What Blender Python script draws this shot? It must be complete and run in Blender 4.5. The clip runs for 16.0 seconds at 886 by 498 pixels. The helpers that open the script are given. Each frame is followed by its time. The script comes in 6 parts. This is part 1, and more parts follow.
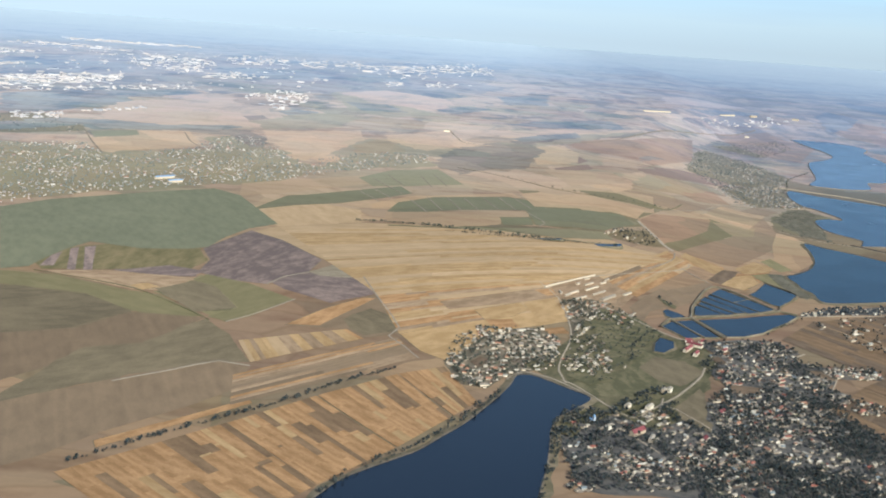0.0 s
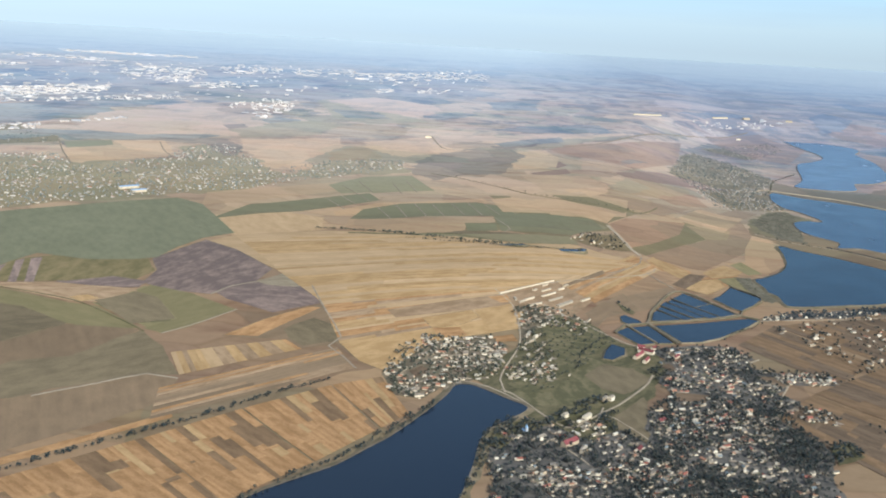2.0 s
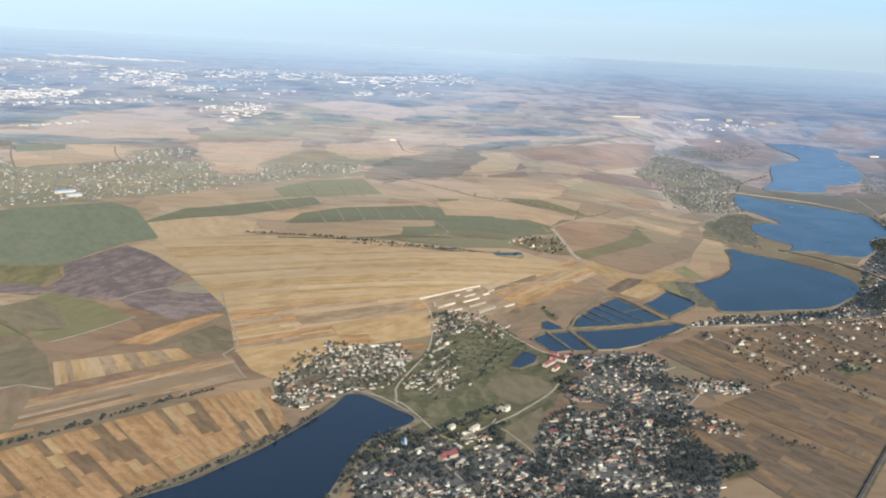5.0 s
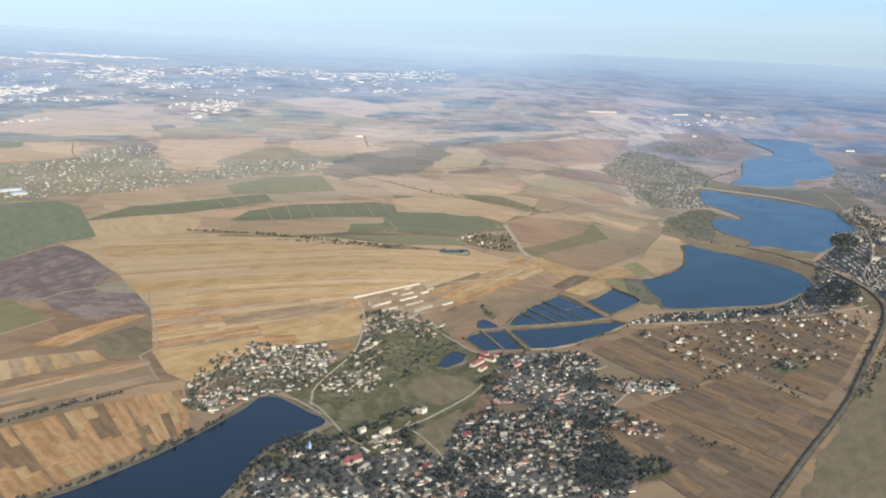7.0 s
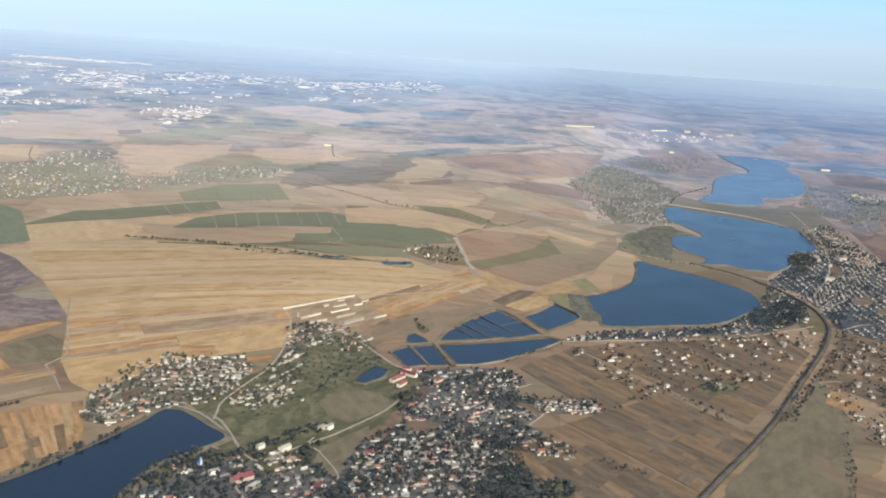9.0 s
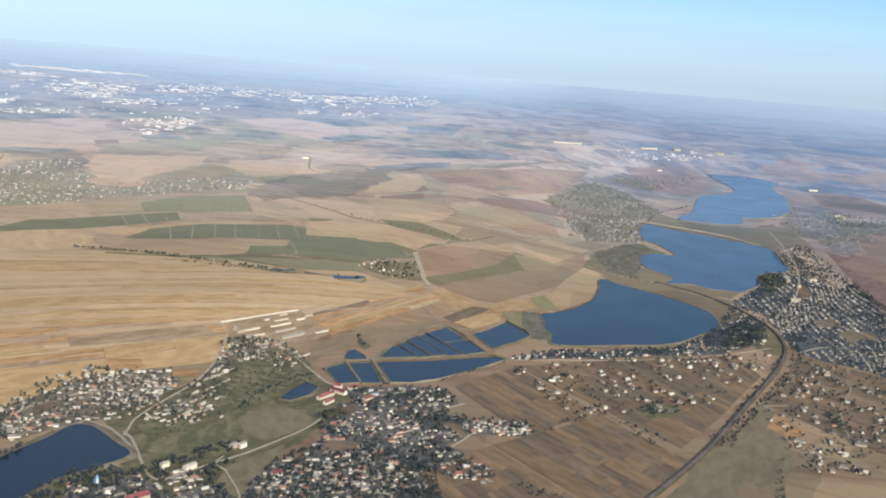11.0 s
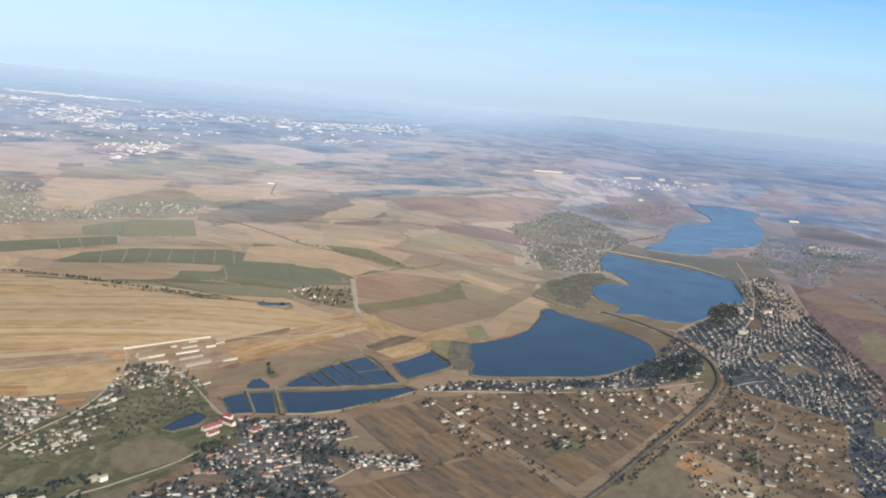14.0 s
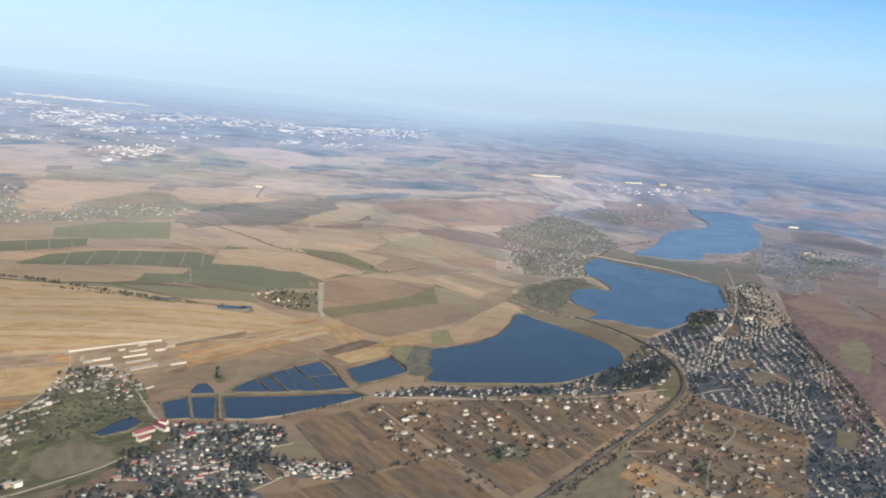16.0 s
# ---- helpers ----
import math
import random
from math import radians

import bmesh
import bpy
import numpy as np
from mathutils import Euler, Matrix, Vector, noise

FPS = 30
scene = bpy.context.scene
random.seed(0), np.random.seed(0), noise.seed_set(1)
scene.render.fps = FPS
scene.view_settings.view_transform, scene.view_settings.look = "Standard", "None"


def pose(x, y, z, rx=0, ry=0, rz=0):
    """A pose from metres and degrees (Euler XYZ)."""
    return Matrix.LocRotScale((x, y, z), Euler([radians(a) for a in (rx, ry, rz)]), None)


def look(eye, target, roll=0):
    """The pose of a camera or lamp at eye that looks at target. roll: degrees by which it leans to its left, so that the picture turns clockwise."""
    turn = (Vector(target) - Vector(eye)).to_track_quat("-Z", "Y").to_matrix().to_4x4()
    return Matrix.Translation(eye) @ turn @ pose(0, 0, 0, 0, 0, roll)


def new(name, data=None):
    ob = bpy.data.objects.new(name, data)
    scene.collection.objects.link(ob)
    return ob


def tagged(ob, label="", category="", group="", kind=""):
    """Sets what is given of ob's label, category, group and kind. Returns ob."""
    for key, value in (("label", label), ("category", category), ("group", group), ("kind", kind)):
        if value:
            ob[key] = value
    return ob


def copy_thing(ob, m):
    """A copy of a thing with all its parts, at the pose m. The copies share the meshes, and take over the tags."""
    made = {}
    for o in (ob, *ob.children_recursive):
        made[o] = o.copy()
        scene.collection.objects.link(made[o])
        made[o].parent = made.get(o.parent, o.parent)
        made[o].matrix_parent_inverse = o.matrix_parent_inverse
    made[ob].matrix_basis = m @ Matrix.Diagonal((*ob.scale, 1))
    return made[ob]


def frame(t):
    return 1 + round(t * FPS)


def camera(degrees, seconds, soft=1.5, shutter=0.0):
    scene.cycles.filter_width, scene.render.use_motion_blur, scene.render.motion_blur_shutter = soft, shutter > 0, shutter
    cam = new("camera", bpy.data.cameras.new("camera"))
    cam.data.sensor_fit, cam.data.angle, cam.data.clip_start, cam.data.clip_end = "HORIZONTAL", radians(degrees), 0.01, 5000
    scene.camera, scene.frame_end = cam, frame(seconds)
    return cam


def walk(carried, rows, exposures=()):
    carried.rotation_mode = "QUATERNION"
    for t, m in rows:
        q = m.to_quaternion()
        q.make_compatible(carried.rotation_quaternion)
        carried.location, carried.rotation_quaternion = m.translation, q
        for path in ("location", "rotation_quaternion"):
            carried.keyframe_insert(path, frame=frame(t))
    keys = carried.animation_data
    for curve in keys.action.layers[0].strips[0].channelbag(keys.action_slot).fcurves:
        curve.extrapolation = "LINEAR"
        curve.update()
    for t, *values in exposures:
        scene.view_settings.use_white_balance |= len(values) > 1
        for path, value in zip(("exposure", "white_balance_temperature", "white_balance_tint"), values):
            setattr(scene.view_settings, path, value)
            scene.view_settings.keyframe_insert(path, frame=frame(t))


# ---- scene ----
# The land is modelled at a tenth of its size: one unit stands for ten metres, so that it reaches the horizon.
cam = camera(47.7, 16.0, soft=1.95)
EYE, FLIGHT, BEND = Vector((0, 0, 71.18)), Vector((122.77, 42.85, -0.88)), Vector((0.97, -0.56, -1.07))
TURNS = [
    (0.0, 77.67, -3.97, 0.00), (0.5, 77.76, -3.67, 0.07), (1.0, 77.87, -3.46, 0.16), (1.5, 77.96, -3.25, 0.24),
    (2.0, 78.05, -3.18, 0.34), (2.5, 78.11, -3.08, 0.45), (3.0, 78.17, -2.90, 0.55), (3.5, 78.33, -3.03, 0.65),
    (4.0, 78.51, -3.14, 0.67), (6.5, 77.80, -2.41, 0.36), (7.0, 78.09, -2.65, 0.18), (7.5, 78.45, -3.10, -0.05),
    (8.0, 78.69, -3.39, -0.22), (8.5, 78.77, -3.76, -0.17), (9.0, 78.77, -3.84, 0.01), (11.5, 79.96, -4.82, 0.48),
    (12.0, 80.28, -5.00, 0.58), (12.5, 80.62, -5.16, 0.67), (13.0, 80.96, -5.22, 0.70), (13.5, 81.19, -5.11, 0.74),
    (14.0, 81.25, -5.10, 0.86), (14.5, 81.30, -5.15, 1.07), (15.0, 81.43, -5.36, 1.33), (15.5, 81.55, -5.49, 1.61),
    (16.0, 81.47, -5.22, 1.80),
]


def eye(t):
    s = t / 16
    return EYE + FLIGHT * s + BEND * (s * (1 - s))


walk(cam, [(t, pose(*eye(t), rx, ry, rz)) for t, rx, ry, rz in TURNS], [(0.0, 0.06, 5160, 6), (7.5, 0.06, 5130, 7), (16.0, -0.05, 5090, 9)])

# ---- light ----
SUN = Vector((0.42, -0.74, 0.56)).normalized()
world = bpy.data.worlds.new("sky")
scene.world = world
world.use_nodes = True
wn, wl = world.node_tree.nodes, world.node_tree.links
sky = wn.new("ShaderNodeTexSky")
sky.sky_type, sky.sun_disc = "NISHITA", False
sky.sun_elevation = math.asin(SUN.z)
sky.sun_rotation = math.atan2(SUN.x, SUN.y)
sky.altitude, sky.air_density, sky.dust_density, sky.ozone_density = 300, 1.0, 1.6, 1.0
wl.new(sky.outputs[0], wn["Background"].inputs[0])
# A hazy autumn air: pale all round the horizon, clearing upwards into the blue sky.
way, up, clear, pale, haze, blend = (wn.new("ShaderNode" + k) for k in ("TexCoord", "SeparateXYZ", "MapRange", "ValToRGB", "Background", "MixShader"))
wl.new(way.outputs["Generated"], up.inputs[0])
clear.inputs[1].default_value, clear.inputs[2].default_value = 0.16, 0.55
wl.new(up.outputs[2], clear.inputs[0])
AIR = ((0, (0.71, 0.74, 0.685)), (0.025, (0.79, 0.845, 0.775)), (0.06, (0.725, 0.895, 0.915)), (0.1, (0.498, 0.784, 0.988)), (0.16, (0.267, 0.473, 0.638)), (0.3, (0.171, 0.289, 0.419)))
while len(pale.color_ramp.elements) < len(AIR):
    pale.color_ramp.elements.new(0.5)
for stop, (where, colour) in zip(pale.color_ramp.elements, AIR):
    stop.position, stop.color = where, (*colour, 1)
wl.new(up.outputs[2], pale.inputs[0])
# The air is milkier to one side, with a few thin streaks of high cloud.
milk, side, drawn, wisp, thin, most, top = (wn.new("ShaderNode" + k) for k in ("Mix", "MapRange", "Mapping", "TexNoise", "MapRange", "Math", "MapRange"))
milk.data_type = "RGBA"
for k, v in enumerate((-0.45, 0.40, 0.62, 0.0)):
    side.inputs[1 + k].default_value = v
drawn.inputs["Scale"].default_value, drawn.inputs["Rotation"].default_value = (3.0, 3.0, 42.0), (0, radians(-4), 0)
wisp.inputs["Scale"].default_value, wisp.inputs["Detail"].default_value = 1.6, 5.0
for k, v in enumerate((0.5, 0.72, 0.0, 0.34)):
    thin.inputs[1 + k].default_value = v
for k, v in enumerate((0.0, 0.08, 0.7, 1.0)):
    top.inputs[1 + k].default_value = v
wl.new(up.outputs[0], side.inputs[0])
wl.new(up.outputs[2], top.inputs[0])
wl.new(way.outputs["Generated"], drawn.inputs["Vector"])
wl.new(drawn.outputs[0], wisp.inputs["Vector"])
wl.new(wisp.outputs[0], thin.inputs[0])
most.operation, most.use_clamp = "ADD", True
wl.new(side.outputs[0], most.inputs[0])
wl.new(thin.outputs[0], most.inputs[1])
veiled = wn.new("ShaderNodeMath")
veiled.operation = "MULTIPLY"
wl.new(most.outputs[0], veiled.inputs[0])
wl.new(top.outputs[0], veiled.inputs[1])
wl.new(veiled.outputs[0], milk.inputs[0])
wl.new(pale.outputs[0], milk.inputs[6])
milk.inputs[7].default_value = (0.70, 0.76, 0.75, 1)
wl.new(milk.outputs[2], haze.inputs[0])
# The haze is brightest opposite the sun and thins to the right.
veil = wn.new("ShaderNodeMapRange")
for k, v in enumerate((-0.5, 0.5, 1.12, 0.83)):
    veil.inputs[1 + k].default_value = v
wl.new(up.outputs[0], veil.inputs[0])
wl.new(veil.outputs[0], haze.inputs[1])
wl.new(clear.outputs[0], blend.inputs[0])
wl.new(haze.outputs[0], blend.inputs[1])
wl.new(wn["Background"].outputs[0], blend.inputs[2])
wl.new(blend.outputs[0], wn["World Output"].inputs[0])
wn["Background"].inputs[1].default_value = 0.13
sun_data = bpy.data.lights.new("sun", "SUN")
sun_data.energy, sun_data.angle, sun_data.color = 5.0, radians(0.5), (1.0, 0.925, 0.82)
sun = new("sun", sun_data)
sun.matrix_world = look(SUN * 100, (0, 0, 0))


# ---- materials ----
def material(name, dark, light, fine=3.0, coarse=0.12, rough=0.9, furrow=0.0, furrow_mix=0.5, vary=0.14, bump=0.3, blotch=1.0):
    """Earth, crop or paint: two scales of noise between two colours, furrows along the object's own x, and a tone for each piece."""
    m = bpy.data.materials.new(name)
    m.use_nodes = True
    n, l = m.node_tree.nodes, m.node_tree.links
    bsdf = n["Principled BSDF"]
    bsdf.inputs["Roughness"].default_value = rough
    bsdf.inputs["Specular IOR Level"].default_value = 0.2
    geo, tex = n.new("ShaderNodeNewGeometry"), n.new("ShaderNodeTexCoord")
    big, small = n.new("ShaderNodeTexNoise"), n.new("ShaderNodeTexNoise")
    for node, scale, detail in ((big, coarse, 5.0), (small, fine, 4.0)):
        node.inputs["Scale"].default_value, node.inputs["Detail"].default_value = scale, detail
        l.new(geo.outputs["Position"], node.inputs["Vector"])
    mix = n.new("ShaderNodeMath")
    mix.operation = "MULTIPLY_ADD"
    l.new(big.outputs[0], mix.inputs[0])
    mix.inputs[1].default_value = 0.55
    half = n.new("ShaderNodeMath")
    half.operation = "MULTIPLY"
    half.inputs[1].default_value = 0.45
    l.new(small.outputs[0], half.inputs[0])
    l.new(half.outputs[0], mix.inputs[2])
    level = mix.outputs[0]
    if furrow:
        stretch = n.new("ShaderNodeMapping")
        stretch.inputs["Scale"].default_value = (0.012, furrow, 0.0)
        l.new(tex.outputs["Object"], stretch.inputs["Vector"])
        lines = n.new("ShaderNodeTexNoise")
        lines.inputs["Scale"].default_value, lines.inputs["Detail"].default_value = 1.0, 5.0
        l.new(stretch.outputs[0], lines.inputs["Vector"])
        both = n.new("ShaderNodeMix")
        both.inputs[0].default_value = furrow_mix
        l.new(level, both.inputs[2])
        l.new(lines.outputs[0], both.inputs[3])
        level = both.outputs[0]
    # Thin and weedy places, drawn out along the furrows.
    drawn, weeds, spread = n.new("ShaderNodeMapping"), n.new("ShaderNodeTexNoise"), n.new("ShaderNodeMapRange")
    drawn.inputs["Scale"].default_value = (0.16, 0.42, 1.0)
    weeds.inputs["Scale"].default_value, weeds.inputs["Detail"].default_value, weeds.inputs["Roughness"].default_value = 1.0, 6.0, 0.65
    l.new(tex.outputs["Object"], drawn.inputs["Vector"])
    l.new(drawn.outputs[0], weeds.inputs["Vector"])
    spread.inputs[1].default_value, spread.inputs[2].default_value = 0.40, 0.66
    spread.inputs[3].default_value, spread.inputs[4].default_value = 0.0, 0.32 * blotch
    l.new(weeds.outputs[0], spread.inputs[0])
    less = n.new("ShaderNodeMath")
    less.operation = "SUBTRACT"
    l.new(level, less.inputs[0])
    l.new(spread.outputs[0], less.inputs[1])
    level = less.outputs[0]
    ramp = n.new("ShaderNodeValToRGB")
    ramp.color_ramp.elements[0].position, ramp.color_ramp.elements[0].color = 0.24, (*dark, 1)
    ramp.color_ramp.elements[1].position, ramp.color_ramp.elements[1].color = 0.60, (*light, 1)
    l.new(level, ramp.inputs[0])
    info, tone, hsv = n.new("ShaderNodeObjectInfo"), n.new("ShaderNodeMapRange"), n.new("ShaderNodeHueSaturation")
    tone.inputs[3].default_value, tone.inputs[4].default_value = 1 - vary, 1 + vary
    l.new(info.outputs["Random"], tone.inputs[0])
    l.new(tone.outputs[0], hsv.inputs["Value"])
    l.new(ramp.outputs[0], hsv.inputs["Color"])
    l.new(hsv.outputs[0], bsdf.inputs["Base Color"])
    if bump:
        b = n.new("ShaderNodeBump")
        b.inputs["Strength"].default_value, b.inputs["Distance"].default_value = bump, 0.1
        l.new(small.outputs[0], b.inputs["Height"])
        l.new(b.outputs[0], bsdf.inputs["Normal"])
    return m


def island_material(name, colours, rough=0.85):
    """Many small pieces in one mesh or many objects: each takes one of the colours by chance."""
    m = bpy.data.materials.new(name)
    m.use_nodes = True
    n, l = m.node_tree.nodes, m.node_tree.links
    bsdf = n["Principled BSDF"]
    bsdf.inputs["Roughness"].default_value = rough
    bsdf.inputs["Specular IOR Level"].default_value = 0.25
    geo, info, add, frac = n.new("ShaderNodeNewGeometry"), n.new("ShaderNodeObjectInfo"), n.new("ShaderNodeMath"), n.new("ShaderNodeMath")
    frac.operation = "FRACT"
    l.new(geo.outputs["Random Per Island"], add.inputs[0])
    l.new(info.outputs["Random"], add.inputs[1])
    l.new(add.outputs[0], frac.inputs[0])
    ramp = n.new("ShaderNodeValToRGB")
    ramp.color_ramp.interpolation = "CONSTANT"
    while len(ramp.color_ramp.elements) < len(colours):
        ramp.color_ramp.elements.new(0.5)
    for i, c in enumerate(colours):
        ramp.color_ramp.elements[i].position, ramp.color_ramp.elements[i].color = i / len(colours), (*c, 1)
    l.new(frac.outputs[0], ramp.inputs[0])
    grain = n.new("ShaderNodeTexNoise")
    grain.inputs["Scale"].default_value = 6.0
    l.new(geo.outputs["Position"], grain.inputs["Vector"])
    hsv, tone = n.new("ShaderNodeHueSaturation"), n.new("ShaderNodeMapRange")
    tone.inputs[3].default_value, tone.inputs[4].default_value = 0.7, 1.3
    l.new(grain.outputs[0], tone.inputs[0])
    l.new(tone.outputs[0], hsv.inputs["Value"])
    l.new(ramp.outputs[0], hsv.inputs["Color"])
    l.new(hsv.outputs[0], bsdf.inputs["Base Color"])
    return m


def water_material(name="lake_water", base=(0.014, 0.018, 0.024)):
    m = bpy.data.materials.new(name)
    m.use_nodes = True
    n, l = m.node_tree.nodes, m.node_tree.links
    bsdf = n["Principled BSDF"]
    bsdf.inputs["Base Color"].default_value = (*base, 1)
    bsdf.inputs["Roughness"].default_value = 0.22
    bsdf.inputs["IOR"].default_value = 1.33
    geo, ripple, patch, b = n.new("ShaderNodeNewGeometry"), n.new("ShaderNodeTexNoise"), n.new("ShaderNodeTexNoise"), n.new("ShaderNodeBump")
    ripple.inputs["Scale"].default_value, ripple.inputs["Detail"].default_value = 1.6, 6.0
    patch.inputs["Scale"].default_value = 0.06
    l.new(geo.outputs["Position"], ripple.inputs["Vector"])
    l.new(geo.outputs["Position"], patch.inputs["Vector"])
    b.inputs["Strength"].default_value, b.inputs["Distance"].default_value = 0.14, 0.15
    l.new(ripple.outputs[0], b.inputs["Height"])
    l.new(b.outputs[0], bsdf.inputs["Normal"])
    ramp = n.new("ShaderNodeMapRange")
    ramp.inputs[3].default_value, ramp.inputs[4].default_value = 0.16, 0.32
    l.new(patch.outputs[0], ramp.inputs[0])
    l.new(ramp.outputs[0], bsdf.inputs["Roughness"])
    return m


CROPS = {
    "straw": (material("stubble_straw", (0.38, 0.24, 0.104), (0.503, 0.326, 0.155), furrow=0.22, furrow_mix=0.5, vary=0.08, blotch=0.6), "harvested straw-coloured stubble field with tillage lines"),
    "gold": (material("stubble_gold", (0.349, 0.207, 0.0763), (0.493, 0.307, 0.127), furrow=0.3, furrow_mix=0.3, vary=0.1), "golden dry stubble field"),
    "ochre": (material("stubble_ochre", (0.298, 0.156, 0.0551), (0.49, 0.268, 0.104), furrow=0.16, furrow_mix=0.15, vary=0.09, blotch=1.0), "ochre harvested field with faint furrows"),
    "tan": (material("dry_tan", (0.267, 0.166, 0.0795), (0.423, 0.276, 0.141), furrow=0.3), "tan dry field of bare soil and stubble"),
    "brown": (material("soil_brown", (0.174, 0.114, 0.0578), (0.27, 0.175, 0.0872), furrow=0.4, furrow_mix=0.4, blotch=0.4), "grey-brown fallow field"),
    "umber": (material("soil_umber", (0.132, 0.085, 0.044), (0.208, 0.134, 0.07), furrow=0.18, furrow_mix=0.2, vary=0.12, blotch=1.0), "warm brown harvested strip"),
    "darkochre": (material("stubble_dark_ochre", (0.175, 0.104, 0.046), (0.27, 0.16, 0.072), furrow=0.18, furrow_mix=0.2, vary=0.12), "dull ochre harvested plot"),
    "wintercrop": (material("winter_crop", (0.172, 0.156, 0.078), (0.236, 0.211, 0.108), coarse=0.05, furrow=0.08, furrow_mix=0.3, blotch=0.7), "dark green field of winter crop"),
    "villagefloor": (material("village_land", (0.10, 0.086, 0.064), (0.195, 0.16, 0.115), fine=0.9), "trampled earth and gardens between village houses"),
    "redsoil": (material("soil_red_brown", (0.165, 0.098, 0.066), (0.26, 0.157, 0.105), furrow=0.1, furrow_mix=0.25, coarse=0.05, blotch=1.0), "red-brown dry open hillside"),
    "townyard": (material("town_ground", (0.088, 0.08, 0.066), (0.158, 0.138, 0.112), fine=0.9), "dark gardens and lanes of a dense small town"),
    "gardens": (material("garden_earth", (0.13, 0.10, 0.056), (0.25, 0.185, 0.105), fine=0.9), "brown garden plots and yards of a lakeside village"),
    "plough": (material("soil_dark", (0.178, 0.122, 0.088), (0.335, 0.226, 0.154), furrow=0.5, furrow_mix=0.1, coarse=0.09, fine=1.2, blotch=1.3), "dark purple-brown ploughed field"),
    "olive": (material("crop_olive", (0.19, 0.151, 0.0582), (0.28, 0.215, 0.0896), furrow=0.4, furrow_mix=0.35, blotch=0.5), "dull olive-green field of young crop"),
    "ochreolive": (material("crop_ochre_olive", (0.14, 0.11, 0.04), (0.24, 0.17, 0.07), furrow=0.2), "yellowish olive weedy field"),
    "pasture": (material("dry_pasture", (0.151, 0.11, 0.054), (0.232, 0.167, 0.0821), coarse=0.06, blotch=0.8), "dull brown-green dry pasture"),
    "meadow": (material("meadow_green", (0.10, 0.085, 0.035), (0.195, 0.15, 0.068), coarse=0.12, fine=0.8, blotch=1.2), "dark green-brown meadow"),
    "reed": (material("reed_bed", (0.118, 0.098, 0.054), (0.20, 0.16, 0.094), fine=1.2), "brown reed bed at the water's edge"),
    "quarry": (material("pale_earth", (0.27, 0.20, 0.11), (0.38, 0.29, 0.17), fine=0.8), "pale dug-out earth beside a ploughed field"),
}


# Loam with distance haze painted in: paler and bluer away from the flight path's middle.
HAZED_SOILS = ((0, (0.27, 0.18, 0.098)), (290, (0.32, 0.22, 0.12)), (400, (0.465, 0.338, 0.203)), (600, (0.565, 0.455, 0.345)), (950, (0.57, 0.505, 0.455)), (1300, (0.495, 0.49, 0.48)), (1800, (0.495, 0.525, 0.525)), (2700, (0.565, 0.60, 0.565)), (4800, (0.635, 0.67, 0.61)))


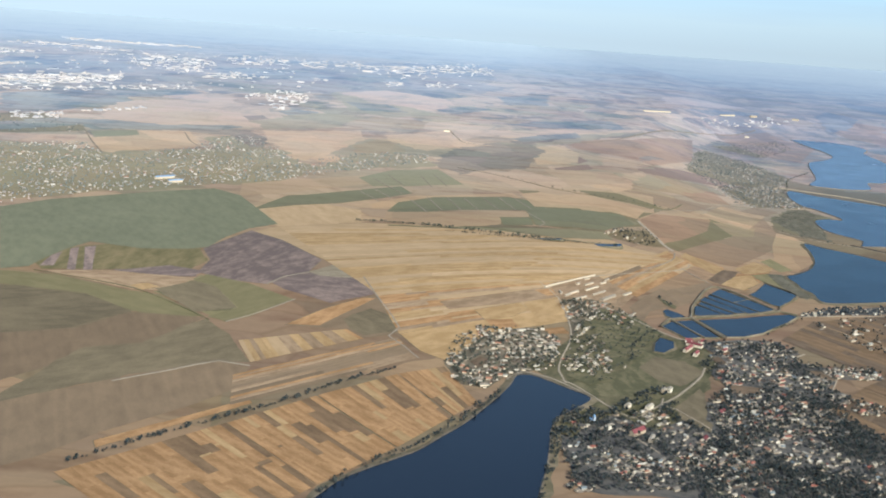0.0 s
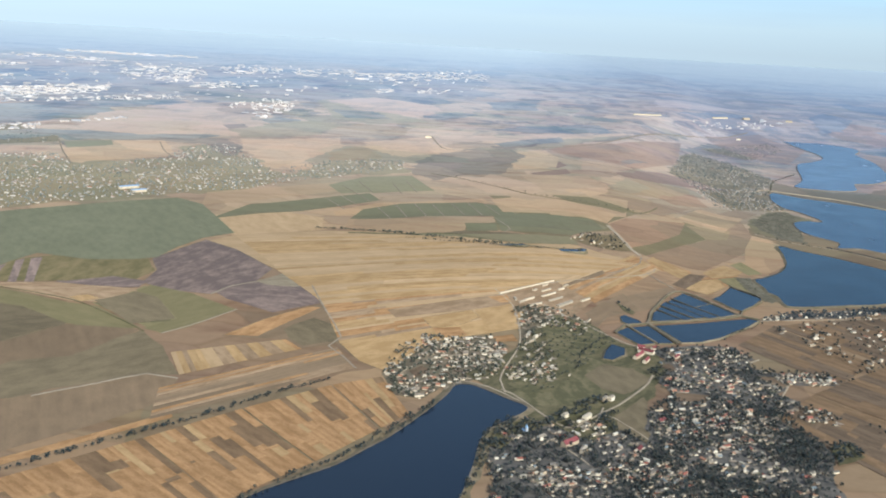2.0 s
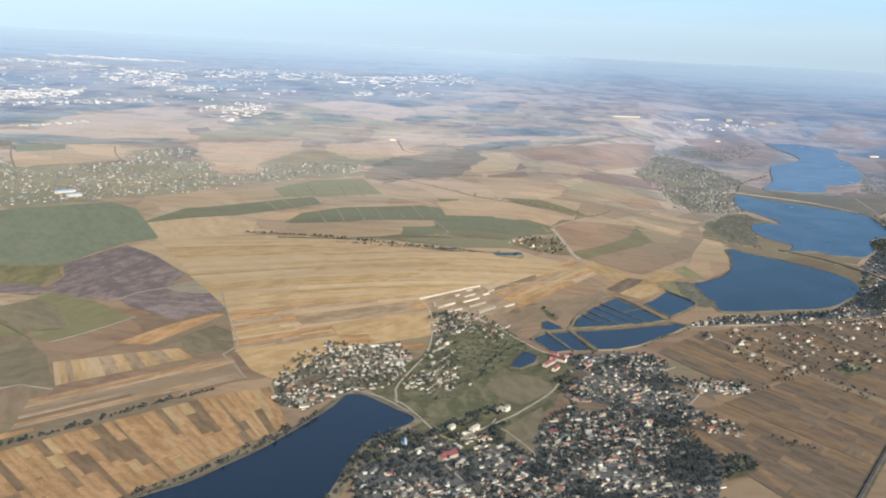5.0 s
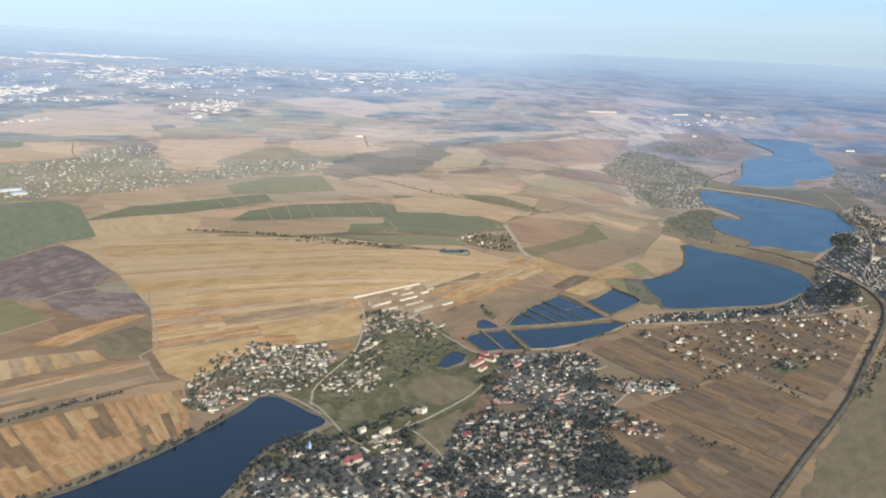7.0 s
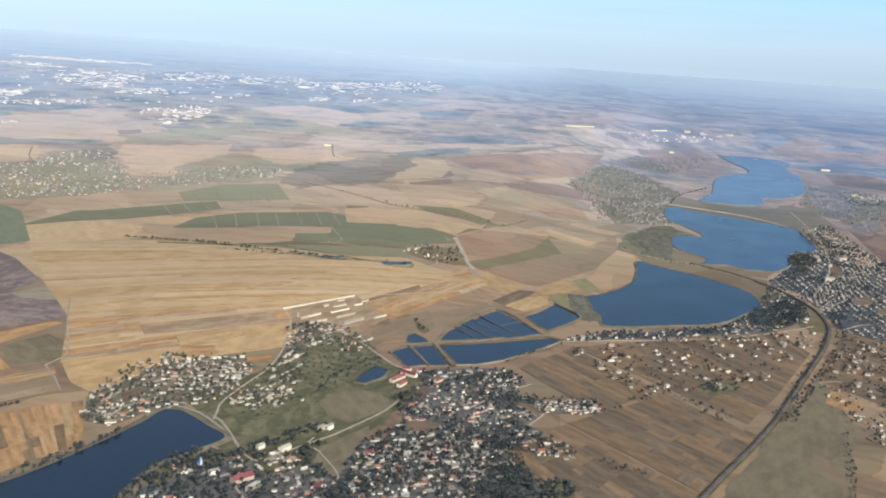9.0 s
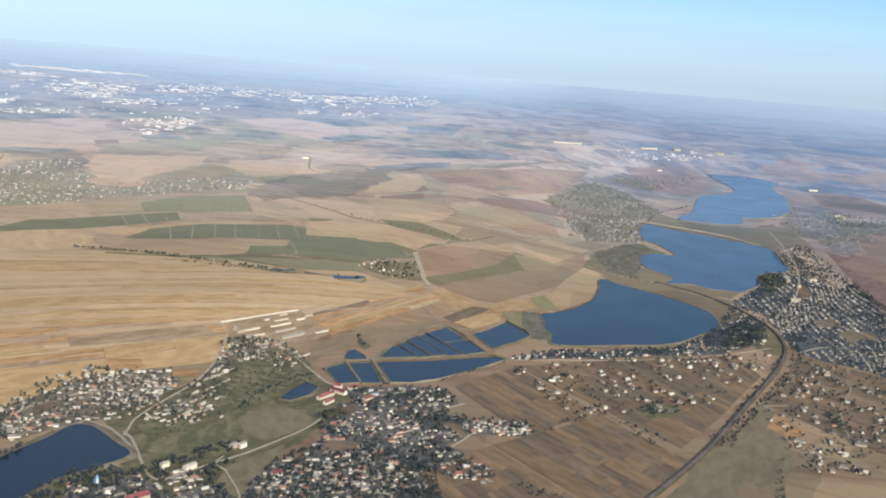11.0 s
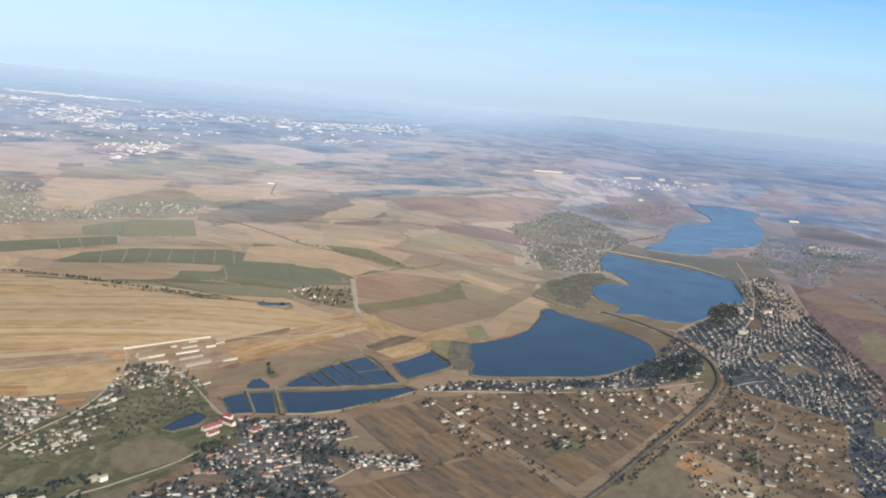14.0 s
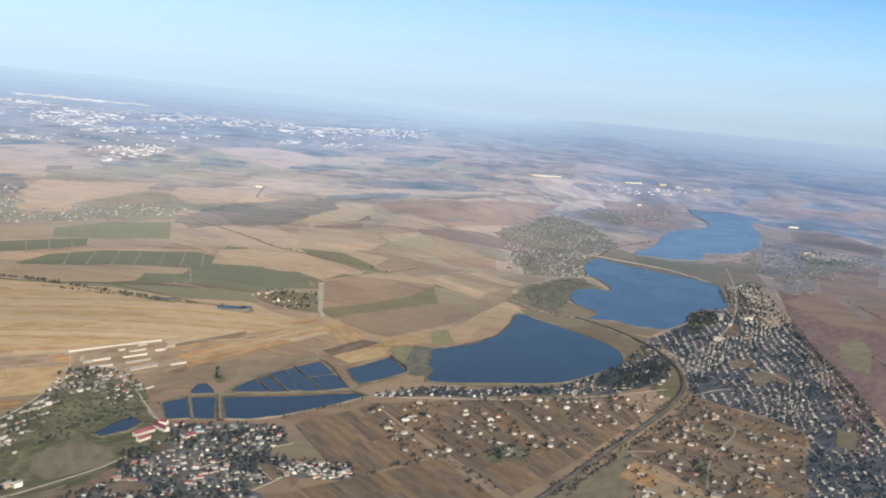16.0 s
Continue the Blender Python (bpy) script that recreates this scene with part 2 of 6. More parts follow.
def land(name, tint=(1, 1, 1), cover=1.0):
    """Open country: soil with distance haze painted into its colour, large soft-edged fields, and scrub in patches and
    streaks.
    """
    m = bpy.data.materials.new(name)
    m.use_nodes = True
    n, l = m.node_tree.nodes, m.node_tree.links
    bsdf = n["Principled BSDF"]
    bsdf.inputs["Roughness"].default_value = 0.95
    bsdf.inputs["Specular IOR Level"].default_value = 0.1
    geo = n.new("ShaderNodeNewGeometry")

    def link(a, b):
        l.new(a, b)

    def maths(kind, a, b):
        node = n.new("ShaderNodeMath")
        node.operation = kind
        for k, v in enumerate((a, b)):
            if isinstance(v, (int, float)):
                node.inputs[k].default_value = v
            else:
                link(v, node.inputs[k])
        return node.outputs[0]

    def blend(how, fac, a, b):
        node = n.new("ShaderNodeMix")
        node.data_type, node.blend_type = "RGBA", how
        for k, v in ((0, fac), (6, a), (7, b)):
            if isinstance(v, tuple):
                node.inputs[k].default_value = (*v, 1)
            elif isinstance(v, (int, float)):
                node.inputs[k].default_value = v
            else:
                link(v, node.inputs[k])
        return node.outputs[2]

    def spread(value, low, high, to_low=0.0, to_high=1.0):
        node = n.new("ShaderNodeMapRange")
        for k, v in enumerate((low, high, to_low, to_high)):
            node.inputs[1 + k].default_value = v
        link(value, node.inputs[0])
        return node.outputs[0]

    def cloud(sx, sy, detail, rough, turn=0.0, shift=0.0):
        move, tex = n.new("ShaderNodeMapping"), n.new("ShaderNodeTexNoise")
        move.inputs["Scale"].default_value = (sx, sy, 0)
        move.inputs["Rotation"].default_value = (0, 0, radians(turn))
        move.inputs["Location"].default_value = (shift, shift, 0)
        link(geo.outputs["Position"], move.inputs["Vector"])
        link(move.outputs[0], tex.inputs["Vector"])
        tex.inputs["Scale"].default_value, tex.inputs["Detail"].default_value, tex.inputs["Roughness"].default_value = 1.0, detail, rough
        return tex.outputs[0]

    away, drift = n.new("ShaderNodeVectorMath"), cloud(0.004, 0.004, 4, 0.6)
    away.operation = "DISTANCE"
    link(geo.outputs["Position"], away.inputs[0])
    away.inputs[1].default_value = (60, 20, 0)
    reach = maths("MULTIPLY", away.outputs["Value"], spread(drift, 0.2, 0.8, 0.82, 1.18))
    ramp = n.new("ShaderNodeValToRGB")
    while len(ramp.color_ramp.elements) < len(HAZED_SOILS):
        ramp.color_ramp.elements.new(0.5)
    for stop, (where, colour) in zip(ramp.color_ramp.elements, HAZED_SOILS):
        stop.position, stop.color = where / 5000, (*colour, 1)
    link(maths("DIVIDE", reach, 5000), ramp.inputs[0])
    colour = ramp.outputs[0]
    # Field detail is painted fainter with distance, as haze would hide it.
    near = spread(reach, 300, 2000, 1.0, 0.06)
    # Large fields, each with a tone of its own and edges that wander.
    warp, cells = n.new("ShaderNodeVectorMath"), n.new("ShaderNodeTexVoronoi")
    sway = n.new("ShaderNodeTexNoise")
    sway.inputs["Scale"].default_value, sway.inputs["Detail"].default_value = 0.03, 3
    link(geo.outputs["Position"], sway.inputs["Vector"])
    warp.operation = "MULTIPLY_ADD"
    link(sway.outputs["Color"], warp.inputs[0])
    warp.inputs[1].default_value = (22, 14, 0)
    link(geo.outputs["Position"], warp.inputs[2])
    lie = n.new("ShaderNodeMapping")
    lie.inputs["Scale"].default_value = (0.026, 0.024, 0)
    lie.inputs["Rotation"].default_value = (0, 0, radians(-5))
    link(warp.outputs[0], lie.inputs["Vector"])
    link(lie.outputs[0], cells.inputs["Vector"])
    cells.inputs["Scale"].default_value, cells.inputs["Randomness"].default_value = 1.0, 0.9
    tones = n.new("ShaderNodeSeparateColor")
    link(cells.outputs["Color"], tones.inputs[0])
    hues = n.new("ShaderNodeValToRGB")
    for where, c in ((0.3, (1.0, 0.96, 0.92)), (0.45, (0.72, 0.80, 0.76)), (0.6, (1.04, 0.95, 0.92)), (0.75, (0.78, 0.74, 0.74)), (0.88, (0.92, 0.90, 0.80))):
        hues.color_ramp.elements.new(where).color = (*c, 1)
    hues.color_ramp.elements[0].color, hues.color_ramp.elements[-1].color = (1.14, 1.08, 1.0, 1), (1.0, 0.94, 0.92, 1)
    link(tones.outputs[0], hues.inputs[0])
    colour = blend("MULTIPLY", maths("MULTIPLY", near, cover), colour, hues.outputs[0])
    # Smaller holdings within them, parted by weedy balks.
    small, share, balk = n.new("ShaderNodeTexVoronoi"), n.new("ShaderNodeMapping"), n.new("ShaderNodeTexVoronoi")
    share.inputs["Scale"].default_value, share.inputs["Rotation"].default_value = (0.035, 0.075, 0), (0, 0, radians(28))
    link(warp.outputs[0], share.inputs["Vector"])
    balk.feature = "DISTANCE_TO_EDGE"
    for node in (small, balk):
        link(share.outputs[0], node.inputs["Vector"])
        node.inputs["Scale"].default_value = 1.0
    shade = n.new("ShaderNodeSeparateColor")
    link(small.outputs["Color"], shade.inputs[0])
    plots = n.new("ShaderNodeValToRGB")
    for where, c in ((0.2, (0.86, 0.86, 0.84)), (0.4, (1.02, 0.98, 0.96)), (0.6, (0.80, 0.78, 0.80)), (0.8, (1.08, 1.0, 0.92))):
        plots.color_ramp.elements.new(where).color = (*c, 1)
    plots.color_ramp.elements[0].color, plots.color_ramp.elements[-1].color = (1.10, 1.05, 1.0, 1), (0.90, 0.94, 0.88, 1)
    link(shade.outputs[0], plots.inputs[0])
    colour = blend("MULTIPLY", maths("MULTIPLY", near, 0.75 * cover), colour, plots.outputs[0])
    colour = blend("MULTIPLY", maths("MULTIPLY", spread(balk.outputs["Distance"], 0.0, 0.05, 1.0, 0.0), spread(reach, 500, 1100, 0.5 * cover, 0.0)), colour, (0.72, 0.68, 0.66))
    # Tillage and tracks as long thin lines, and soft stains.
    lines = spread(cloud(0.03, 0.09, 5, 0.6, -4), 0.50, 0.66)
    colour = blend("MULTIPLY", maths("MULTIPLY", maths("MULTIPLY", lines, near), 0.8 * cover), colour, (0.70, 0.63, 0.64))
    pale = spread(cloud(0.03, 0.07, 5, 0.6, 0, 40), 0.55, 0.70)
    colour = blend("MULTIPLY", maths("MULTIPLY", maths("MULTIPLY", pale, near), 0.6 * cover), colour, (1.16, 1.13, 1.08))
    # Woods and scrub in clumps, more of them to the east, hazed blue in colour.
    east = n.new("ShaderNodeSeparateXYZ")
    link(geo.outputs["Position"], east.inputs[0])
    eastward = spread(maths("SUBTRACT", east.outputs[0], maths("MULTIPLY", east.outputs[1], 0.1)), -60, 200)
    # Eastern ground painted darker, for the thinner haze on that side.
    colour = blend("MULTIPLY", maths("MULTIPLY", maths("MULTIPLY", eastward, spread(reach, 900, 2600, 1.0, 0.72)), spread(reach, 330, 500, 0.0, max(cover, 0.8))), colour, (0.72, 0.72, 0.765))
    more_scrub = maths("MULTIPLY", eastward, 0.05)
    clumps = maths("MAXIMUM", spread(maths("ADD", cloud(0.034, 0.020, 7, 0.68, 4, 7), more_scrub), 0.53, 0.62), spread(maths("ADD", cloud(0.018, 0.010, 8, 0.70, 8, 31), more_scrub), 0.53, 0.61))
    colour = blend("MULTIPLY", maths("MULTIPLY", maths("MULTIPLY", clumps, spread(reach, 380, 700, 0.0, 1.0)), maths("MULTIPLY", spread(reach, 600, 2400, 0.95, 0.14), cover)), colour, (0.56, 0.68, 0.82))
    grain = spread(cloud(0.4, 0.4, 4, 0.6), 0.25, 0.75, 0.93, 1.07)
    hsv = n.new("ShaderNodeHueSaturation")
    link(grain, hsv.inputs["Value"])
    # The patch's own tint also weakens with distance, washed out by painted haze.
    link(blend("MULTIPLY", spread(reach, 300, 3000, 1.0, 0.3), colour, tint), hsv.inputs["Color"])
    link(hsv.outputs[0], bsdf.inputs["Base Color"])
    return m


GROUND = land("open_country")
# Patches tinted on the hazed base; several are near crops painted paler for distance.
for kind, tint, cover, label in (
    ("palestraw", (1.18, 1.08, 0.98), 0.5, "dry upland stubble field, paled by painted haze"),
    ("palepink", (1.10, 1.03, 0.99), 0.5, "pinkish dry upland field, paled by painted haze"),
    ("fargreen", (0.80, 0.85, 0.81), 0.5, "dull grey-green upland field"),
    # Far scrub, wood and city ground carry the haze's blue in their tint.
    ("farscrub", (0.65, 0.79, 0.92), 0.9, "wooded slope far off, blue haze in its colour"),
    ("cityfloor", (0.76, 0.84, 0.93), 0.8, "built-up ground of a distant city, blue haze in its colour"),
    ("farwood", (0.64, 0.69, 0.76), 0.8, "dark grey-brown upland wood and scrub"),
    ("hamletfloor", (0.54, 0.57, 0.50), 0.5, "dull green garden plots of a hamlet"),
    ("townfloor", (0.72, 0.79, 0.72), 0.5, "grey-green garden plots of a spread-out town"),
    ("marsh", (0.50, 0.57, 0.50), 0.6, "dark olive marsh with reeds and bushes beside the lake"),
    ("reedland", (0.54, 0.56, 0.52), 0.6, "brown reed bed at the water's edge"),
    ("hazytan", (1.0, 0.945, 0.87), 0.5, "tan dry hillside field of bare soil"),
    ("hazystraw", (1.12, 1.03, 0.91), 0.5, "harvested straw-coloured hillside field"),
    ("hazypasture", (0.84, 0.82, 0.74), 0.6, "dull brown-green hillside pasture"),
    ("hazyolive", (0.52, 0.57, 0.48), 0.4, "olive-green hillside field of young crop"),
    ("hazyrose", (0.82, 0.73, 0.70), 0.7, "rose-brown bare hillside field"),
    ("hazybrown", (0.74, 0.70, 0.68), 0.5, "grey-brown fallow hillside field"),
    ("hillrose", (0.62, 0.55, 0.53), 0.7, "rose-brown dry open slope"),
    ("hazyplough", (0.60, 0.54, 0.58), 0.3, "purple-brown ploughed hillside field"),
    ("hillorchard", (0.47, 0.58, 0.52), 0.3, "dark green orchard block on the hillside"),
    ("hillvine", (0.62, 0.72, 0.64), 0.3, "pale green vineyard block on the hillside"),
):
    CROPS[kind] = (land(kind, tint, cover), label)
BANK = material("shore_bank", (0.138, 0.108, 0.051), (0.254, 0.186, 0.101), fine=1.5)
ROAD = material("pale_road", (0.32, 0.24, 0.144), (0.44, 0.338, 0.204), vary=0.1)
TRACK = material("dirt_track", (0.25, 0.188, 0.115), (0.34, 0.26, 0.16), vary=0.1)
DIKE = material("earth_dike", (0.19, 0.142, 0.082), (0.28, 0.21, 0.13), vary=0.1)
BALLAST = material("rail_ballast", (0.085, 0.064, 0.045), (0.13, 0.10, 0.072), rough=1.0, vary=0.05)
RAIL = material("rail_steel", (0.13, 0.09, 0.07), (0.20, 0.15, 0.12), rough=0.8, vary=0.0)
WATER = water_material()
# Water of the two farther lakes, base colour lightened to stand for haze.
MID_HAZE_WATER, FAR_HAZE_WATER = water_material("middle_lake_water_hazed", (0.038, 0.050, 0.073)), water_material("upper_lake_water_hazed", (0.095, 0.116, 0.16))
LEAF = island_material("leaves", [(0.029, 0.037, 0.034), (0.035, 0.043, 0.036), (0.074, 0.068, 0.045), (0.025, 0.033, 0.032), (0.11, 0.092, 0.06)])
# Far-village and upland-town leaves: same trees, paled as by haze.
HAZELEAF = island_material("hazed_leaves", [(0.15, 0.17, 0.145), (0.175, 0.185, 0.155), (0.13, 0.15, 0.135), (0.205, 0.195, 0.155)])
TOWNHAZELEAF = island_material("upland_hazed_leaves", [(0.24, 0.25, 0.20), (0.27, 0.265, 0.21), (0.21, 0.225, 0.185), (0.30, 0.275, 0.21)])
YARD = island_material("yard_earth", [(0.30, 0.225, 0.14), (0.24, 0.175, 0.105), (0.38, 0.30, 0.20), (0.16, 0.14, 0.075), (0.20, 0.135, 0.08)])
REEDLEAF = island_material("reed_tufts", [(0.10, 0.088, 0.05), (0.125, 0.105, 0.062), (0.08, 0.078, 0.044), (0.15, 0.12, 0.075)])
OLIVELEAF = island_material("olive_leaves", [(0.075, 0.078, 0.048), (0.105, 0.098, 0.06), (0.055, 0.064, 0.046), (0.13, 0.11, 0.066)])
# Town and shore leaves, shifted blue for the haze before them.
BLUEHAZELEAF = island_material("blue_hazed_leaves", [(0.042, 0.057, 0.06), (0.053, 0.067, 0.066), (0.036, 0.049, 0.053), (0.078, 0.08, 0.07)])
BARK = material("bark", (0.05, 0.038, 0.028), (0.10, 0.08, 0.06))
WALLS = island_material("house_wall", [(0.8, 0.647, 0.412), (0.62, 0.482, 0.302), (0.52, 0.386, 0.227), (0.88, 0.733, 0.496), (0.42, 0.328, 0.21), (0.7, 0.55, 0.344)])
PALEWALL = island_material("whitewashed_wall", [(0.86, 0.695, 0.445), (0.76, 0.598, 0.37), (0.62, 0.463, 0.277), (0.9, 0.762, 0.521), (0.54, 0.405, 0.252)])
PALEROOF = island_material("pale_roof_sheet", [(0.46, 0.372, 0.248), (0.27, 0.212, 0.139), (0.36, 0.169, 0.0882), (0.6, 0.492, 0.328), (0.21, 0.164, 0.109), (0.4, 0.309, 0.193), (0.3, 0.261, 0.185), (0.24, 0.188, 0.126)])
ROOFS = island_material("roof_sheet", [(0.191, 0.153, 0.104), (0.286, 0.234, 0.156), (0.127, 0.102, 0.0739), (0.286, 0.102, 0.0608), (0.233, 0.188, 0.126), (0.159, 0.132, 0.0956), (0.424, 0.351, 0.235), (0.265, 0.214, 0.139), (0.201, 0.209, 0.183), (0.572, 0.488, 0.339), (0.201, 0.163, 0.113), (0.329, 0.163, 0.0869)])
ORANGE = island_material("tile_roof", [(0.56, 0.36, 0.20), (0.48, 0.28, 0.15), (0.62, 0.46, 0.28)])
RED = material("red_roof", (0.17, 0.045, 0.04), (0.25, 0.08, 0.068), vary=0.3)
SHED = material("pale_shed_roof", (0.35, 0.276, 0.178), (0.47, 0.373, 0.246), vary=0.25)
BLUE = material("blue_roof", (0.24, 0.33, 0.42), (0.33, 0.43, 0.52), vary=0.0)
CITY = island_material("city_wall", [(0.64, 0.55, 0.44), (0.50, 0.43, 0.355), (0.68, 0.56, 0.43), (0.42, 0.385, 0.35), (0.57, 0.48, 0.395), (0.74, 0.65, 0.54), (0.45, 0.385, 0.325)])
WHITE = material("whitewash", (0.48, 0.45, 0.40), (0.60, 0.57, 0.52), vary=0.05)


# ---- ground ----
def ramp(a, b, x):
    t = min(1.0, max(0.0, (x - a) / (b - a)))
    return t * t * (3 - 2 * t)


AXIS_Y, AXIS_X = (100, 196, 285, 384, 530, 650, 780, 1000, 2000), (-20, 35, 105, 150, 185, 210, 240, 330, 500)


def height(x, y):
    """The lie of the land: a flat valley floor with the lakes, an upland on one side of it, and high ground far off."""
    d = float(np.interp(y, AXIS_Y, AXIS_X)) - x
    upland = 7 + 0.016 * (min(y, 1100) - 300) if y > 300 else 7 * ramp(150, 300, y)
    floor = 13 * ramp(840, 1000, y)
    far = 12 * ramp(1300, 4200, y)
    rough = 5 * ramp(1500, 3500, y) * noise.noise((x / 700, y / 500, 0))
    k = ramp(270, 330, y)
    stream = 1.5 * math.exp(-((y - 335) / 8) ** 2) * ramp(0, 40, x) * ramp(85, 70, x)
    return floor + (max(upland, floor) - floor) * ramp(20 - 5 * k, 95 - 10 * k, d) - stream + far + rough


def place(name, verts, faces, mat, parent=None, smooth=False):
    me = bpy.data.meshes.new(name)
    me.from_pydata(verts, [], faces)
    me.materials.append(mat)
    if smooth:
        me.polygons.foreach_set("use_smooth", [True] * len(me.polygons))
    ob = new(name, me)
    if parent:
        ob.parent = parent
    return ob


def spaced(low, high, near_low, near_high, step, grow):
    mid = list(np.arange(near_low, near_high + 0.1, step))
    s, v = step, near_high
    while v < high:
        s *= grow
        v = min(high, v + s)
        mid.append(v)
    s, v = step, near_low
    while v > low:
        s *= grow
        v = max(low, v - s)
        mid.insert(0, v)
    return mid


GRID_X, GRID_Y, CELL = -420, 80, 10
levels = {}


def level(i, j):
    if (i, j) not in levels:
        levels[i, j] = height(GRID_X + CELL * i, GRID_Y + CELL * j)
    return levels[i, j]


def on_ground(x, y):
    """The ground sheet's own height, facet by facet."""
    u, v = (x - GRID_X) / CELL, (y - GRID_Y) / CELL
    i, j = math.floor(u), math.floor(v)
    u, v = u - i, v - j
    if u + v <= 1:
        return level(i, j) + (level(i + 1, j) - level(i, j)) * u + (level(i, j + 1) - level(i, j)) * v
    return level(i + 1, j + 1) + (level(i, j + 1) - level(i + 1, j + 1)) * (1 - u) + (level(i + 1, j) - level(i + 1, j + 1)) * (1 - v)


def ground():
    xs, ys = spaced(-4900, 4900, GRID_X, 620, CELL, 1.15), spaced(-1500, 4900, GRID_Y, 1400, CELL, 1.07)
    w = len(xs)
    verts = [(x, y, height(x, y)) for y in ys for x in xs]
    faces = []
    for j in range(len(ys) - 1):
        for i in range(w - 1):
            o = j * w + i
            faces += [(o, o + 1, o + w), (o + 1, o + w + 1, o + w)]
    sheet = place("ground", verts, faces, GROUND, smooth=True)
    tagged(sheet, "dry brown rolling farmland with painted haze towards the horizon", "ground", kind="structure")


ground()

layer = [0]


def drape(name, outline, mat, lift=0.1, parent=None, flat=None, turn=True):
    """A thin patch with that outline laid over the ground; its own x runs along its longest side."""
    pts = [Vector((x, y, 0)) for x, y in outline]
    mid = sum(pts, Vector()) / len(pts)
    side = max(((pts[i] - pts[i - 1]) for i in range(len(pts))), key=lambda v: v.length)
    angle = math.atan2(side.y, side.x) if turn else 0.0
    bm = bmesh.new()
    bm.faces.new([bm.verts.new(p) for p in pts])
    if flat is None:
        # Cut along the ground's own facets, so that the patch lies flush on them.
        for no in (Vector((1, 0, 0)), Vector((0, 1, 0)), Vector((1, 1, 0))):
            low, high = min(p.dot(no) for p in pts), max(p.dot(no) for p in pts)
            v = math.ceil(low / CELL) * CELL
            while v < high:
                bmesh.ops.bisect_plane(bm, geom=bm.verts[:] + bm.edges[:] + bm.faces[:], plane_co=no * (v / no.dot(no)), plane_no=no)
                v += CELL
    bmesh.ops.triangulate(bm, faces=bm.faces[:])
    back = Matrix.Rotation(-angle, 3, "Z")
    base = height(mid.x, mid.y) if flat is None else flat
    for v in bm.verts:
        z = (on_ground(v.co.x, v.co.y) if flat is None else flat) + lift
        v.co = back @ Vector((v.co.x - mid.x, v.co.y - mid.y, z - base))
    bm.normal_update()
    for f in bm.faces:
        if f.normal.z < 0:
            f.normal_flip()
    me = bpy.data.meshes.new(name)
    bm.to_mesh(me)
    bm.free()
    me.materials.append(mat)
    ob = new(name, me)
    ob.location, ob.rotation_euler = (mid.x, mid.y, base), (0, 0, angle)
    if parent:
        ob.parent = parent
    return ob


def rounded(outline, steps=4):
    """A closed outline eased through its corners."""
    out, n = [], len(outline)
    for i in range(n):
        a, b, c, d = (Vector(outline[(i + k) % n]) for k in (-1, 0, 1, 2))
        for s in range(steps):
            t = s / steps
            p = 0.5 * (2 * b + (c - a) * t + (2 * a - 5 * b + 4 * c - d) * t * t + (3 * b - a - 3 * c + d) * t ** 3)
            out.append((p.x, p.y))
    return out


def grown(outline, by):
    pts, n = [Vector(p) for p in outline], len(outline)
    area = sum(pts[i - 1].x * pts[i].y - pts[i].x * pts[i - 1].y for i in range(n))
    out = []
    for i in range(n):
        t = (pts[(i + 1) % n] - pts[i - 1]).normalized()
        k = by * (0.5 + noise.noise((pts[i].x * 0.15, pts[i].y * 0.15, 3)) * 0.8 + 0.5)
        p = pts[i] + Vector((t.y, -t.x)) * (k if area > 0 else -k)
        out.append((p.x, p.y))
    return out


def inside(x, y, outline):
    hit, n = False, len(outline)
    for i in range(n):
        (x0, y0), (x1, y1) = outline[i - 1], outline[i]
        if (y0 > y) != (y1 > y) and x < (x1 - x0) * (y - y0) / (y1 - y0) + x0:
            hit = not hit
    return hit


LAKES = []


def lake(name, outline):
    shore = rounded(outline, 4)
    if name in ("fish_pond", "small_pond", "tiny_pond"):
        shore = outline
    level = sum(height(x, y) for x, y in outline) / len(outline)
    LAKES.append(outline)
    labels = {"fish_pond": "dark blue rectangular fish pond between earth dikes", "stream_pond": "narrow blue pond along a field stream"}
    ob = drape(name, shore, {"middle_lake": MID_HAZE_WATER, "upper_lake": FAR_HAZE_WATER}.get(name, WATER), flat=level, lift=0.32, turn=False)
    tagged(ob, labels.get(name, "dark blue still lake with a reedy shore"), "lake", kind="structure")
    wide = {"near_lake": 1.7, "fish_pond": 0.45, "small_pond": 0.6, "tiny_pond": 0.4, "stream_pond": 0.8, "upper_lake": 0.4, "middle_lake": 0.6}.get(name, 1.2)
    out, n = grown(shore, wide), len(shore)
    verts = [(x, y, level + 0.36) for x, y in shore] + [(x, y, height(x, y) + 0.02) for x, y in out]
    bank = place("bank", verts, [(i, (i + 1) % n, n + (i + 1) % n, n + i) for i in range(n)], DIKE if name in ("upper_lake", "middle_lake") else BANK)
    if bank.data.polygons[0].normal.z < 0:
        bank.data.flip_normals()
    if name == "near_lake":
        # A strip of pale sand at the waterline.
        rim = grown(shore, 0.34)
        verts = [(x, y, level + 0.37) for x, y in shore] + [(x, y, level + 0.375) for x, y in rim]
        sand = place("shore_sand", verts, [(i, (i + 1) % n, n + (i + 1) % n, n + i) for i in range(n)], DIKE)
        if sand.data.polygons[0].normal.z < 0:
            sand.data.flip_normals()
        tagged(sand, "narrow pale sandy waterline of the lake", "shore", kind="structure")
    tagged(bank, "narrow earthy bank with dry grass round the water", "bank", kind="structure")


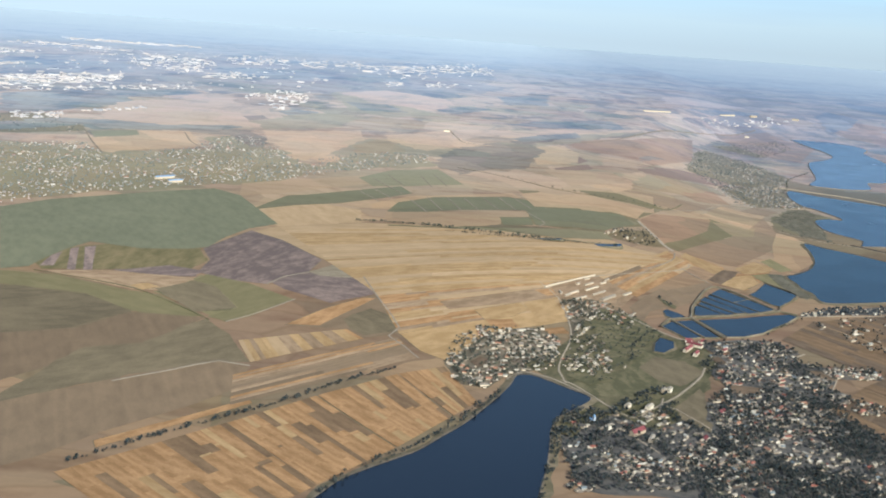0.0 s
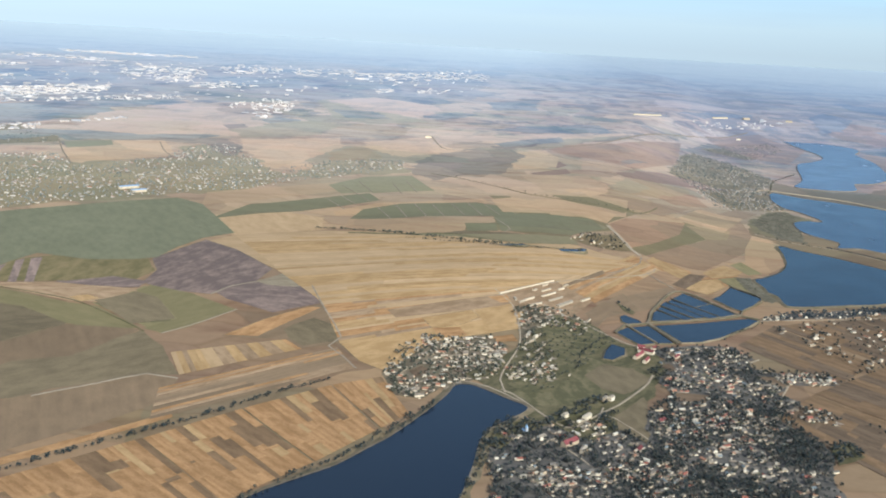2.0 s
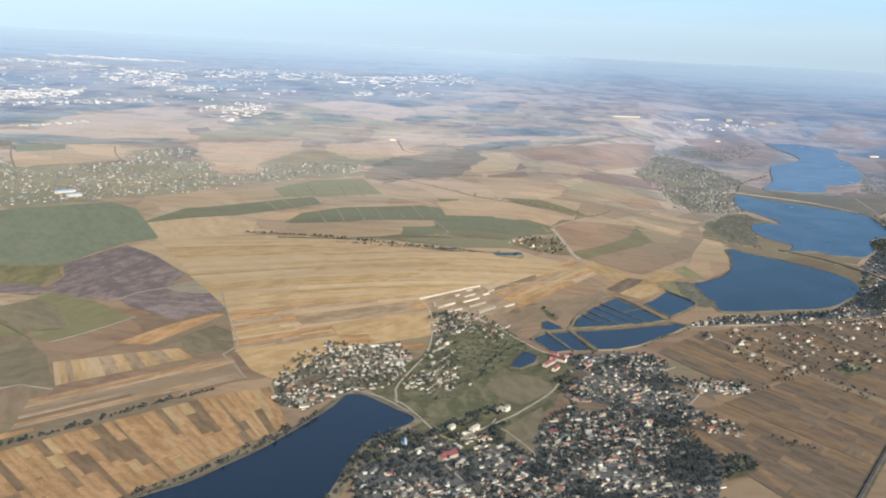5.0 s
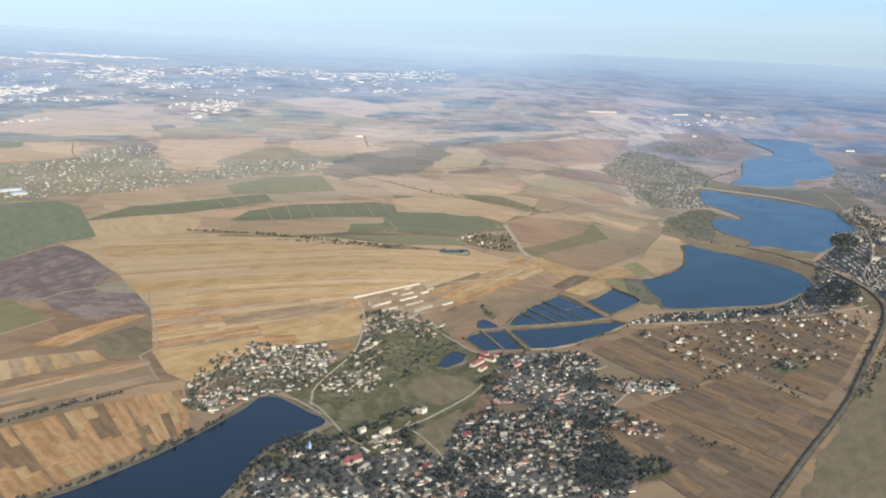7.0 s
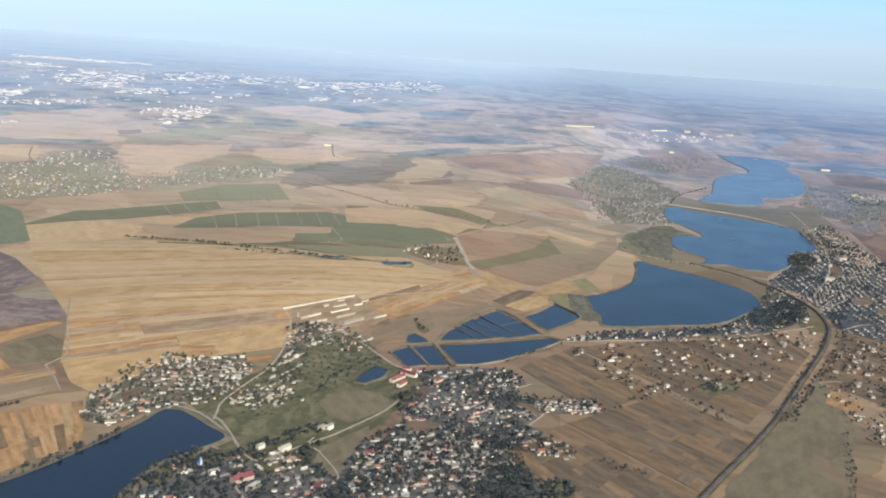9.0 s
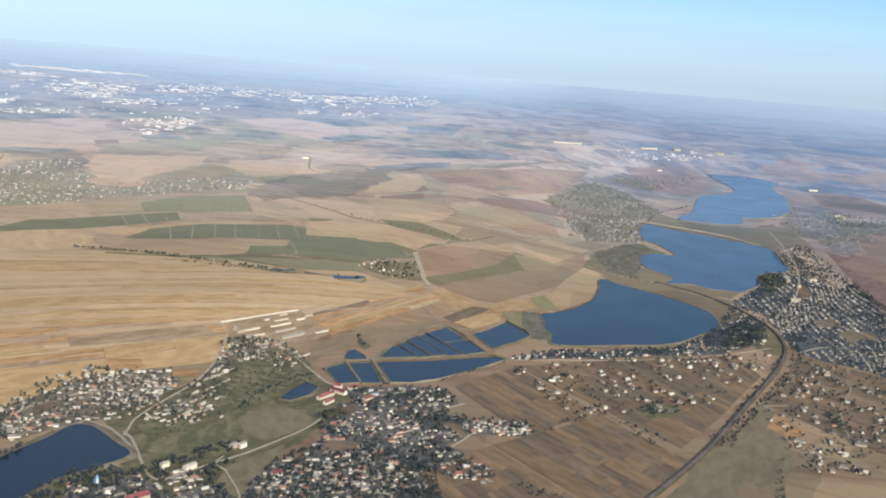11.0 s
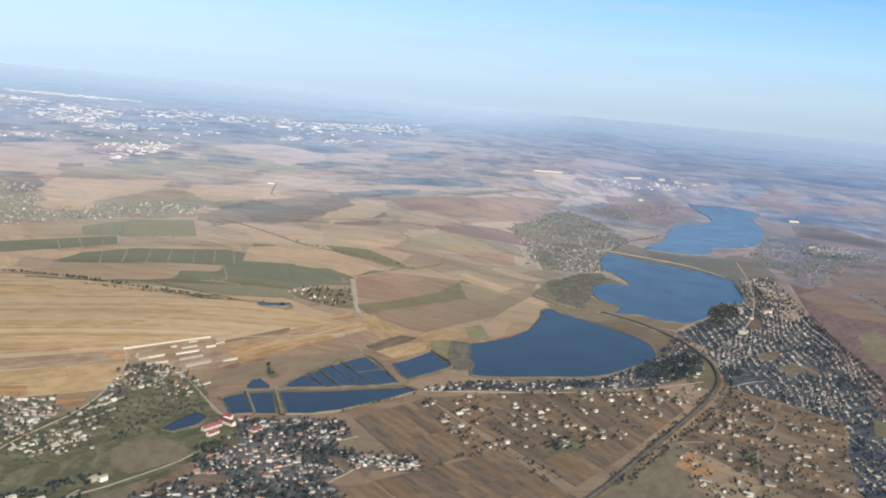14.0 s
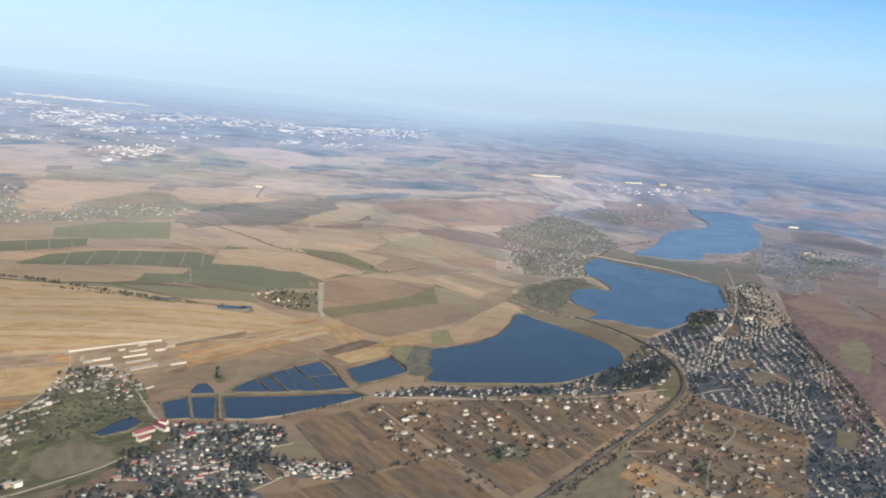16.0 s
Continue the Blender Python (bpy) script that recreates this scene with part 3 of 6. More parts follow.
def straight_points(points, step):
    out = []
    for a, b in zip(points, points[1:]):
        a, b = Vector(a), Vector(b)
        n = max(1, int((b - a).length / step))
        out += [a.lerp(b, s / n) for s in range(n)]
    return out + [Vector(points[-1])]


def ragged(outline):
    """An outline whose sides wander, as those of woods, reeds and settlements do."""
    size = max(x for x, y in outline) - min(x for x, y in outline)
    far = sum(y for x, y in outline) / len(outline) > 420
    step, sway = max(1.2, size / 40), max(0.5, size / (16 if far else 45))
    out = []
    for p in straight_points(list(outline) + [outline[0]], step)[:-1]:
        k = 1 / (6 * step)
        v = noise.noise_vector((p.x * k, p.y * k, 9)) + 0.5 * noise.noise_vector((p.x * k * 2.7, p.y * k * 2.7, 2))
        out.append((p.x + sway * v.x, p.y + sway * v.y))
    return out


def field(kind, outline):
    layer[0] += 1
    if kind in ("townfloor", "hamletfloor", "villagefloor", "gardens", "townyard", "reed", "meadow", "cityfloor", "farscrub", "farwood", "quarry", "pasture", "ochreolive", "reedland", "marsh", "fargreen", "palestraw", "palepink", "hazypasture"):
        outline = ragged(outline)
    mat, label = CROPS[kind]
    patch = tagged(drape("field", outline, mat, 0.02 + 0.0003 * layer[0]), label, "field", "fields", "structure")
    if max(y for x, y in outline) < 330 and kind not in ("villagefloor", "reed", "quarry", "ochreolive") and layer[0] % 3 == 0:
        # A weedy balk or wheel track runs round each near field.
        edge = ribbon("field_edge", outline + outline[:1], [(-0.07, 0.0202 + 0.0003 * layer[0]), (0.07, 0.0202 + 0.0003 * layer[0])], BANK, None, False)
        edge.parent = patch
        edge.matrix_parent_inverse = patch.matrix_basis.inverted()
    return patch


STRIPS = {"eaststrip": ["umber", "darkochre", "umber", "darkochre", "umber", "darkochre", "umber"], "strip": ["ochre", "ochre", "ochre", "gold", "ochre", "ochre", "darkochre", "ochre"], "stubble": ["straw", "straw", "gold", "straw", "straw", "gold"], "lowstubble": ["ochre", "gold", "straw", "ochre", "tan"], "straw": ["gold", "ochre", "gold", "straw", "tan"],
          "band": ["brown", "ochre", "tan", "brown", "tan"], "hillmixed": ["hazytan", "hazybrown", "hazypasture", "hazystraw", "hazytan"], "mixed": ["brown", "umber", "darkochre", "umber", "umber", "darkochre"]}


def parcels(kind, across, along, quad):
    """A block of strip plots: each plot is a piece of its own."""
    layer[0] += 1
    rng = random.Random(len(quad) * 100 + layer[0])
    a, b, c, d = (Vector(p) for p in quad)
    if kind in ("band", "stubble", "lowstubble"):
        a, b, c, d = a, d, c, b
    block = new("strip_field")
    tagged(block, "block of narrow harvested strip plots in ochre and brown", "field", "fields", "structure")

    def at(u, v):
        return (a.lerp(b, u)).lerp(d.lerp(c, u), v)
    cuts = [0.0]
    for i in range(across):
        cuts.append(cuts[-1] + rng.uniform(0.5, 1.5))
    for i in range(across):
        u0, u1 = cuts[i] / cuts[-1], cuts[i + 1] / cuts[-1]
        ends = [0.0] + sorted(rng.uniform(0.12, 0.88) for _ in range(along - 1)) + [1.0]
        for v0, v1 in zip(ends, ends[1:]):
            mat = CROPS[rng.choice(STRIPS[kind])][0]
            w = 0.0
            corners = [at(u0 + w * (u1 - u0), v0), at(u1, v0), at(u1, v1), at(u0 + w * (u1 - u0), v1)]
            drape("plot", [(p.x, p.y) for p in corners], mat, 0.02 + 0.0003 * layer[0] + rng.random() * 0.00025, block)
    return block


CLEARINGS = []


def clearing(kind, outline):
    """Open ground inside a village, where nothing stands."""
    CLEARINGS.append(outline)
    field(kind, outline)


def taken(x, y):
    """Water, open ground or a lane, where no house or tree may stand."""
    if any(inside(x, y, o) for o in LAKES) or any(inside(x, y, o) for o in CLEARINGS):
        return True
    return (round(x / 0.7), round(y / 0.7)) in lane_cells


lane_cells = set()


def line_points(points, step):
    pts = [Vector(p) for p in points]
    ext = [2 * pts[0] - pts[1]] + pts + [2 * pts[-1] - pts[-2]]
    out = []
    for i in range(1, len(ext) - 2):
        a, b, c, d = ext[i - 1:i + 3]
        n = max(1, int((c - b).length / step))
        for s in range(n):
            t = s / n
            out.append(0.5 * (2 * b + (c - a) * t + (2 * a - 5 * b + 4 * c - d) * t * t + (3 * b - a - 3 * c + d) * t ** 3))
    return out + [pts[-1]]


def ribbon(name, points, profile, mat, parent=None, eased=True):
    """A band along a line: profile is a row of (sideways, up) from one edge to the other."""
    pts = line_points(points, 4.0) if eased else straight_points(points, 3.0)
    verts, faces, k = [], [], len(profile)
    for i, p in enumerate(pts):
        t = (pts[min(i + 1, len(pts) - 1)] - pts[max(i - 1, 0)]).normalized()
        for s, up in profile:
            q = p + Vector((t.y, -t.x)) * s
            verts.append((q.x, q.y, on_ground(q.x, q.y) + up))
    for i in range(len(pts) - 1):
        for j in range(k - 1):
            o = i * k + j
            faces.append((o, o + 1, o + k + 1, o + k))
    ob = place(name, verts, faces, mat, parent)
    ob.data.flip_normals() if ob.data.polygons[0].normal.z < 0 else None
    return ob


def road(name, width, points):
    w = width / 2
    for p in line_points(points, 0.4):
        reach = max(0, round((w + 0.1) / 0.7))
        for i in range(-reach, reach + 1):
            for j in range(-reach, reach + 1):
                lane_cells.add((round(p.x / 0.7) + i, round(p.y / 0.7) + j))
    if name == "ditch":
        tagged(ribbon("ditch", points, [(-w, 0.02), (-0.7 * w, 0.16), (0.7 * w, 0.16), (w, 0.02)], CROPS["meadow"][0]), "overgrown dark field ditch", "ditch", kind="structure")
    elif name == "railway":
        rail = ribbon("railway", points, [(-1.8 * w, 0.1), (-w, 0.4), (w, 0.4), (1.8 * w, 0.1)], BALLAST)
        tagged(rail, "grey railway line on a low ballast embankment", "railway", kind="structure")
        for s in (-0.30, -0.15, 0.15, 0.30):
            ribbon("rail", points, [(s * 0.6 - 0.02, 0.4), (s * 0.6 - 0.02, 0.44), (s * 0.6 + 0.02, 0.44), (s * 0.6 + 0.02, 0.4)], RAIL, rail)
    elif name == "verge":
        tagged(ribbon("verge", points, [(-w, 0.12), (0, 0.16), (w, 0.12)], CROPS["meadow"][0]), "dark grassy verge along the railway", "verge", kind="structure")
    elif name == "dam":
        tagged(ribbon("dam", points, [(-2.2 * w, 0.2), (-w, 0.62), (w, 0.62), (2.2 * w, 0.2)], ROAD), "pale stone dam with a road between two lakes", "dam", kind="structure")
    elif name == "dike":
        top = 0.4 if width < 0.2 else 0.5
        dike = tagged(ribbon("dike", points, [(-2.2 * w, 0.2), (-w, top), (w, top), (2.2 * w, 0.2)], BANK), "grassy earth dike between ponds with a worn path on top", "dike", kind="structure")
        if width > 0.2:
            ribbon("path", points, [(-0.4 * w, top + 0.01), (0.4 * w, top + 0.01)], TRACK, dike)
    else:
        layer[0] += 1
        lift = 0.125 + 0.0003 * (layer[0] % 100)
        mat, label = (ROAD, "pale dusty road between fields and houses") if name == "road" else (TRACK, "narrow pale dirt track along fields")
        tagged(ribbon(name, points, [(-1.7 * w, 0.06), (-0.8 * w, lift), (0.8 * w, lift), (1.7 * w, 0.06)], mat), label, "road", kind="structure")


# ---- houses and trees ----
def part(name, verts, faces, mat, parent, label=""):
    return tagged(place(name, verts, faces, mat, parent), label)


def house_shape(w, l, h, rise, eave=0.07):
    """Walls with gables, and a thick pitched roof with eaves."""
    x, y = w / 2, l / 2
    wall_v = [(-x, -y, -0.4), (x, -y, -0.4), (x, y, -0.4), (-x, y, -0.4), (-x, -y, h), (x, -y, h), (x, y, h), (-x, y, h), (0, -y, h + rise), (0, y, h + rise)]
    wall_f = [(0, 1, 5, 8, 4), (2, 3, 7, 9, 6), (1, 2, 6, 5), (3, 0, 4, 7)]
    e, t = eave, 0.035
    drop = rise * e / x
    roof_v, roof_f = [], []
    for s in (-1, 1):
        o = len(roof_v)
        for yy in (-y - e, y + e):
            roof_v += [(s * (x + e), yy, h - drop), (0, yy, h + rise), (0, yy, h + rise + t), (s * (x + e), yy, h - drop + t)]
        roof_f += [tuple(o + i for i in f) for f in ((0, 1, 5, 4), (3, 2, 6, 7), (0, 4, 7, 3), (0, 3, 2, 1), (4, 5, 6, 7))]
    return wall_v, wall_f, roof_v, roof_f


def crown_shape(rng, clumps, size):
    """Many small tilted leaf clumps round an uneven middle."""
    verts, faces = [], []
    for _ in range(clumps):
        u, a, r = rng.uniform(-0.75, 1.0), rng.uniform(0, 6.283), rng.uniform(0.45, 1.0)
        ring = math.sqrt(max(0.05, 1 - u * u)) * r
        c = Vector((math.cos(a) * ring * 0.42, math.sin(a) * ring * 0.42, 0.62 + 0.40 * u * (0.6 + 0.4 * r)))
        s = size * rng.uniform(0.7, 1.35)
        o = len(verts)
        verts += [tuple(c + Vector((rng.uniform(-1, 1), rng.uniform(-1, 1), rng.uniform(-0.7, 0.9))) * s) for _ in range(4)]
        faces += [(o, o + 1, o + 2), (o, o + 2, o + 3), (o, o + 3, o + 1), (o + 1, o + 3, o + 2)]
    return verts, faces


rng = random.Random(7)
CROWNS = [crown_shape(rng, 34, 0.22) for _ in range(6)]
THIN = [crown_shape(rng, 14, 0.30) for _ in range(5)]
HOUSES = [house_shape(0.50, 0.92, 0.21, 0.14), house_shape(0.42, 0.70, 0.19, 0.14), house_shape(0.48, 1.35, 0.21, 0.14), house_shape(0.28, 0.58, 0.15, 0.08), house_shape(0.60, 0.90, 0.30, 0.18)]


def make_house(shape):
    wv, wf, rv, rf = shape
    home = new("house")
    tagged(home, "small pale-walled village house with a pitched sheet roof", "house", "village houses")
    part("wall", wv, wf, WALLS, home)
    part("roof", rv, rf, ROOFS, home)
    return home


def make_tree(shape):
    tree = new("tree")
    tagged(tree, "dark green broadleaf tree in a village garden", "tree", "garden trees")
    ring = [(0.05 * k * math.cos(a), 0.05 * k * math.sin(a), z) for k, z in ((1.3, -0.35), (1.0, 0.25), (0.6, 0.6)) for a in (0, 1.26, 2.51, 3.77, 5.03)]
    part("trunk", ring, [(i + j, i + (j + 1) % 5, i + 5 + (j + 1) % 5, i + 5 + j) for i in (0, 5) for j in range(5)], BARK, tree)
    part("crown", *shape, LEAF, tree)
    return tree


first = {}
singles = {"house": 300, "tree": 300}


def single(kind, i, maker, shapes, x, y, turn, size):
    m = Matrix.Translation((x, y, height(x, y) + 0.12)) @ Matrix.Rotation(turn, 4, "Z") @ Matrix.Scale(size, 4)
    key = (kind, i)
    if key not in first:
        first[key] = maker(shapes[i])
        first[key].matrix_basis = m
        return first[key]
    other = copy_thing(first[key], m)
    other.matrix_basis = m
    return other


class Heap:
    """Gathers many small shapes into one mesh."""

    def __init__(self):
        self.verts, self.faces = [], []

    def add(self, verts, faces, x, y, z, turn, size, stretch=1.0):
        c, s, o = math.cos(turn) * size, math.sin(turn) * size, len(self.verts)
        self.verts += [(x + c * a - s * b, y + s * a + c * b, z + size * stretch * h) for a, b, h in verts]
        self.faces += [tuple(o + i for i in f) for f in faces]

    def make(self, name, mat, label, category):
        if self.verts:
            return tagged(place(name, self.verts, self.faces, mat), label, category, kind="stuff")


def village(name, step, row, density, angle, outline):
    """Houses in loose rows along streets, with garden trees among them."""
    rng = random.Random(sum(map(ord, name)) + len(outline))
    a = radians(angle)
    ca, sa = math.cos(a), math.sin(a)
    cx, cy = sum(p[0] for p in outline) / len(outline), sum(p[1] for p in outline) / len(outline)
    reach = max(math.hypot(x - cx, y - cy) for x, y in outline)
    walls, roofs, crowns, yards, spots = Heap(), Heap(), Heap(), Heap(), set()
    far = cy > 420
    n = int(reach / step) + 1
    k = int(reach / row) + 1
    for j in range(-k, k + 1):
        for i in range(-n, n + 1):
            if rng.random() < (0.22 if name == "town" else 0.36 if name in ("main_village", "near_village", "wooded_village") else 0.27 if name in ("lake_village", "farm_village") else 0.16):
                continue
            bend, loose = 2.0 * math.sin(i * step * 0.07 + j * 0.4), 0.6 if far or name == "plot_houses" else 0.36 if name == "town" else 0.34
            u, v = i * step + rng.uniform(-loose, loose) * step, j * row + bend + rng.uniform(-loose, loose) * row * (0.45 if name == "town" else 1)
            x, y = cx + ca * u - sa * v, cy + sa * u + ca * v
            if name == "plot_houses" and noise.noise((x * 0.11, y * 0.11, 4)) < -0.12 or far and noise.noise((x * 0.05, y * 0.05, 4)) < (-0.12 if name == "far_village" else -0.25):
                continue
            if not inside(x, y, outline) or taken(x, y):
                continue
            if name == "town" and noise.noise((x * 0.09, y * 0.09, 1.5)) > 0.3:
                continue
            if not far and name not in ("plot_houses", "town", "orange_row", "farm_village", "lake_village") and noise.noise((x * 0.11, y * 0.11, 1.5)) > 0.2:
                continue  # a grove stands here
            turn = a + rng.choice((0, 1.5708, 1.5708)) + rng.uniform(-0.25, 0.25)
            which = rng.choice((0, 0, 1, 1, 2, 3, 3, 4))
            spots.add((round(x), round(y)))
            if not far and rng.random() < 0.45:
                w, l = rng.uniform(0.35, 0.7), rng.uniform(0.4, 0.9)
                yards.add([(-w, -l, 0), (w, -l * 0.8, 0), (w * 0.9, l, 0), (-w * 0.8, l * 0.9, 0)], [(0, 1, 2, 3)], x + rng.uniform(-0.6, 0.6), y - rng.uniform(0.2, 0.8), on_ground(x, y) + 0.16 + rng.random() * 0.01, turn, 1.0)
            if name == "plot_houses":
                for _ in range(rng.choice((1, 1, 2, 2))):
                    tx, ty = x - rng.uniform(0.5, 1.3), y + rng.uniform(-0.6, 1.2)
                    crowns.add(*rng.choice(CROWNS), tx, ty, height(tx, ty) + 0.2, rng.uniform(0, 6.28), rng.uniform(0.45, 0.8))
            if singles["house"] > 0 and name != "orange_row":
                singles["house"] -= 1
                single("house", which, make_house, HOUSES, x, y, turn, rng.choice((0.7, 0.85, 0.95, 1.1, 1.25)))
            else:
                wv, wf, rv, rf = HOUSES[which]
                z, s = height(x, y) + 0.12, rng.choice((0.62, 0.75, 0.85, 0.95, 1.12)) * (0.85 if name == "town" else 1.0 if name == "upland_town" else 0.85 if far else 1.4 if name == "plot_houses" else 1.15)
                walls.add(wv, wf, x, y, z, turn, s)
                roofs.add(rv, rf, x, y, z, turn, s)
    xs, ys = [p[0] for p in outline], [p[1] for p in outline]
    area = (max(xs) - min(xs)) * (max(ys) - min(ys))
    for _ in range(int(area * density * (1.7 if far or name == "town" else 2.4))):
        x, y = rng.uniform(min(xs), max(xs)), rng.uniform(min(ys), max(ys))
        thick = noise.noise((x * 0.11, y * 0.11, 1.5))
        lane = (ca * (y - cy) - sa * (x - cx)) / row
        if name == "town" and abs(lane - round(lane)) < 0.2 and rng.random() < 0.6:
            continue  # the street itself
        if rng.random() > 0.72 + thick * 0.9 or not inside(x, y, outline) or rng.random() < 0.6 and (round(x), round(y)) in spots or taken(x, y):
            continue
        turn, s = rng.uniform(0, 6.28), rng.uniform(0.34, 0.85)
        if singles["tree"] > 0:
            singles["tree"] -= 1
            single("tree", rng.randrange(4), make_tree, CROWNS, x, y, turn, s)
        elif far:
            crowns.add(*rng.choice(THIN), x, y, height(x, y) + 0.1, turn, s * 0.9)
        else:
            crowns.add(*rng.choice(CROWNS), x, y, height(x, y) + 0.25, turn, s)
    yards.make("yards", YARD, "bare earth yards and garden beds beside the houses", "yards")
    bright = name in ("plot_houses", "orange_row", "town", "small_village", "shore_village", "upland_town", "far_village", "lake_village", "farm_village")
    walls.make("house_walls", CITY if name in ("upland_town", "far_village") else PALEWALL if bright else WALLS, "pale walls of many small village houses", "houses")
    roofs.make("house_roofs", ORANGE if name == "orange_row" else PALEROOF if bright else ROOFS, "grey, white and rusty roofs of many village houses", "houses")
    # Distant settlements take leaf colours with haze mixed in.
    crowns.make("tree_crowns", TOWNHAZELEAF if name == "upland_town" else HAZELEAF if far else OLIVELEAF if name in ("lake_village", "farm_village") else BLUEHAZELEAF if name in ("town", "shore_village") else LEAF, "dark green garden trees among village houses", "trees")


def tree_row(gap, points):
    rng = random.Random(len(points))
    crowns = Heap()
    for p in line_points(points, gap):
        if rng.random() < 0.72 + 0.6 * noise.noise((p.x * 0.35, p.y * 0.35, 6)):
            x, y = p.x + rng.uniform(-0.4, 0.4), p.y + rng.uniform(-0.4, 0.4)
            crowns.add(*rng.choice(CROWNS), x, y, height(x, y) + 0.25, rng.uniform(0, 6.28), rng.choice((0.3, 0.4, 0.5, 0.6, 0.7, 0.95)))
    crowns.make("tree_row", OLIVELEAF if points[0][1] > 300 else LEAF, "uneven row of dark trees and bushes along a field edge", "tree row")


floors = [0]


def wood(name, density, outline):
    outline = ragged(outline)
    rng = random.Random(len(name))
    xs, ys = [p[0] for p in outline], [p[1] for p in outline]
    crowns = Heap()
    for _ in range(int((max(xs) - min(xs)) * (max(ys) - min(ys)) * density)):
        x, y = rng.uniform(min(xs), max(xs)), rng.uniform(min(ys), max(ys))
        if inside(x, y, outline):
            size, tall = {"reed_wood": (0.36, 0.45), "meadow_bushes": (0.55, 0.7)}.get(name, (0.85, 0.8))
            crowns.add(*rng.choice(THIN), x, y, height(x, y) + 0.25, rng.uniform(0, 6.28), size * rng.uniform(0.75, 1.2), tall)
    crowns.make(name, REEDLEAF if name == "reed_wood" else OLIVELEAF if name == "meadow_bushes" else LEAF, "uneven brown reeds and low bushes at the waterside" if name == "reed_wood" else "dense dark green wood of small broadleaf trees", "reeds" if name == "reed_wood" else "wood")
    drape("wood_floor", outline, CROPS["reed" if name == "reed_wood" else "meadow"][0], 0.116 + 0.0005 * floors[0])
    floors[0] += 1


def barn(width, tall, red, ends, blue=False):
    """A long low building between two gable ends."""
    a, b = Vector(ends[0]), Vector(ends[1])
    mid, side = (a + b) / 2, b - a
    wv, wf, rv, rf = house_shape(width, max(side.length, width), tall * (0.6 if red else 1), width * (0.42 if red else 0.22), 0.05)
    label = "whitewashed building with a red pitched roof" if red else "long low shed with a blue-grey roof" if blue else "long low farm shed with a pale roof"
    thing = tagged(new("public_building" if red else "farm_shed"), label, "building", "red-roofed buildings" if red else "farm sheds")
    part("wall", wv, wf, WHITE if width > 2.5 else WALLS, thing)
    part("roof", rv, rf, RED if red else BLUE if blue else WHITE if width > 2.5 else SHED, thing)
    thing.matrix_basis = Matrix.Translation((mid.x, mid.y, height(mid.x, mid.y) + 0.3)) @ Matrix.Rotation(math.atan2(side.y, side.x) - math.pi / 2, 4, "Z")


def city(count, short, long, outline):
    """Apartment slabs of a far city, most of them lying across the valley."""
    rng = random.Random(count)
    xs, ys = [p[0] for p in outline], [p[1] for p in outline]
    slabs, made = Heap(), 0
    for _ in range(count * 30):
        x, y = rng.uniform(min(xs), max(xs)), rng.uniform(min(ys), max(ys))
        if inside(x, y, outline):
            l, d, h = rng.uniform(short, long) * rng.uniform(0.5, 1.9), rng.uniform(0.9, 1.8), rng.choice((0.2, 0.3, 0.4, 0.5, 0.9))
            if rng.random() < 0.25:
                l, h = l * 0.5, h * 1.2
            box = [(sx * l / 2, sy * d / 2, z) for z in (-1, h) for sx, sy in ((-1, -1), (1, -1), (1, 1), (-1, 1))]
            box += [(sx * l / 2 * 0.9, sy * d / 2 * 0.7, h + 0.2) for sx, sy in ((-1, -1), (1, -1), (1, 1), (-1, 1))]
            sides = [(b + i, b + (i + 1) % 4, b + 4 + (i + 1) % 4, b + 4 + i) for b in (0, 4) for i in range(4)] + [(8, 9, 10, 11)]
            slabs.add(box, sides, x, y, height(x, y), rng.choice((0.0, 0.1, -0.2, 0.3, 1.4)), 1.0)
            made += 1
            if made == count:
                break
    slabs.make("city_blocks", CITY, "white and cream apartment blocks of a distant city", "city")


def church(x, y):
    """A white village church: nave, tower and blue spire."""
    thing = tagged(new("church"), "small white village church with a pale blue roof and tower", "church")
    wv, wf, rv, rf = house_shape(0.8, 1.6, 0.7, 0.35)
    part("nave", wv, wf, WHITE, thing)
    part("nave_roof", rv, rf, BLUE, thing)
    t = 0.28
    box = [(sx * t, sy * t - 0.9, z) for z in (-0.3, 1.7) for sx, sy in ((-1, -1), (1, -1), (1, 1), (-1, 1))]
    part("tower", box, [(i, (i + 1) % 4, 4 + (i + 1) % 4, 4 + i) for i in range(4)] + [(4, 5, 6, 7)], WHITE, thing)
    tip = [(sx * t * 1.2, sy * t * 1.2 - 0.9, 1.7) for sx, sy in ((-1, -1), (1, -1), (1, 1), (-1, 1))] + [(0, -0.9, 2.7)]
    part("spire", tip, [(i, (i + 1) % 4, 4) for i in range(4)] + [(3, 2, 1, 0)], BLUE, thing)
    thing.matrix_basis = Matrix.Translation((x, y, height(x, y) + 0.12)) @ Matrix.Rotation(0.6, 4, "Z") @ Matrix.Scale(0.72, 4)


# ---- plan: water, fields, roads ----
lake("near_lake", [(20.8, 203.4), (23.9, 204.3), (26.7, 202), (31, 197.3), (35, 192.6), (31.2, 186.2), (27.3, 181.1), (25, 174.6), (23.9, 166.7), (22.3, 157.1), (19.9, 145.9), (16.8, 131.6), (11.6, 111.3), (-5.7, 89.4), (-25.4, 87.7), (-26.3, 109.6), (-20.3, 130.1), (-14.8, 141), (-11.6, 147.6), (-8.4, 151.6), (-4, 156.2), (0.6, 161.1), (5, 168.2), (8.7, 174.1), (12.7, 182.4), (16.4, 190.7), (19.2, 197.8)])
lake("small_pond", [(55.2, 227.2), (56.9, 233.9), (59.1, 239), (61.8, 236.2), (60.8, 230.9), (57.3, 226.5)])
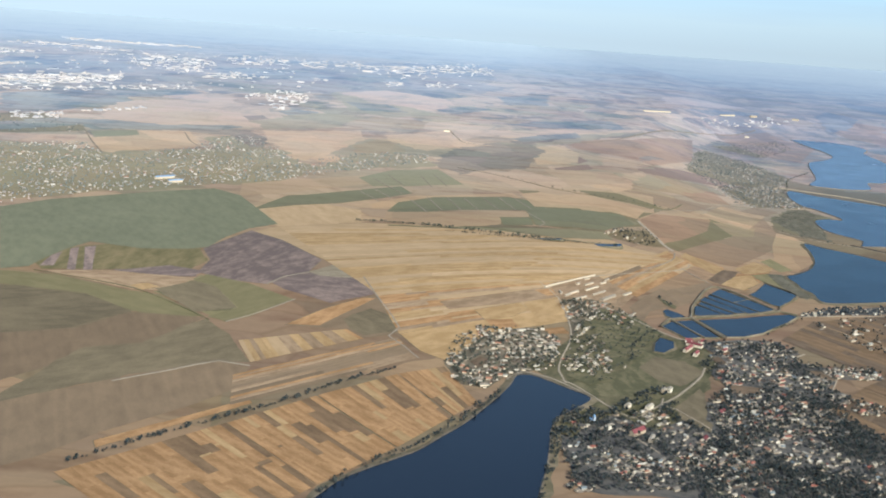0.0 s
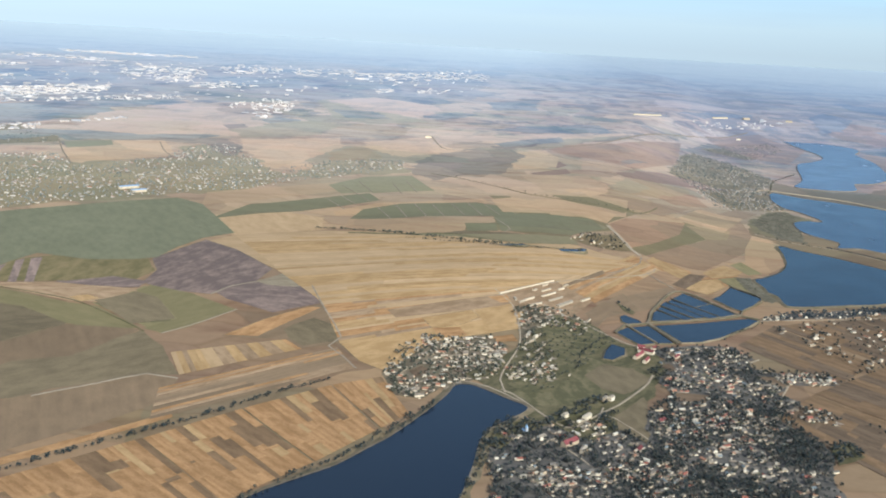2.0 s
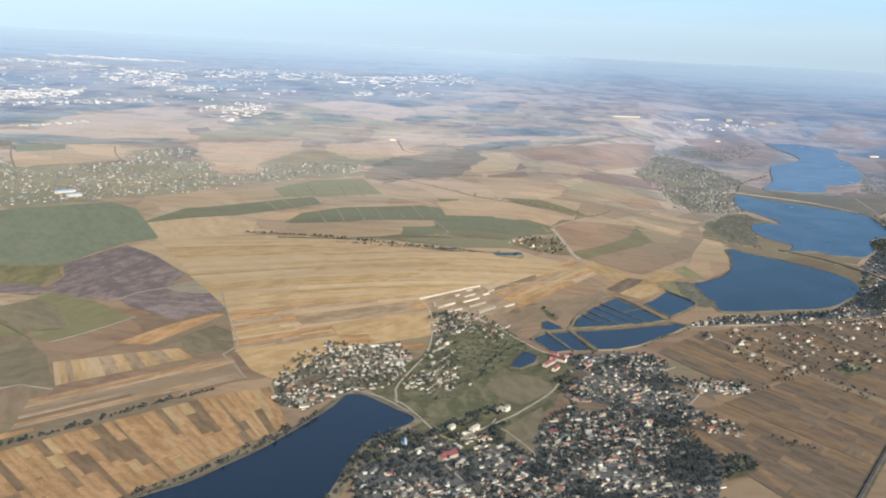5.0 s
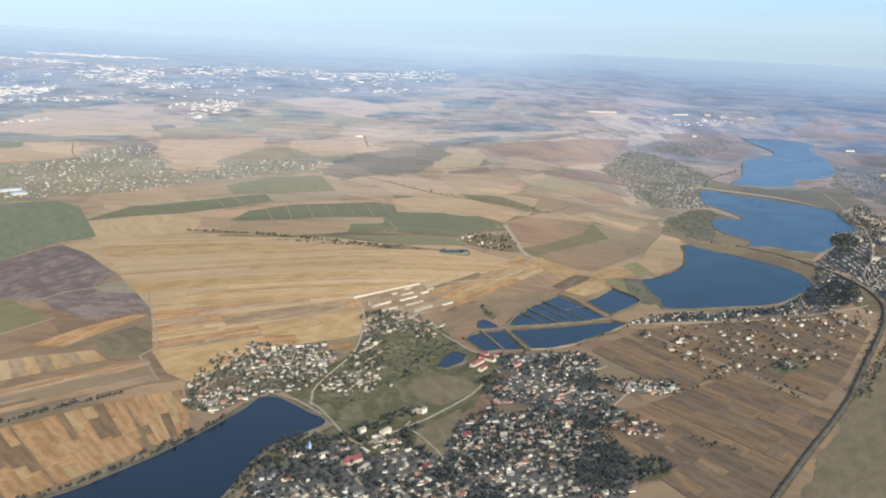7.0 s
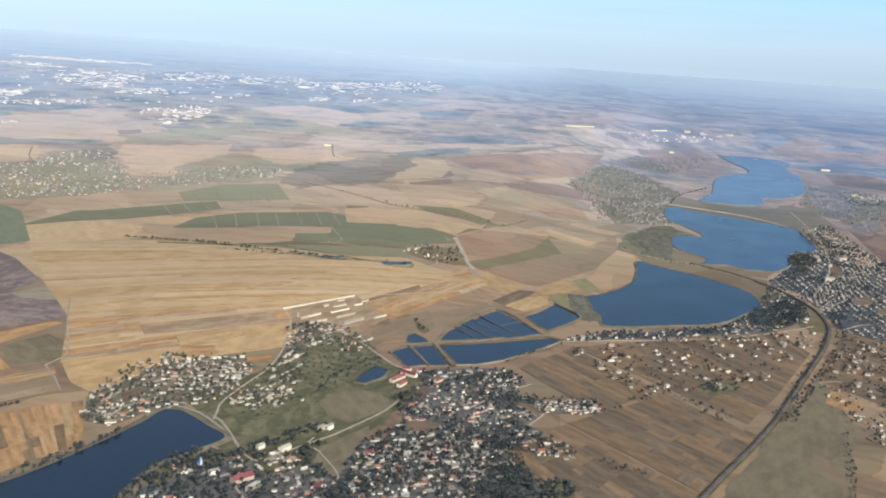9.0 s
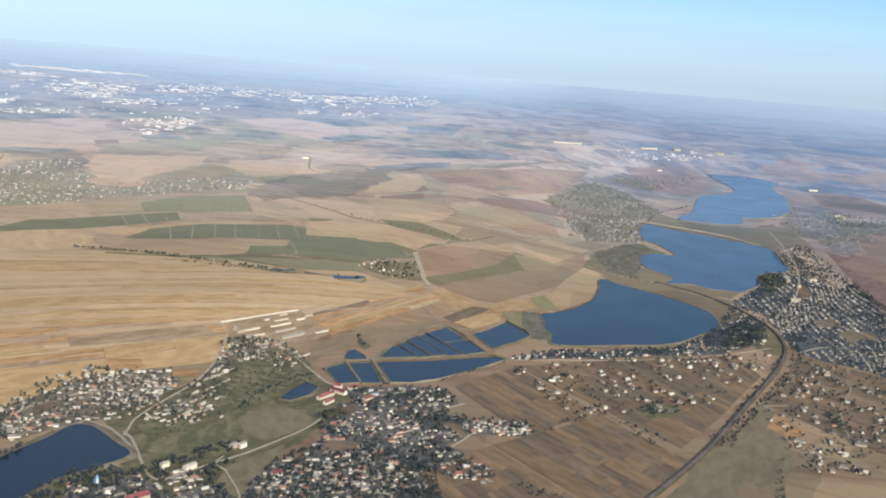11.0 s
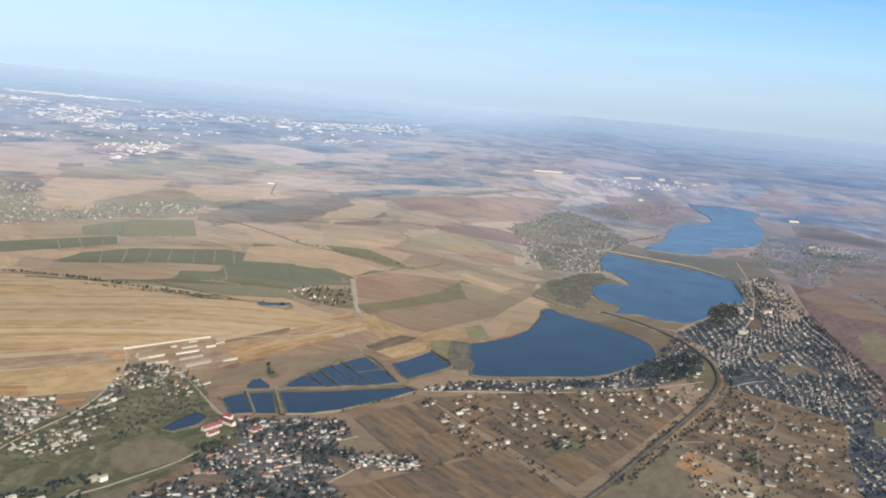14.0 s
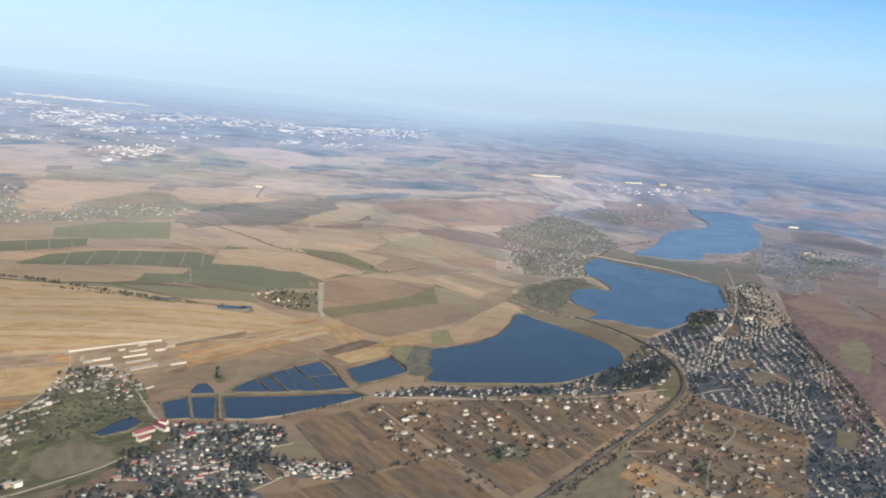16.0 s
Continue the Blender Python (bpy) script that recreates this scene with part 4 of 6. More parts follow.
lake("tiny_pond", [(65.2, 259.7), (65.4, 264.8), (66.9, 266.7), (69.8, 262.2), (70.4, 259.7), (66.3, 257.9)])
lake("fish_pond", [(61.8, 249.6), (65.7, 254.7), (70.3, 241.7), (66.1, 239.7)])
lake("fish_pond", [(66.8, 255), (71.6, 257.1), (75, 242.5), (71, 241.6)])
lake("fish_pond", [(73.3, 257.6), (85.6, 262.2), (96.5, 267.6), (101.8, 269.8), (103.7, 268.2), (98.7, 261.3), (94.3, 256.5), (88.1, 249.2), (81.8, 244.6), (77.3, 243.5)])
lake("fish_pond", [(73.6, 262.6), (75.8, 271.3), (77, 273.2), (82.2, 265), (75.2, 262.2)])
lake("fish_pond", [(77.4, 274.3), (79.1, 277.4), (85.8, 266.3), (82.8, 264.8)])
lake("fish_pond", [(82.3, 283.2), (83.8, 286.5), (93.5, 269.8), (90, 267.7)])
lake("fish_pond", [(84.2, 287.1), (89.2, 294.6), (99.4, 273.7), (93.9, 270)])
lake("fish_pond", [(96.9, 290.2), (100.1, 294.1), (106.5, 305.9), (112.2, 293.1), (106.9, 284.3), (101.9, 278), (100.3, 279.9)])
lake("fish_pond", [(79.3, 279.1), (81.6, 283.5), (89.4, 268.5), (86.3, 267)])
lake("wide_lake", [(117.4, 316.3), (119, 320.2), (123, 323.1), (131.2, 333.3), (137.4, 346.9), (141.5, 363.1), (145, 378.8), (150.4, 372.2), (157.4, 365), (165.4, 354), (171.3, 344.4), (173.3, 334.1), (170.9, 320.4), (163.6, 310.6), (154.9, 299.6), (147, 294.2), (138.2, 291.6), (128, 288.1), (119.5, 286.1), (117.6, 288.6), (118.5, 297), (117.1, 302.2), (117.7, 308.3)])
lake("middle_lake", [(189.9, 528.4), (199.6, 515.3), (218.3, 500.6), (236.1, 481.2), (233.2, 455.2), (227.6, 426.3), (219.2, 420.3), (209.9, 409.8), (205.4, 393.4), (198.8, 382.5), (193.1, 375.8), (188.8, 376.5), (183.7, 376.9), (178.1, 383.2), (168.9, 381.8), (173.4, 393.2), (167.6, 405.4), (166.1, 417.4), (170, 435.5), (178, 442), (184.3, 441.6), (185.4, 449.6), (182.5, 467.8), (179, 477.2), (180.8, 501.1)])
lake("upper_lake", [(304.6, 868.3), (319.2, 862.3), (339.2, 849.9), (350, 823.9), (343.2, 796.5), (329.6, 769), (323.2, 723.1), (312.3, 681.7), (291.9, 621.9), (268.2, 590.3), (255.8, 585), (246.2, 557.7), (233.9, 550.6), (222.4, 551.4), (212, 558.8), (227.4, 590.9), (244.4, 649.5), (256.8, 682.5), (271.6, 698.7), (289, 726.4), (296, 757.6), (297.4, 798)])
lake("stream_pond", [(51, 322), (55.8, 324), (60.3, 325.2), (63.9, 326.6), (63.1, 322.4), (59.3, 320.9), (54.6, 320.8)])
lake("stream_pond", [(34.4, 318.5), (39, 319.3), (43.2, 320.8), (43.2, 319.3), (38.7, 317.3)])
field("palestraw", [(-174.5, 501.9), (-125.4, 514), (-111.3, 474.3), (-142.5, 434.6)])
field("farwood", [(-175.7, 501.1), (-154.3, 509.2), (-148.1, 493.5), (-162.3, 478.4)])
field("palestraw", [(-94.3, 551), (-61, 557.6), (-35, 546.5), (-54.3, 456.7), (-70.7, 461.7)])
field("fargreen", [(-51.5, 477.1), (-34.8, 544.1), (-20.5, 505.4), (-35.2, 475.5)])
field("palestraw", [(-29.8, 562.5), (8.6, 611), (15.3, 562.2), (-9.4, 513.4)])
field("farwood", [(2.4, 498.2), (21.5, 536.8), (47.2, 550.4), (52, 512.5), (42.6, 470), (7.8, 454.2)])
field("palestraw", [(46.8, 543), (73.7, 573.6), (71.8, 513.5), (53.2, 493.2)])
field("palepink", [(-206.8, 640.3), (-149.4, 724.8), (-126, 639.1), (-72.4, 655.3), (-64.1, 584.1), (-129.5, 542.9), (-184.7, 535.4)])
field("fargreen", [(-94.1, 841.6), (-47.7, 853), (-34.5, 780.4), (-62.8, 710.9)])
field("farwood", [(-189.7, 540.8), (-134.8, 539.6), (-102.6, 545.9), (-90.8, 514.7), (-130.6, 523.6), (-178.6, 509.4)])
field("palepink", [(41.3, 540.1), (58.1, 561), (73.1, 553.6), (74.4, 510.9), (55.7, 497.5)])
field("hazyplough", [(68.4, 514.6), (75.1, 532.1), (79.7, 514.7), (72.8, 501.8)])
field("palestraw", [(74.5, 442.4), (90.7, 461.9), (92.5, 446.6), (78, 430.4)])
field("farwood", [(3.2, 498.3), (17.9, 543.1), (41.6, 538), (46.8, 490.9), (31.3, 469), (13.7, 441.1)])
field("palepink", [(24.2, 448.6), (41, 468.5), (64.4, 436.1), (49.2, 413.1), (33.7, 417.4)])
field("palepink", [(54.7, 487.2), (73.9, 491.3), (75, 458), (58.4, 447.3)])
field("hazyplough", [(100.6, 497.8), (115.8, 515), (132.9, 520.5), (155.5, 533.5), (135.9, 510.3), (114.1, 490.2)])
field("hazytan", [(70.9, 546.8), (104.2, 533.1), (145.8, 585), (138.9, 556.1), (100.1, 507.1), (78.4, 524.1)])
field("hazyrose", [(113, 459.1), (138.7, 489.6), (138.5, 458.6), (118.7, 444.7)])
field("hazypasture", [(85.5, 443.1), (111.3, 494.2), (138.7, 502.6), (138.7, 489.6), (108.7, 447.5)])
field("palepink", [(103.9, 543), (123.4, 562.6), (129.6, 560.8), (109.8, 530.3)])
field("hazyolive", [(35.4, 410.1), (59.5, 412.7), (96.1, 403.7), (74.8, 366.6), (43.6, 374.2)])
field("hazystraw", [(57.7, 399.2), (86, 398.7), (79.6, 385.3), (55.6, 389.7)])
field("hazybrown", [(78, 430.4), (114.1, 438.6), (126.1, 443.7), (106.7, 409.2), (84.6, 410.4)])
field("redsoil", [(255, 442.4), (284.3, 474.2), (320.9, 505.5), (334.7, 462.3), (225.8, 234.1), (228.6, 267.2), (242.4, 340.1)])
field("hazybrown", [(335.9, 773.4), (379.5, 806.9), (379.9, 714.7), (400.4, 702), (380.8, 653.6), (334.8, 647.4), (314.4, 683.2)])
field("hazybrown", [(288.9, 517.8), (344.6, 564), (317.5, 497), (273.1, 462.6)])
field("hazyrose", [(385.6, 919.8), (457, 927.7), (477.4, 893.6), (405.2, 844.7), (376.7, 870.5)])
field("farwood", [(356.4, 941.9), (403.1, 964.8), (422.8, 913.5), (351.5, 900.8)])
field("palepink", [(222.6, 801), (274, 868.6), (294.5, 832.2), (273.9, 741.9), (235.5, 762.5)])
field("palepink", [(172.4, 712.6), (224.8, 834), (209.6, 761.9), (171.1, 684.3)])
field("townfloor", [(-200.3, 438.1), (-161.1, 459.7), (-139.9, 427), (-110.9, 466.3), (-111.3, 503), (-95.5, 524.2), (-57.4, 441.1), (-45.4, 470.4), (-23, 499.8), (-3.2, 495.4), (-0.1, 471.7), (-40.5, 424.3), (-59.8, 394), (-91.5, 369), (-112.8, 350.8), (-143.3, 312.7)])
field("hamletfloor", [(139, 549.8), (169.5, 653.2), (187.8, 696.7), (203.8, 666.2), (208.5, 576.8), (192.7, 546.7), (182.3, 505.2), (178.7, 472.8), (148.7, 462.3), (145.9, 506)])
field("hamletfloor", [(204.1, 740.9), (281.4, 833.1), (274.8, 766.4), (224.7, 687.9)])
field("hamletfloor", [(262.8, 552.4), (309.8, 667.2), (320, 622.4), (358.5, 604.7), (353.8, 586.9), (292.1, 519.5), (274.7, 482.3), (270.8, 539.7)])
field("hamletfloor", [(-245.9, 538.1), (-217.7, 558.4), (-181.6, 518.1), (-174.3, 497.1), (-212.5, 464.7)])
field("townyard", [(186, 359.1), (214.9, 406.2), (246.3, 488), (259.5, 499.2), (247.5, 411), (239.3, 350.9), (232.1, 292.3), (218.9, 244.1), (206.3, 214.2), (188.9, 210.3), (208.5, 275.1), (195.5, 290), (186.3, 296.8), (190.1, 320), (191.7, 339.6)])
field("villagefloor", [(25.6, 149.8), (26, 174.3), (30.7, 184.4), (40.6, 184.9), (53, 195.2), (62.4, 195.6), (66.9, 206.5), (63.7, 219.1), (70, 229.2), (89.9, 240.4), (90.1, 226.8), (95.2, 223.9), (106.5, 225.6), (105.9, 216.9), (94, 216.1), (89.4, 208.1), (98.6, 197.7), (97.6, 192.1), (90.8, 182.6), (85.6, 161.2), (77.3, 148.6)])
field("gardens", [(5.2, 208.5), (7.2, 223), (14.3, 234.6), (30.2, 238.7), (33.2, 232.1), (30.2, 211.6), (22.9, 206.4), (17.7, 202.6), (13.8, 194.9), (8, 196.5)])
field("gardens", [(36.1, 260.2), (43.1, 265.4), (50.1, 264.4), (55.7, 258.4), (53.4, 244.1), (47.6, 231.5), (45.8, 213.1), (36.9, 206.9), (30.9, 210.8), (34.7, 224.8), (36.8, 240.1)])
field("villagefloor", [(103, 269), (113, 278), (149.8, 291.5), (163.2, 306.9), (173.1, 327.3), (185.6, 356.6), (189.1, 333.3), (181.5, 306.7), (164.1, 290.9), (130.9, 277.3)])
field("reedland", [(233.3, 481.2), (254.4, 547.5), (267.2, 569.8), (267, 521.3), (251.8, 424.8), (235.3, 412.4), (227.2, 413.7), (228, 429.7)])
field("reedland", [(185.2, 530.9), (205.2, 574.6), (213, 557.6), (226.4, 543.4), (248.7, 547.7), (268.4, 574.3), (252.8, 513.5), (234.8, 487.5), (202.3, 515.3)])
field("hamletfloor", [(60.3, 341.5), (65.5, 348), (78.6, 356), (81.9, 339.2), (77.5, 336.6), (65.2, 338)])
field("hazytan", [(-73, 381.7), (-28.3, 422), (-24.5, 401.9), (-55.5, 367.4), (-69.2, 357.4)])
field("straw", [(-62.4, 338.2), (-43.4, 354.8), (-24.3, 345.7), (-22.5, 324.8), (-48.1, 310.6)])
field("hillorchard", [(-61.1, 332.9), (-52.9, 363.5), (-46.3, 367.7), (-25.2, 388.3), (-12.6, 399.9), (-7.5, 385.3), (-19.1, 370.3), (-33.1, 355.4), (-47.4, 346.3)])
field("hillvine", [(-30.9, 414.2), (-17.9, 441.2), (2.2, 451.5), (13.2, 413.6), (-11, 403), (-23.5, 395.1)])
field("hazystraw", [(-22.2, 357.5), (-8.8, 379.1), (8.4, 387.7), (32.4, 401.3), (35.5, 392.3), (0.4, 372.7), (-12.7, 358.1), (-20.4, 349.9)])
field("hillorchard", [(-15.3, 346.3), (-12.3, 364.9), (0.7, 380.5), (29.7, 392.6), (40.6, 385.9), (44.4, 369.3), (33, 365.3), (11.2, 358.8), (-5.5, 347.7)])
field("hazyolive", [(24.9, 347.7), (36.3, 354.7), (39, 344.7), (24.6, 341.2)])
field("hazyolive", [(33.8, 364), (45.5, 372.6), (66.5, 374.1), (80.2, 370.5), (79.8, 362.7), (62.4, 347.8), (47, 341.8), (37.4, 344.5)])
field("hazytan", [(-15.6, 345.4), (35.7, 364.6), (35.5, 354.6), (25.3, 347.1), (24.2, 340.3), (10.9, 326.3), (-15.1, 326.9)])
field("pasture", [(7.6, 325.8), (25.1, 341), (47, 341.8), (62.4, 347.8), (59.7, 337.2), (48.6, 321.4), (30.8, 321.3)])
field("hazytan", [(42.8, 417.6), (73.8, 427.5), (95.2, 426.8), (88, 389.2), (70.7, 379.1), (49.3, 379.2)])
field("hazytan", [(77.8, 369.4), (88, 382.8), (103.3, 396.9), (117.8, 413.2), (101.8, 371.2), (92, 355.4), (82.2, 341.9)])
field("hazyolive", [(82.3, 341), (101.8, 371.2), (117.8, 413.2), (131.4, 413), (120.8, 393.5), (110.1, 368.1), (93.4, 346.5), (85.8, 336.3)])
field("hazybrown", [(88.1, 333.5), (110.2, 366.1), (125.1, 393), (142, 404.6), (131.4, 368.6), (115.5, 345.1), (104.3, 331.9)])
field("ochre", [(85, 330.9), (90, 335), (98.5, 324.6), (97.2, 319.1), (86, 320.6)])
field("ochre", [(91, 306.4), (106.6, 323.9), (115.5, 327.4), (106.3, 308.2), (97.1, 295.2)])
field("meadow", [(105.8, 314.2), (112.5, 322.1), (112.2, 301.4), (110.9, 298.1)])
field("reed", [(111.7, 321.8), (117.3, 322.1), (116.8, 306.1), (118.5, 295.3), (114.4, 289.5), (111.9, 298.5)])
field("reedland", [(139.9, 402.4), (152.1, 437.3), (168.9, 447.3), (173.9, 439.9), (164.8, 415.7), (164.1, 396.7), (170.1, 378.8), (178.3, 368.6), (186.3, 360.7), (182.7, 350.2), (166.1, 360.3), (152.8, 380.1)])
field("brown", [(60.2, 275.2), (87, 302.1), (88.1, 297.6), (75.1, 274.5), (55.7, 258.4), (61.2, 270)])
field("straw", [(-53.5, 300.9), (-47.3, 310.9), (-20.7, 324.6), (21.5, 331.9), (62.9, 334.6), (83.2, 324.8), (61.8, 298.3), (35.3, 274.7), (36.6, 258.5), (14.3, 233.4), (7.2, 223.7), (-3, 223), (-6.9, 232.8), (-12.5, 246), (-16.6, 258.9), (-29.3, 273.6)])
field("gold", [(-5.1, 222.2), (14.5, 240.2), (39, 259.6), (37.4, 246.4), (15.4, 230.2), (6, 209.4), (-0.2, 213.7)])
field("ochreolive", [(-102.3, 254.4), (-100.7, 265.9), (-88.4, 275.3), (-63.9, 275.6), (-58.8, 265), (-62.4, 253.7), (-80.7, 251.3), (-98, 247.3)])
field("plough", [(-97.2, 266.8), (-95.7, 269), (-89.4, 248.3), (-91.5, 248.3)])
field("plough", [(-94.2, 269.4), (-91.8, 271.2), (-85.4, 249.3), (-87.5, 248.8)])
field("plough", [(-99.7, 259.3), (-98.3, 263.6), (-95.8, 250.8), (-99.1, 250.1)])
field("plough", [(-80.7, 251.3), (-62.4, 253.7), (-58.4, 249.6), (-65.3, 248.2), (-77.1, 249.2)])
field("plough", [(-63.2, 275.8), (-54.6, 302.1), (-43.4, 291.9), (-29.3, 272.3), (-31.7, 258), (-40.4, 247.4), (-50.9, 248.8), (-59.4, 253.6), (-58.8, 265)])
field("tan", [(-96.4, 246.8), (-80.4, 250.4), (-59.5, 248.3), (-57.6, 249.7), (-62.3, 237.3), (-71.9, 236.9), (-92.7, 244.7)])
field("plough", [(-39.5, 249), (-31.9, 259.5), (-16.6, 258.5), (-12.9, 245.9), (-23, 236.7), (-35.5, 244.3)])
field("quarry", [(-31.2, 259.7), (-24.4, 270.7), (-16.6, 258.9), (-21, 257), (-27.8, 257.3)])
field("olive", [(-58, 251), (-50.7, 247.8), (-31.8, 237.2), (-40.1, 223.6), (-44.9, 219), (-53.9, 226.3), (-66.3, 236.4), (-62.4, 237.7)])
field("meadow", [(-65.4, 236.2), (-52.6, 243.4), (-44.7, 226.5), (-52.2, 224.7)])
field("gold", [(-73, 239.6), (-69.4, 242.2), (-65.5, 239.7), (-69.1, 236.7)])
field("olive", [(-115, 244), (-106.8, 244.4), (-92.4, 243.8), (-71.6, 235.7), (-64.3, 234.3), (-50.2, 221.7), (-57.4, 219.6), (-67.3, 222.1), (-81, 231.4), (-102.5, 234.4), (-110.3, 233.6)])
field("pasture", [(-110.3, 233.6), (-102.5, 234.4), (-81, 231.4), (-67.3, 222.1), (-75.8, 209.5), (-89.4, 204), (-94.6, 199.6)])
field("brown", [(-94.6, 199.6), (-89.4, 204), (-75.8, 209.5), (-67.1, 221.4), (-49.9, 220.9), (-59.1, 203.2), (-73.5, 187.7), (-83.3, 175.1)])
field("pasture", [(-73.5, 187.7), (-69.6, 199.1), (-59.3, 203.8), (-49.9, 220.9), (-42.9, 212.3), (-35.2, 197.7), (-41.4, 196.8), (-54.6, 188.1), (-67.5, 177.5), (-78, 168.1)])
field("brown", [(-78, 168.1), (-67.5, 177.5), (-54.6, 188.1), (-41.1, 196.9), (-34.8, 195.4), (-35.7, 183.6), (-42.3, 174.1), (-54.3, 160.1), (-60.6, 149.5), (-68, 142.1)])
field("brown", [(-31.5, 220.1), (-24, 232.9), (-13.1, 244.6), (-7.4, 238), (-5.3, 224.6), (-7.1, 221.6), (-13.3, 217.6), (-18.8, 221.3)])
field("ochre", [(-31.3, 220.5), (-23.9, 232.5), (-15.1, 242.8), (-12.3, 242.9), (-23.9, 221.7)])
field("pasture", [(-19.2, 226.9), (-13.2, 236.1), (-7.5, 232.5), (-5.9, 223.4), (-13.3, 218.9), (-16.8, 221.9)])
field("ochre", [(-53.9, 157.3), (-32, 179.8), (-31, 177.8), (-52.6, 154.5)])
field("meadow", [(23, 212.3), (29.9, 218.5), (38.1, 238.5), (43.3, 251.7), (46.7, 260.9), (55.1, 258.5), (61.6, 241.4), (68.6, 234.5), (69.7, 223.3), (66.1, 215.2), (59.7, 198), (54.2, 185.4), (45.2, 178.3), (38.4, 185.7), (32.5, 191.4)])
field("meadow", [(45.4, 226.5), (51.4, 230.1), (55.3, 224.3), (62.5, 219), (63.2, 215.6), (54.9, 200.3), (38.4, 194.6), (33.9, 196.8), (31.5, 200.6), (36.9, 206.6), (45.4, 211.3)])
field("pasture", [(108, 156.9), (118.6, 176.6), (134.1, 202.6), (150.1, 230), (166.1, 256.5), (158.2, 218.2), (144.9, 184.1), (135.7, 160.3)])
field("brown", [(144.9, 203.5), (148.4, 196.4), (144.8, 186.3), (141.3, 196.4)])
field("ochre", [(89, 192.3), (95.9, 192.6), (97.3, 189.6), (93.7, 183.9), (89.4, 186)])
field("ochre", [(163.3, 243.6), (166.7, 233.1), (163.1, 227.2), (158.1, 233.3)])
field("meadow", [(175.7, 299.4), (181, 320.9), (186.6, 329.2), (187.2, 317.2), (184.1, 302.2), (180.2, 295.7)])
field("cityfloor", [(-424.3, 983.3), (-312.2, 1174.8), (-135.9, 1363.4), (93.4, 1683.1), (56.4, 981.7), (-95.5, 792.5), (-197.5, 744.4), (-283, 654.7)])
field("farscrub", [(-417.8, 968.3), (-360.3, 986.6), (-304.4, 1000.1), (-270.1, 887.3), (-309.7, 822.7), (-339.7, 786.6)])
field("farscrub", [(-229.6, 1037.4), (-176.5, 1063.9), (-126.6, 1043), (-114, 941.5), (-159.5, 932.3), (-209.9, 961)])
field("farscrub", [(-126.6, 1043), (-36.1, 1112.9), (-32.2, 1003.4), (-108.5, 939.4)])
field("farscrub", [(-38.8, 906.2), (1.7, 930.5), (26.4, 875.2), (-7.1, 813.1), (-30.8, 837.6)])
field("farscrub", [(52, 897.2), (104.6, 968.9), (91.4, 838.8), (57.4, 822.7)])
field("farwood", [(98.2, 723.9), (116.4, 742.4), (118.3, 684.1), (103.4, 663.3)])
field("palestraw", [(-26.6, 545.6), (7.7, 587.5), (24.1, 548.2), (-5.1, 509.3)])
field("palestraw", [(-90.2, 528.6), (-66.1, 542.9), (-43.1, 518.1), (-52.7, 493.3), (-66.1, 482.1)])
field("palestraw", [(-62.5, 467.7), (-44.7, 469.5), (-42.7, 455.3), (-49.7, 446.4)])
field("farwood", [(-109.3, 524.4), (-97.6, 535.9), (-85.2, 514), (-82.4, 484.2), (-87.9, 479.6)])
field("farwood", [(-120.4, 616.9), (-112.6, 634.8), (-100.3, 603.9), (-109.1, 590.4)])
field("fargreen", [(-98.2, 602.6), (-64.2, 632.4), (-54, 585.4), (-82.7, 563.2)])
field("palepink", [(-168.2, 648), (-142.1, 695.3), (-111.4, 673.3), (-102.2, 630), (-139, 586.7)])
field("palepink", [(-62.1, 795.1), (-26.3, 831.4), (15.6, 789.7), (-5.8, 723.9), (-43, 733.9)])
field("palestraw", [(39.8, 605.8), (80.2, 658.5), (148.3, 697.5), (83.4, 608.7), (44.4, 575.5)])
field("farwood", [(20.4, 545.2), (44.4, 575.5), (89, 619.6), (147.8, 679.5), (84.4, 593), (47.8, 552.6)])
field("palepink", [(70.1, 586.3), (147.7, 672.3), (244.6, 868), (241.2, 836.1), (171.1, 684.3), (123.4, 567.9), (86.3, 563.8)])
field("fargreen", [(59.3, 472.3), (81.5, 487.5), (91.9, 477.8), (80, 453.3), (66.2, 455.4)])
field("fargreen", [(89.3, 450.9), (106.2, 490), (114.9, 473.6), (99.3, 445.1)])
field("hazyolive", [(34.8, 362), (56.9, 367.2), (77.9, 371.9), (78.5, 362.8), (39.9, 344.4)])
field("hillvine", [(-11.4, 399.8), (8.6, 413.9), (6.7, 433.2), (-20.2, 423.3)])
field("hazytan", [(77.9, 371.9), (85.3, 384), (113.2, 416), (108.1, 387.1), (90.4, 356.3), (81.3, 348.4)])
field("hazyolive", [(80.1, 339.7), (97.8, 366.5), (108.1, 388.8), (120.2, 421.2), (131.5, 420.9), (118.5, 389.1), (107.7, 368.1), (94.3, 346.7)])
field("farwood", [(-1.8, 472.1), (13.2, 501.8), (26.8, 546.1), (64.5, 600.8), (45.4, 535.9), (46.5, 476), (24, 489.7), (11.6, 442.5)])
field("hazyplough", [(102.4, 501.1), (125.2, 520.5), (142.4, 521.9), (124.2, 502.7), (105, 492.1)])
field("hazyplough", [(69.2, 530), (72.5, 536.6), (77.9, 525.2), (73.7, 514.2)])
field("redsoil", [(264.7, 486.4), (276.9, 488.6), (292.8, 441.9), (215.1, 254.5), (224.8, 298.9), (239.8, 373.2)])
field("hazyrose", [(78.7, 370.9), (87.8, 387.4), (115.2, 405.5), (106.8, 378.6), (91.5, 354.4), (82.5, 343.4)])
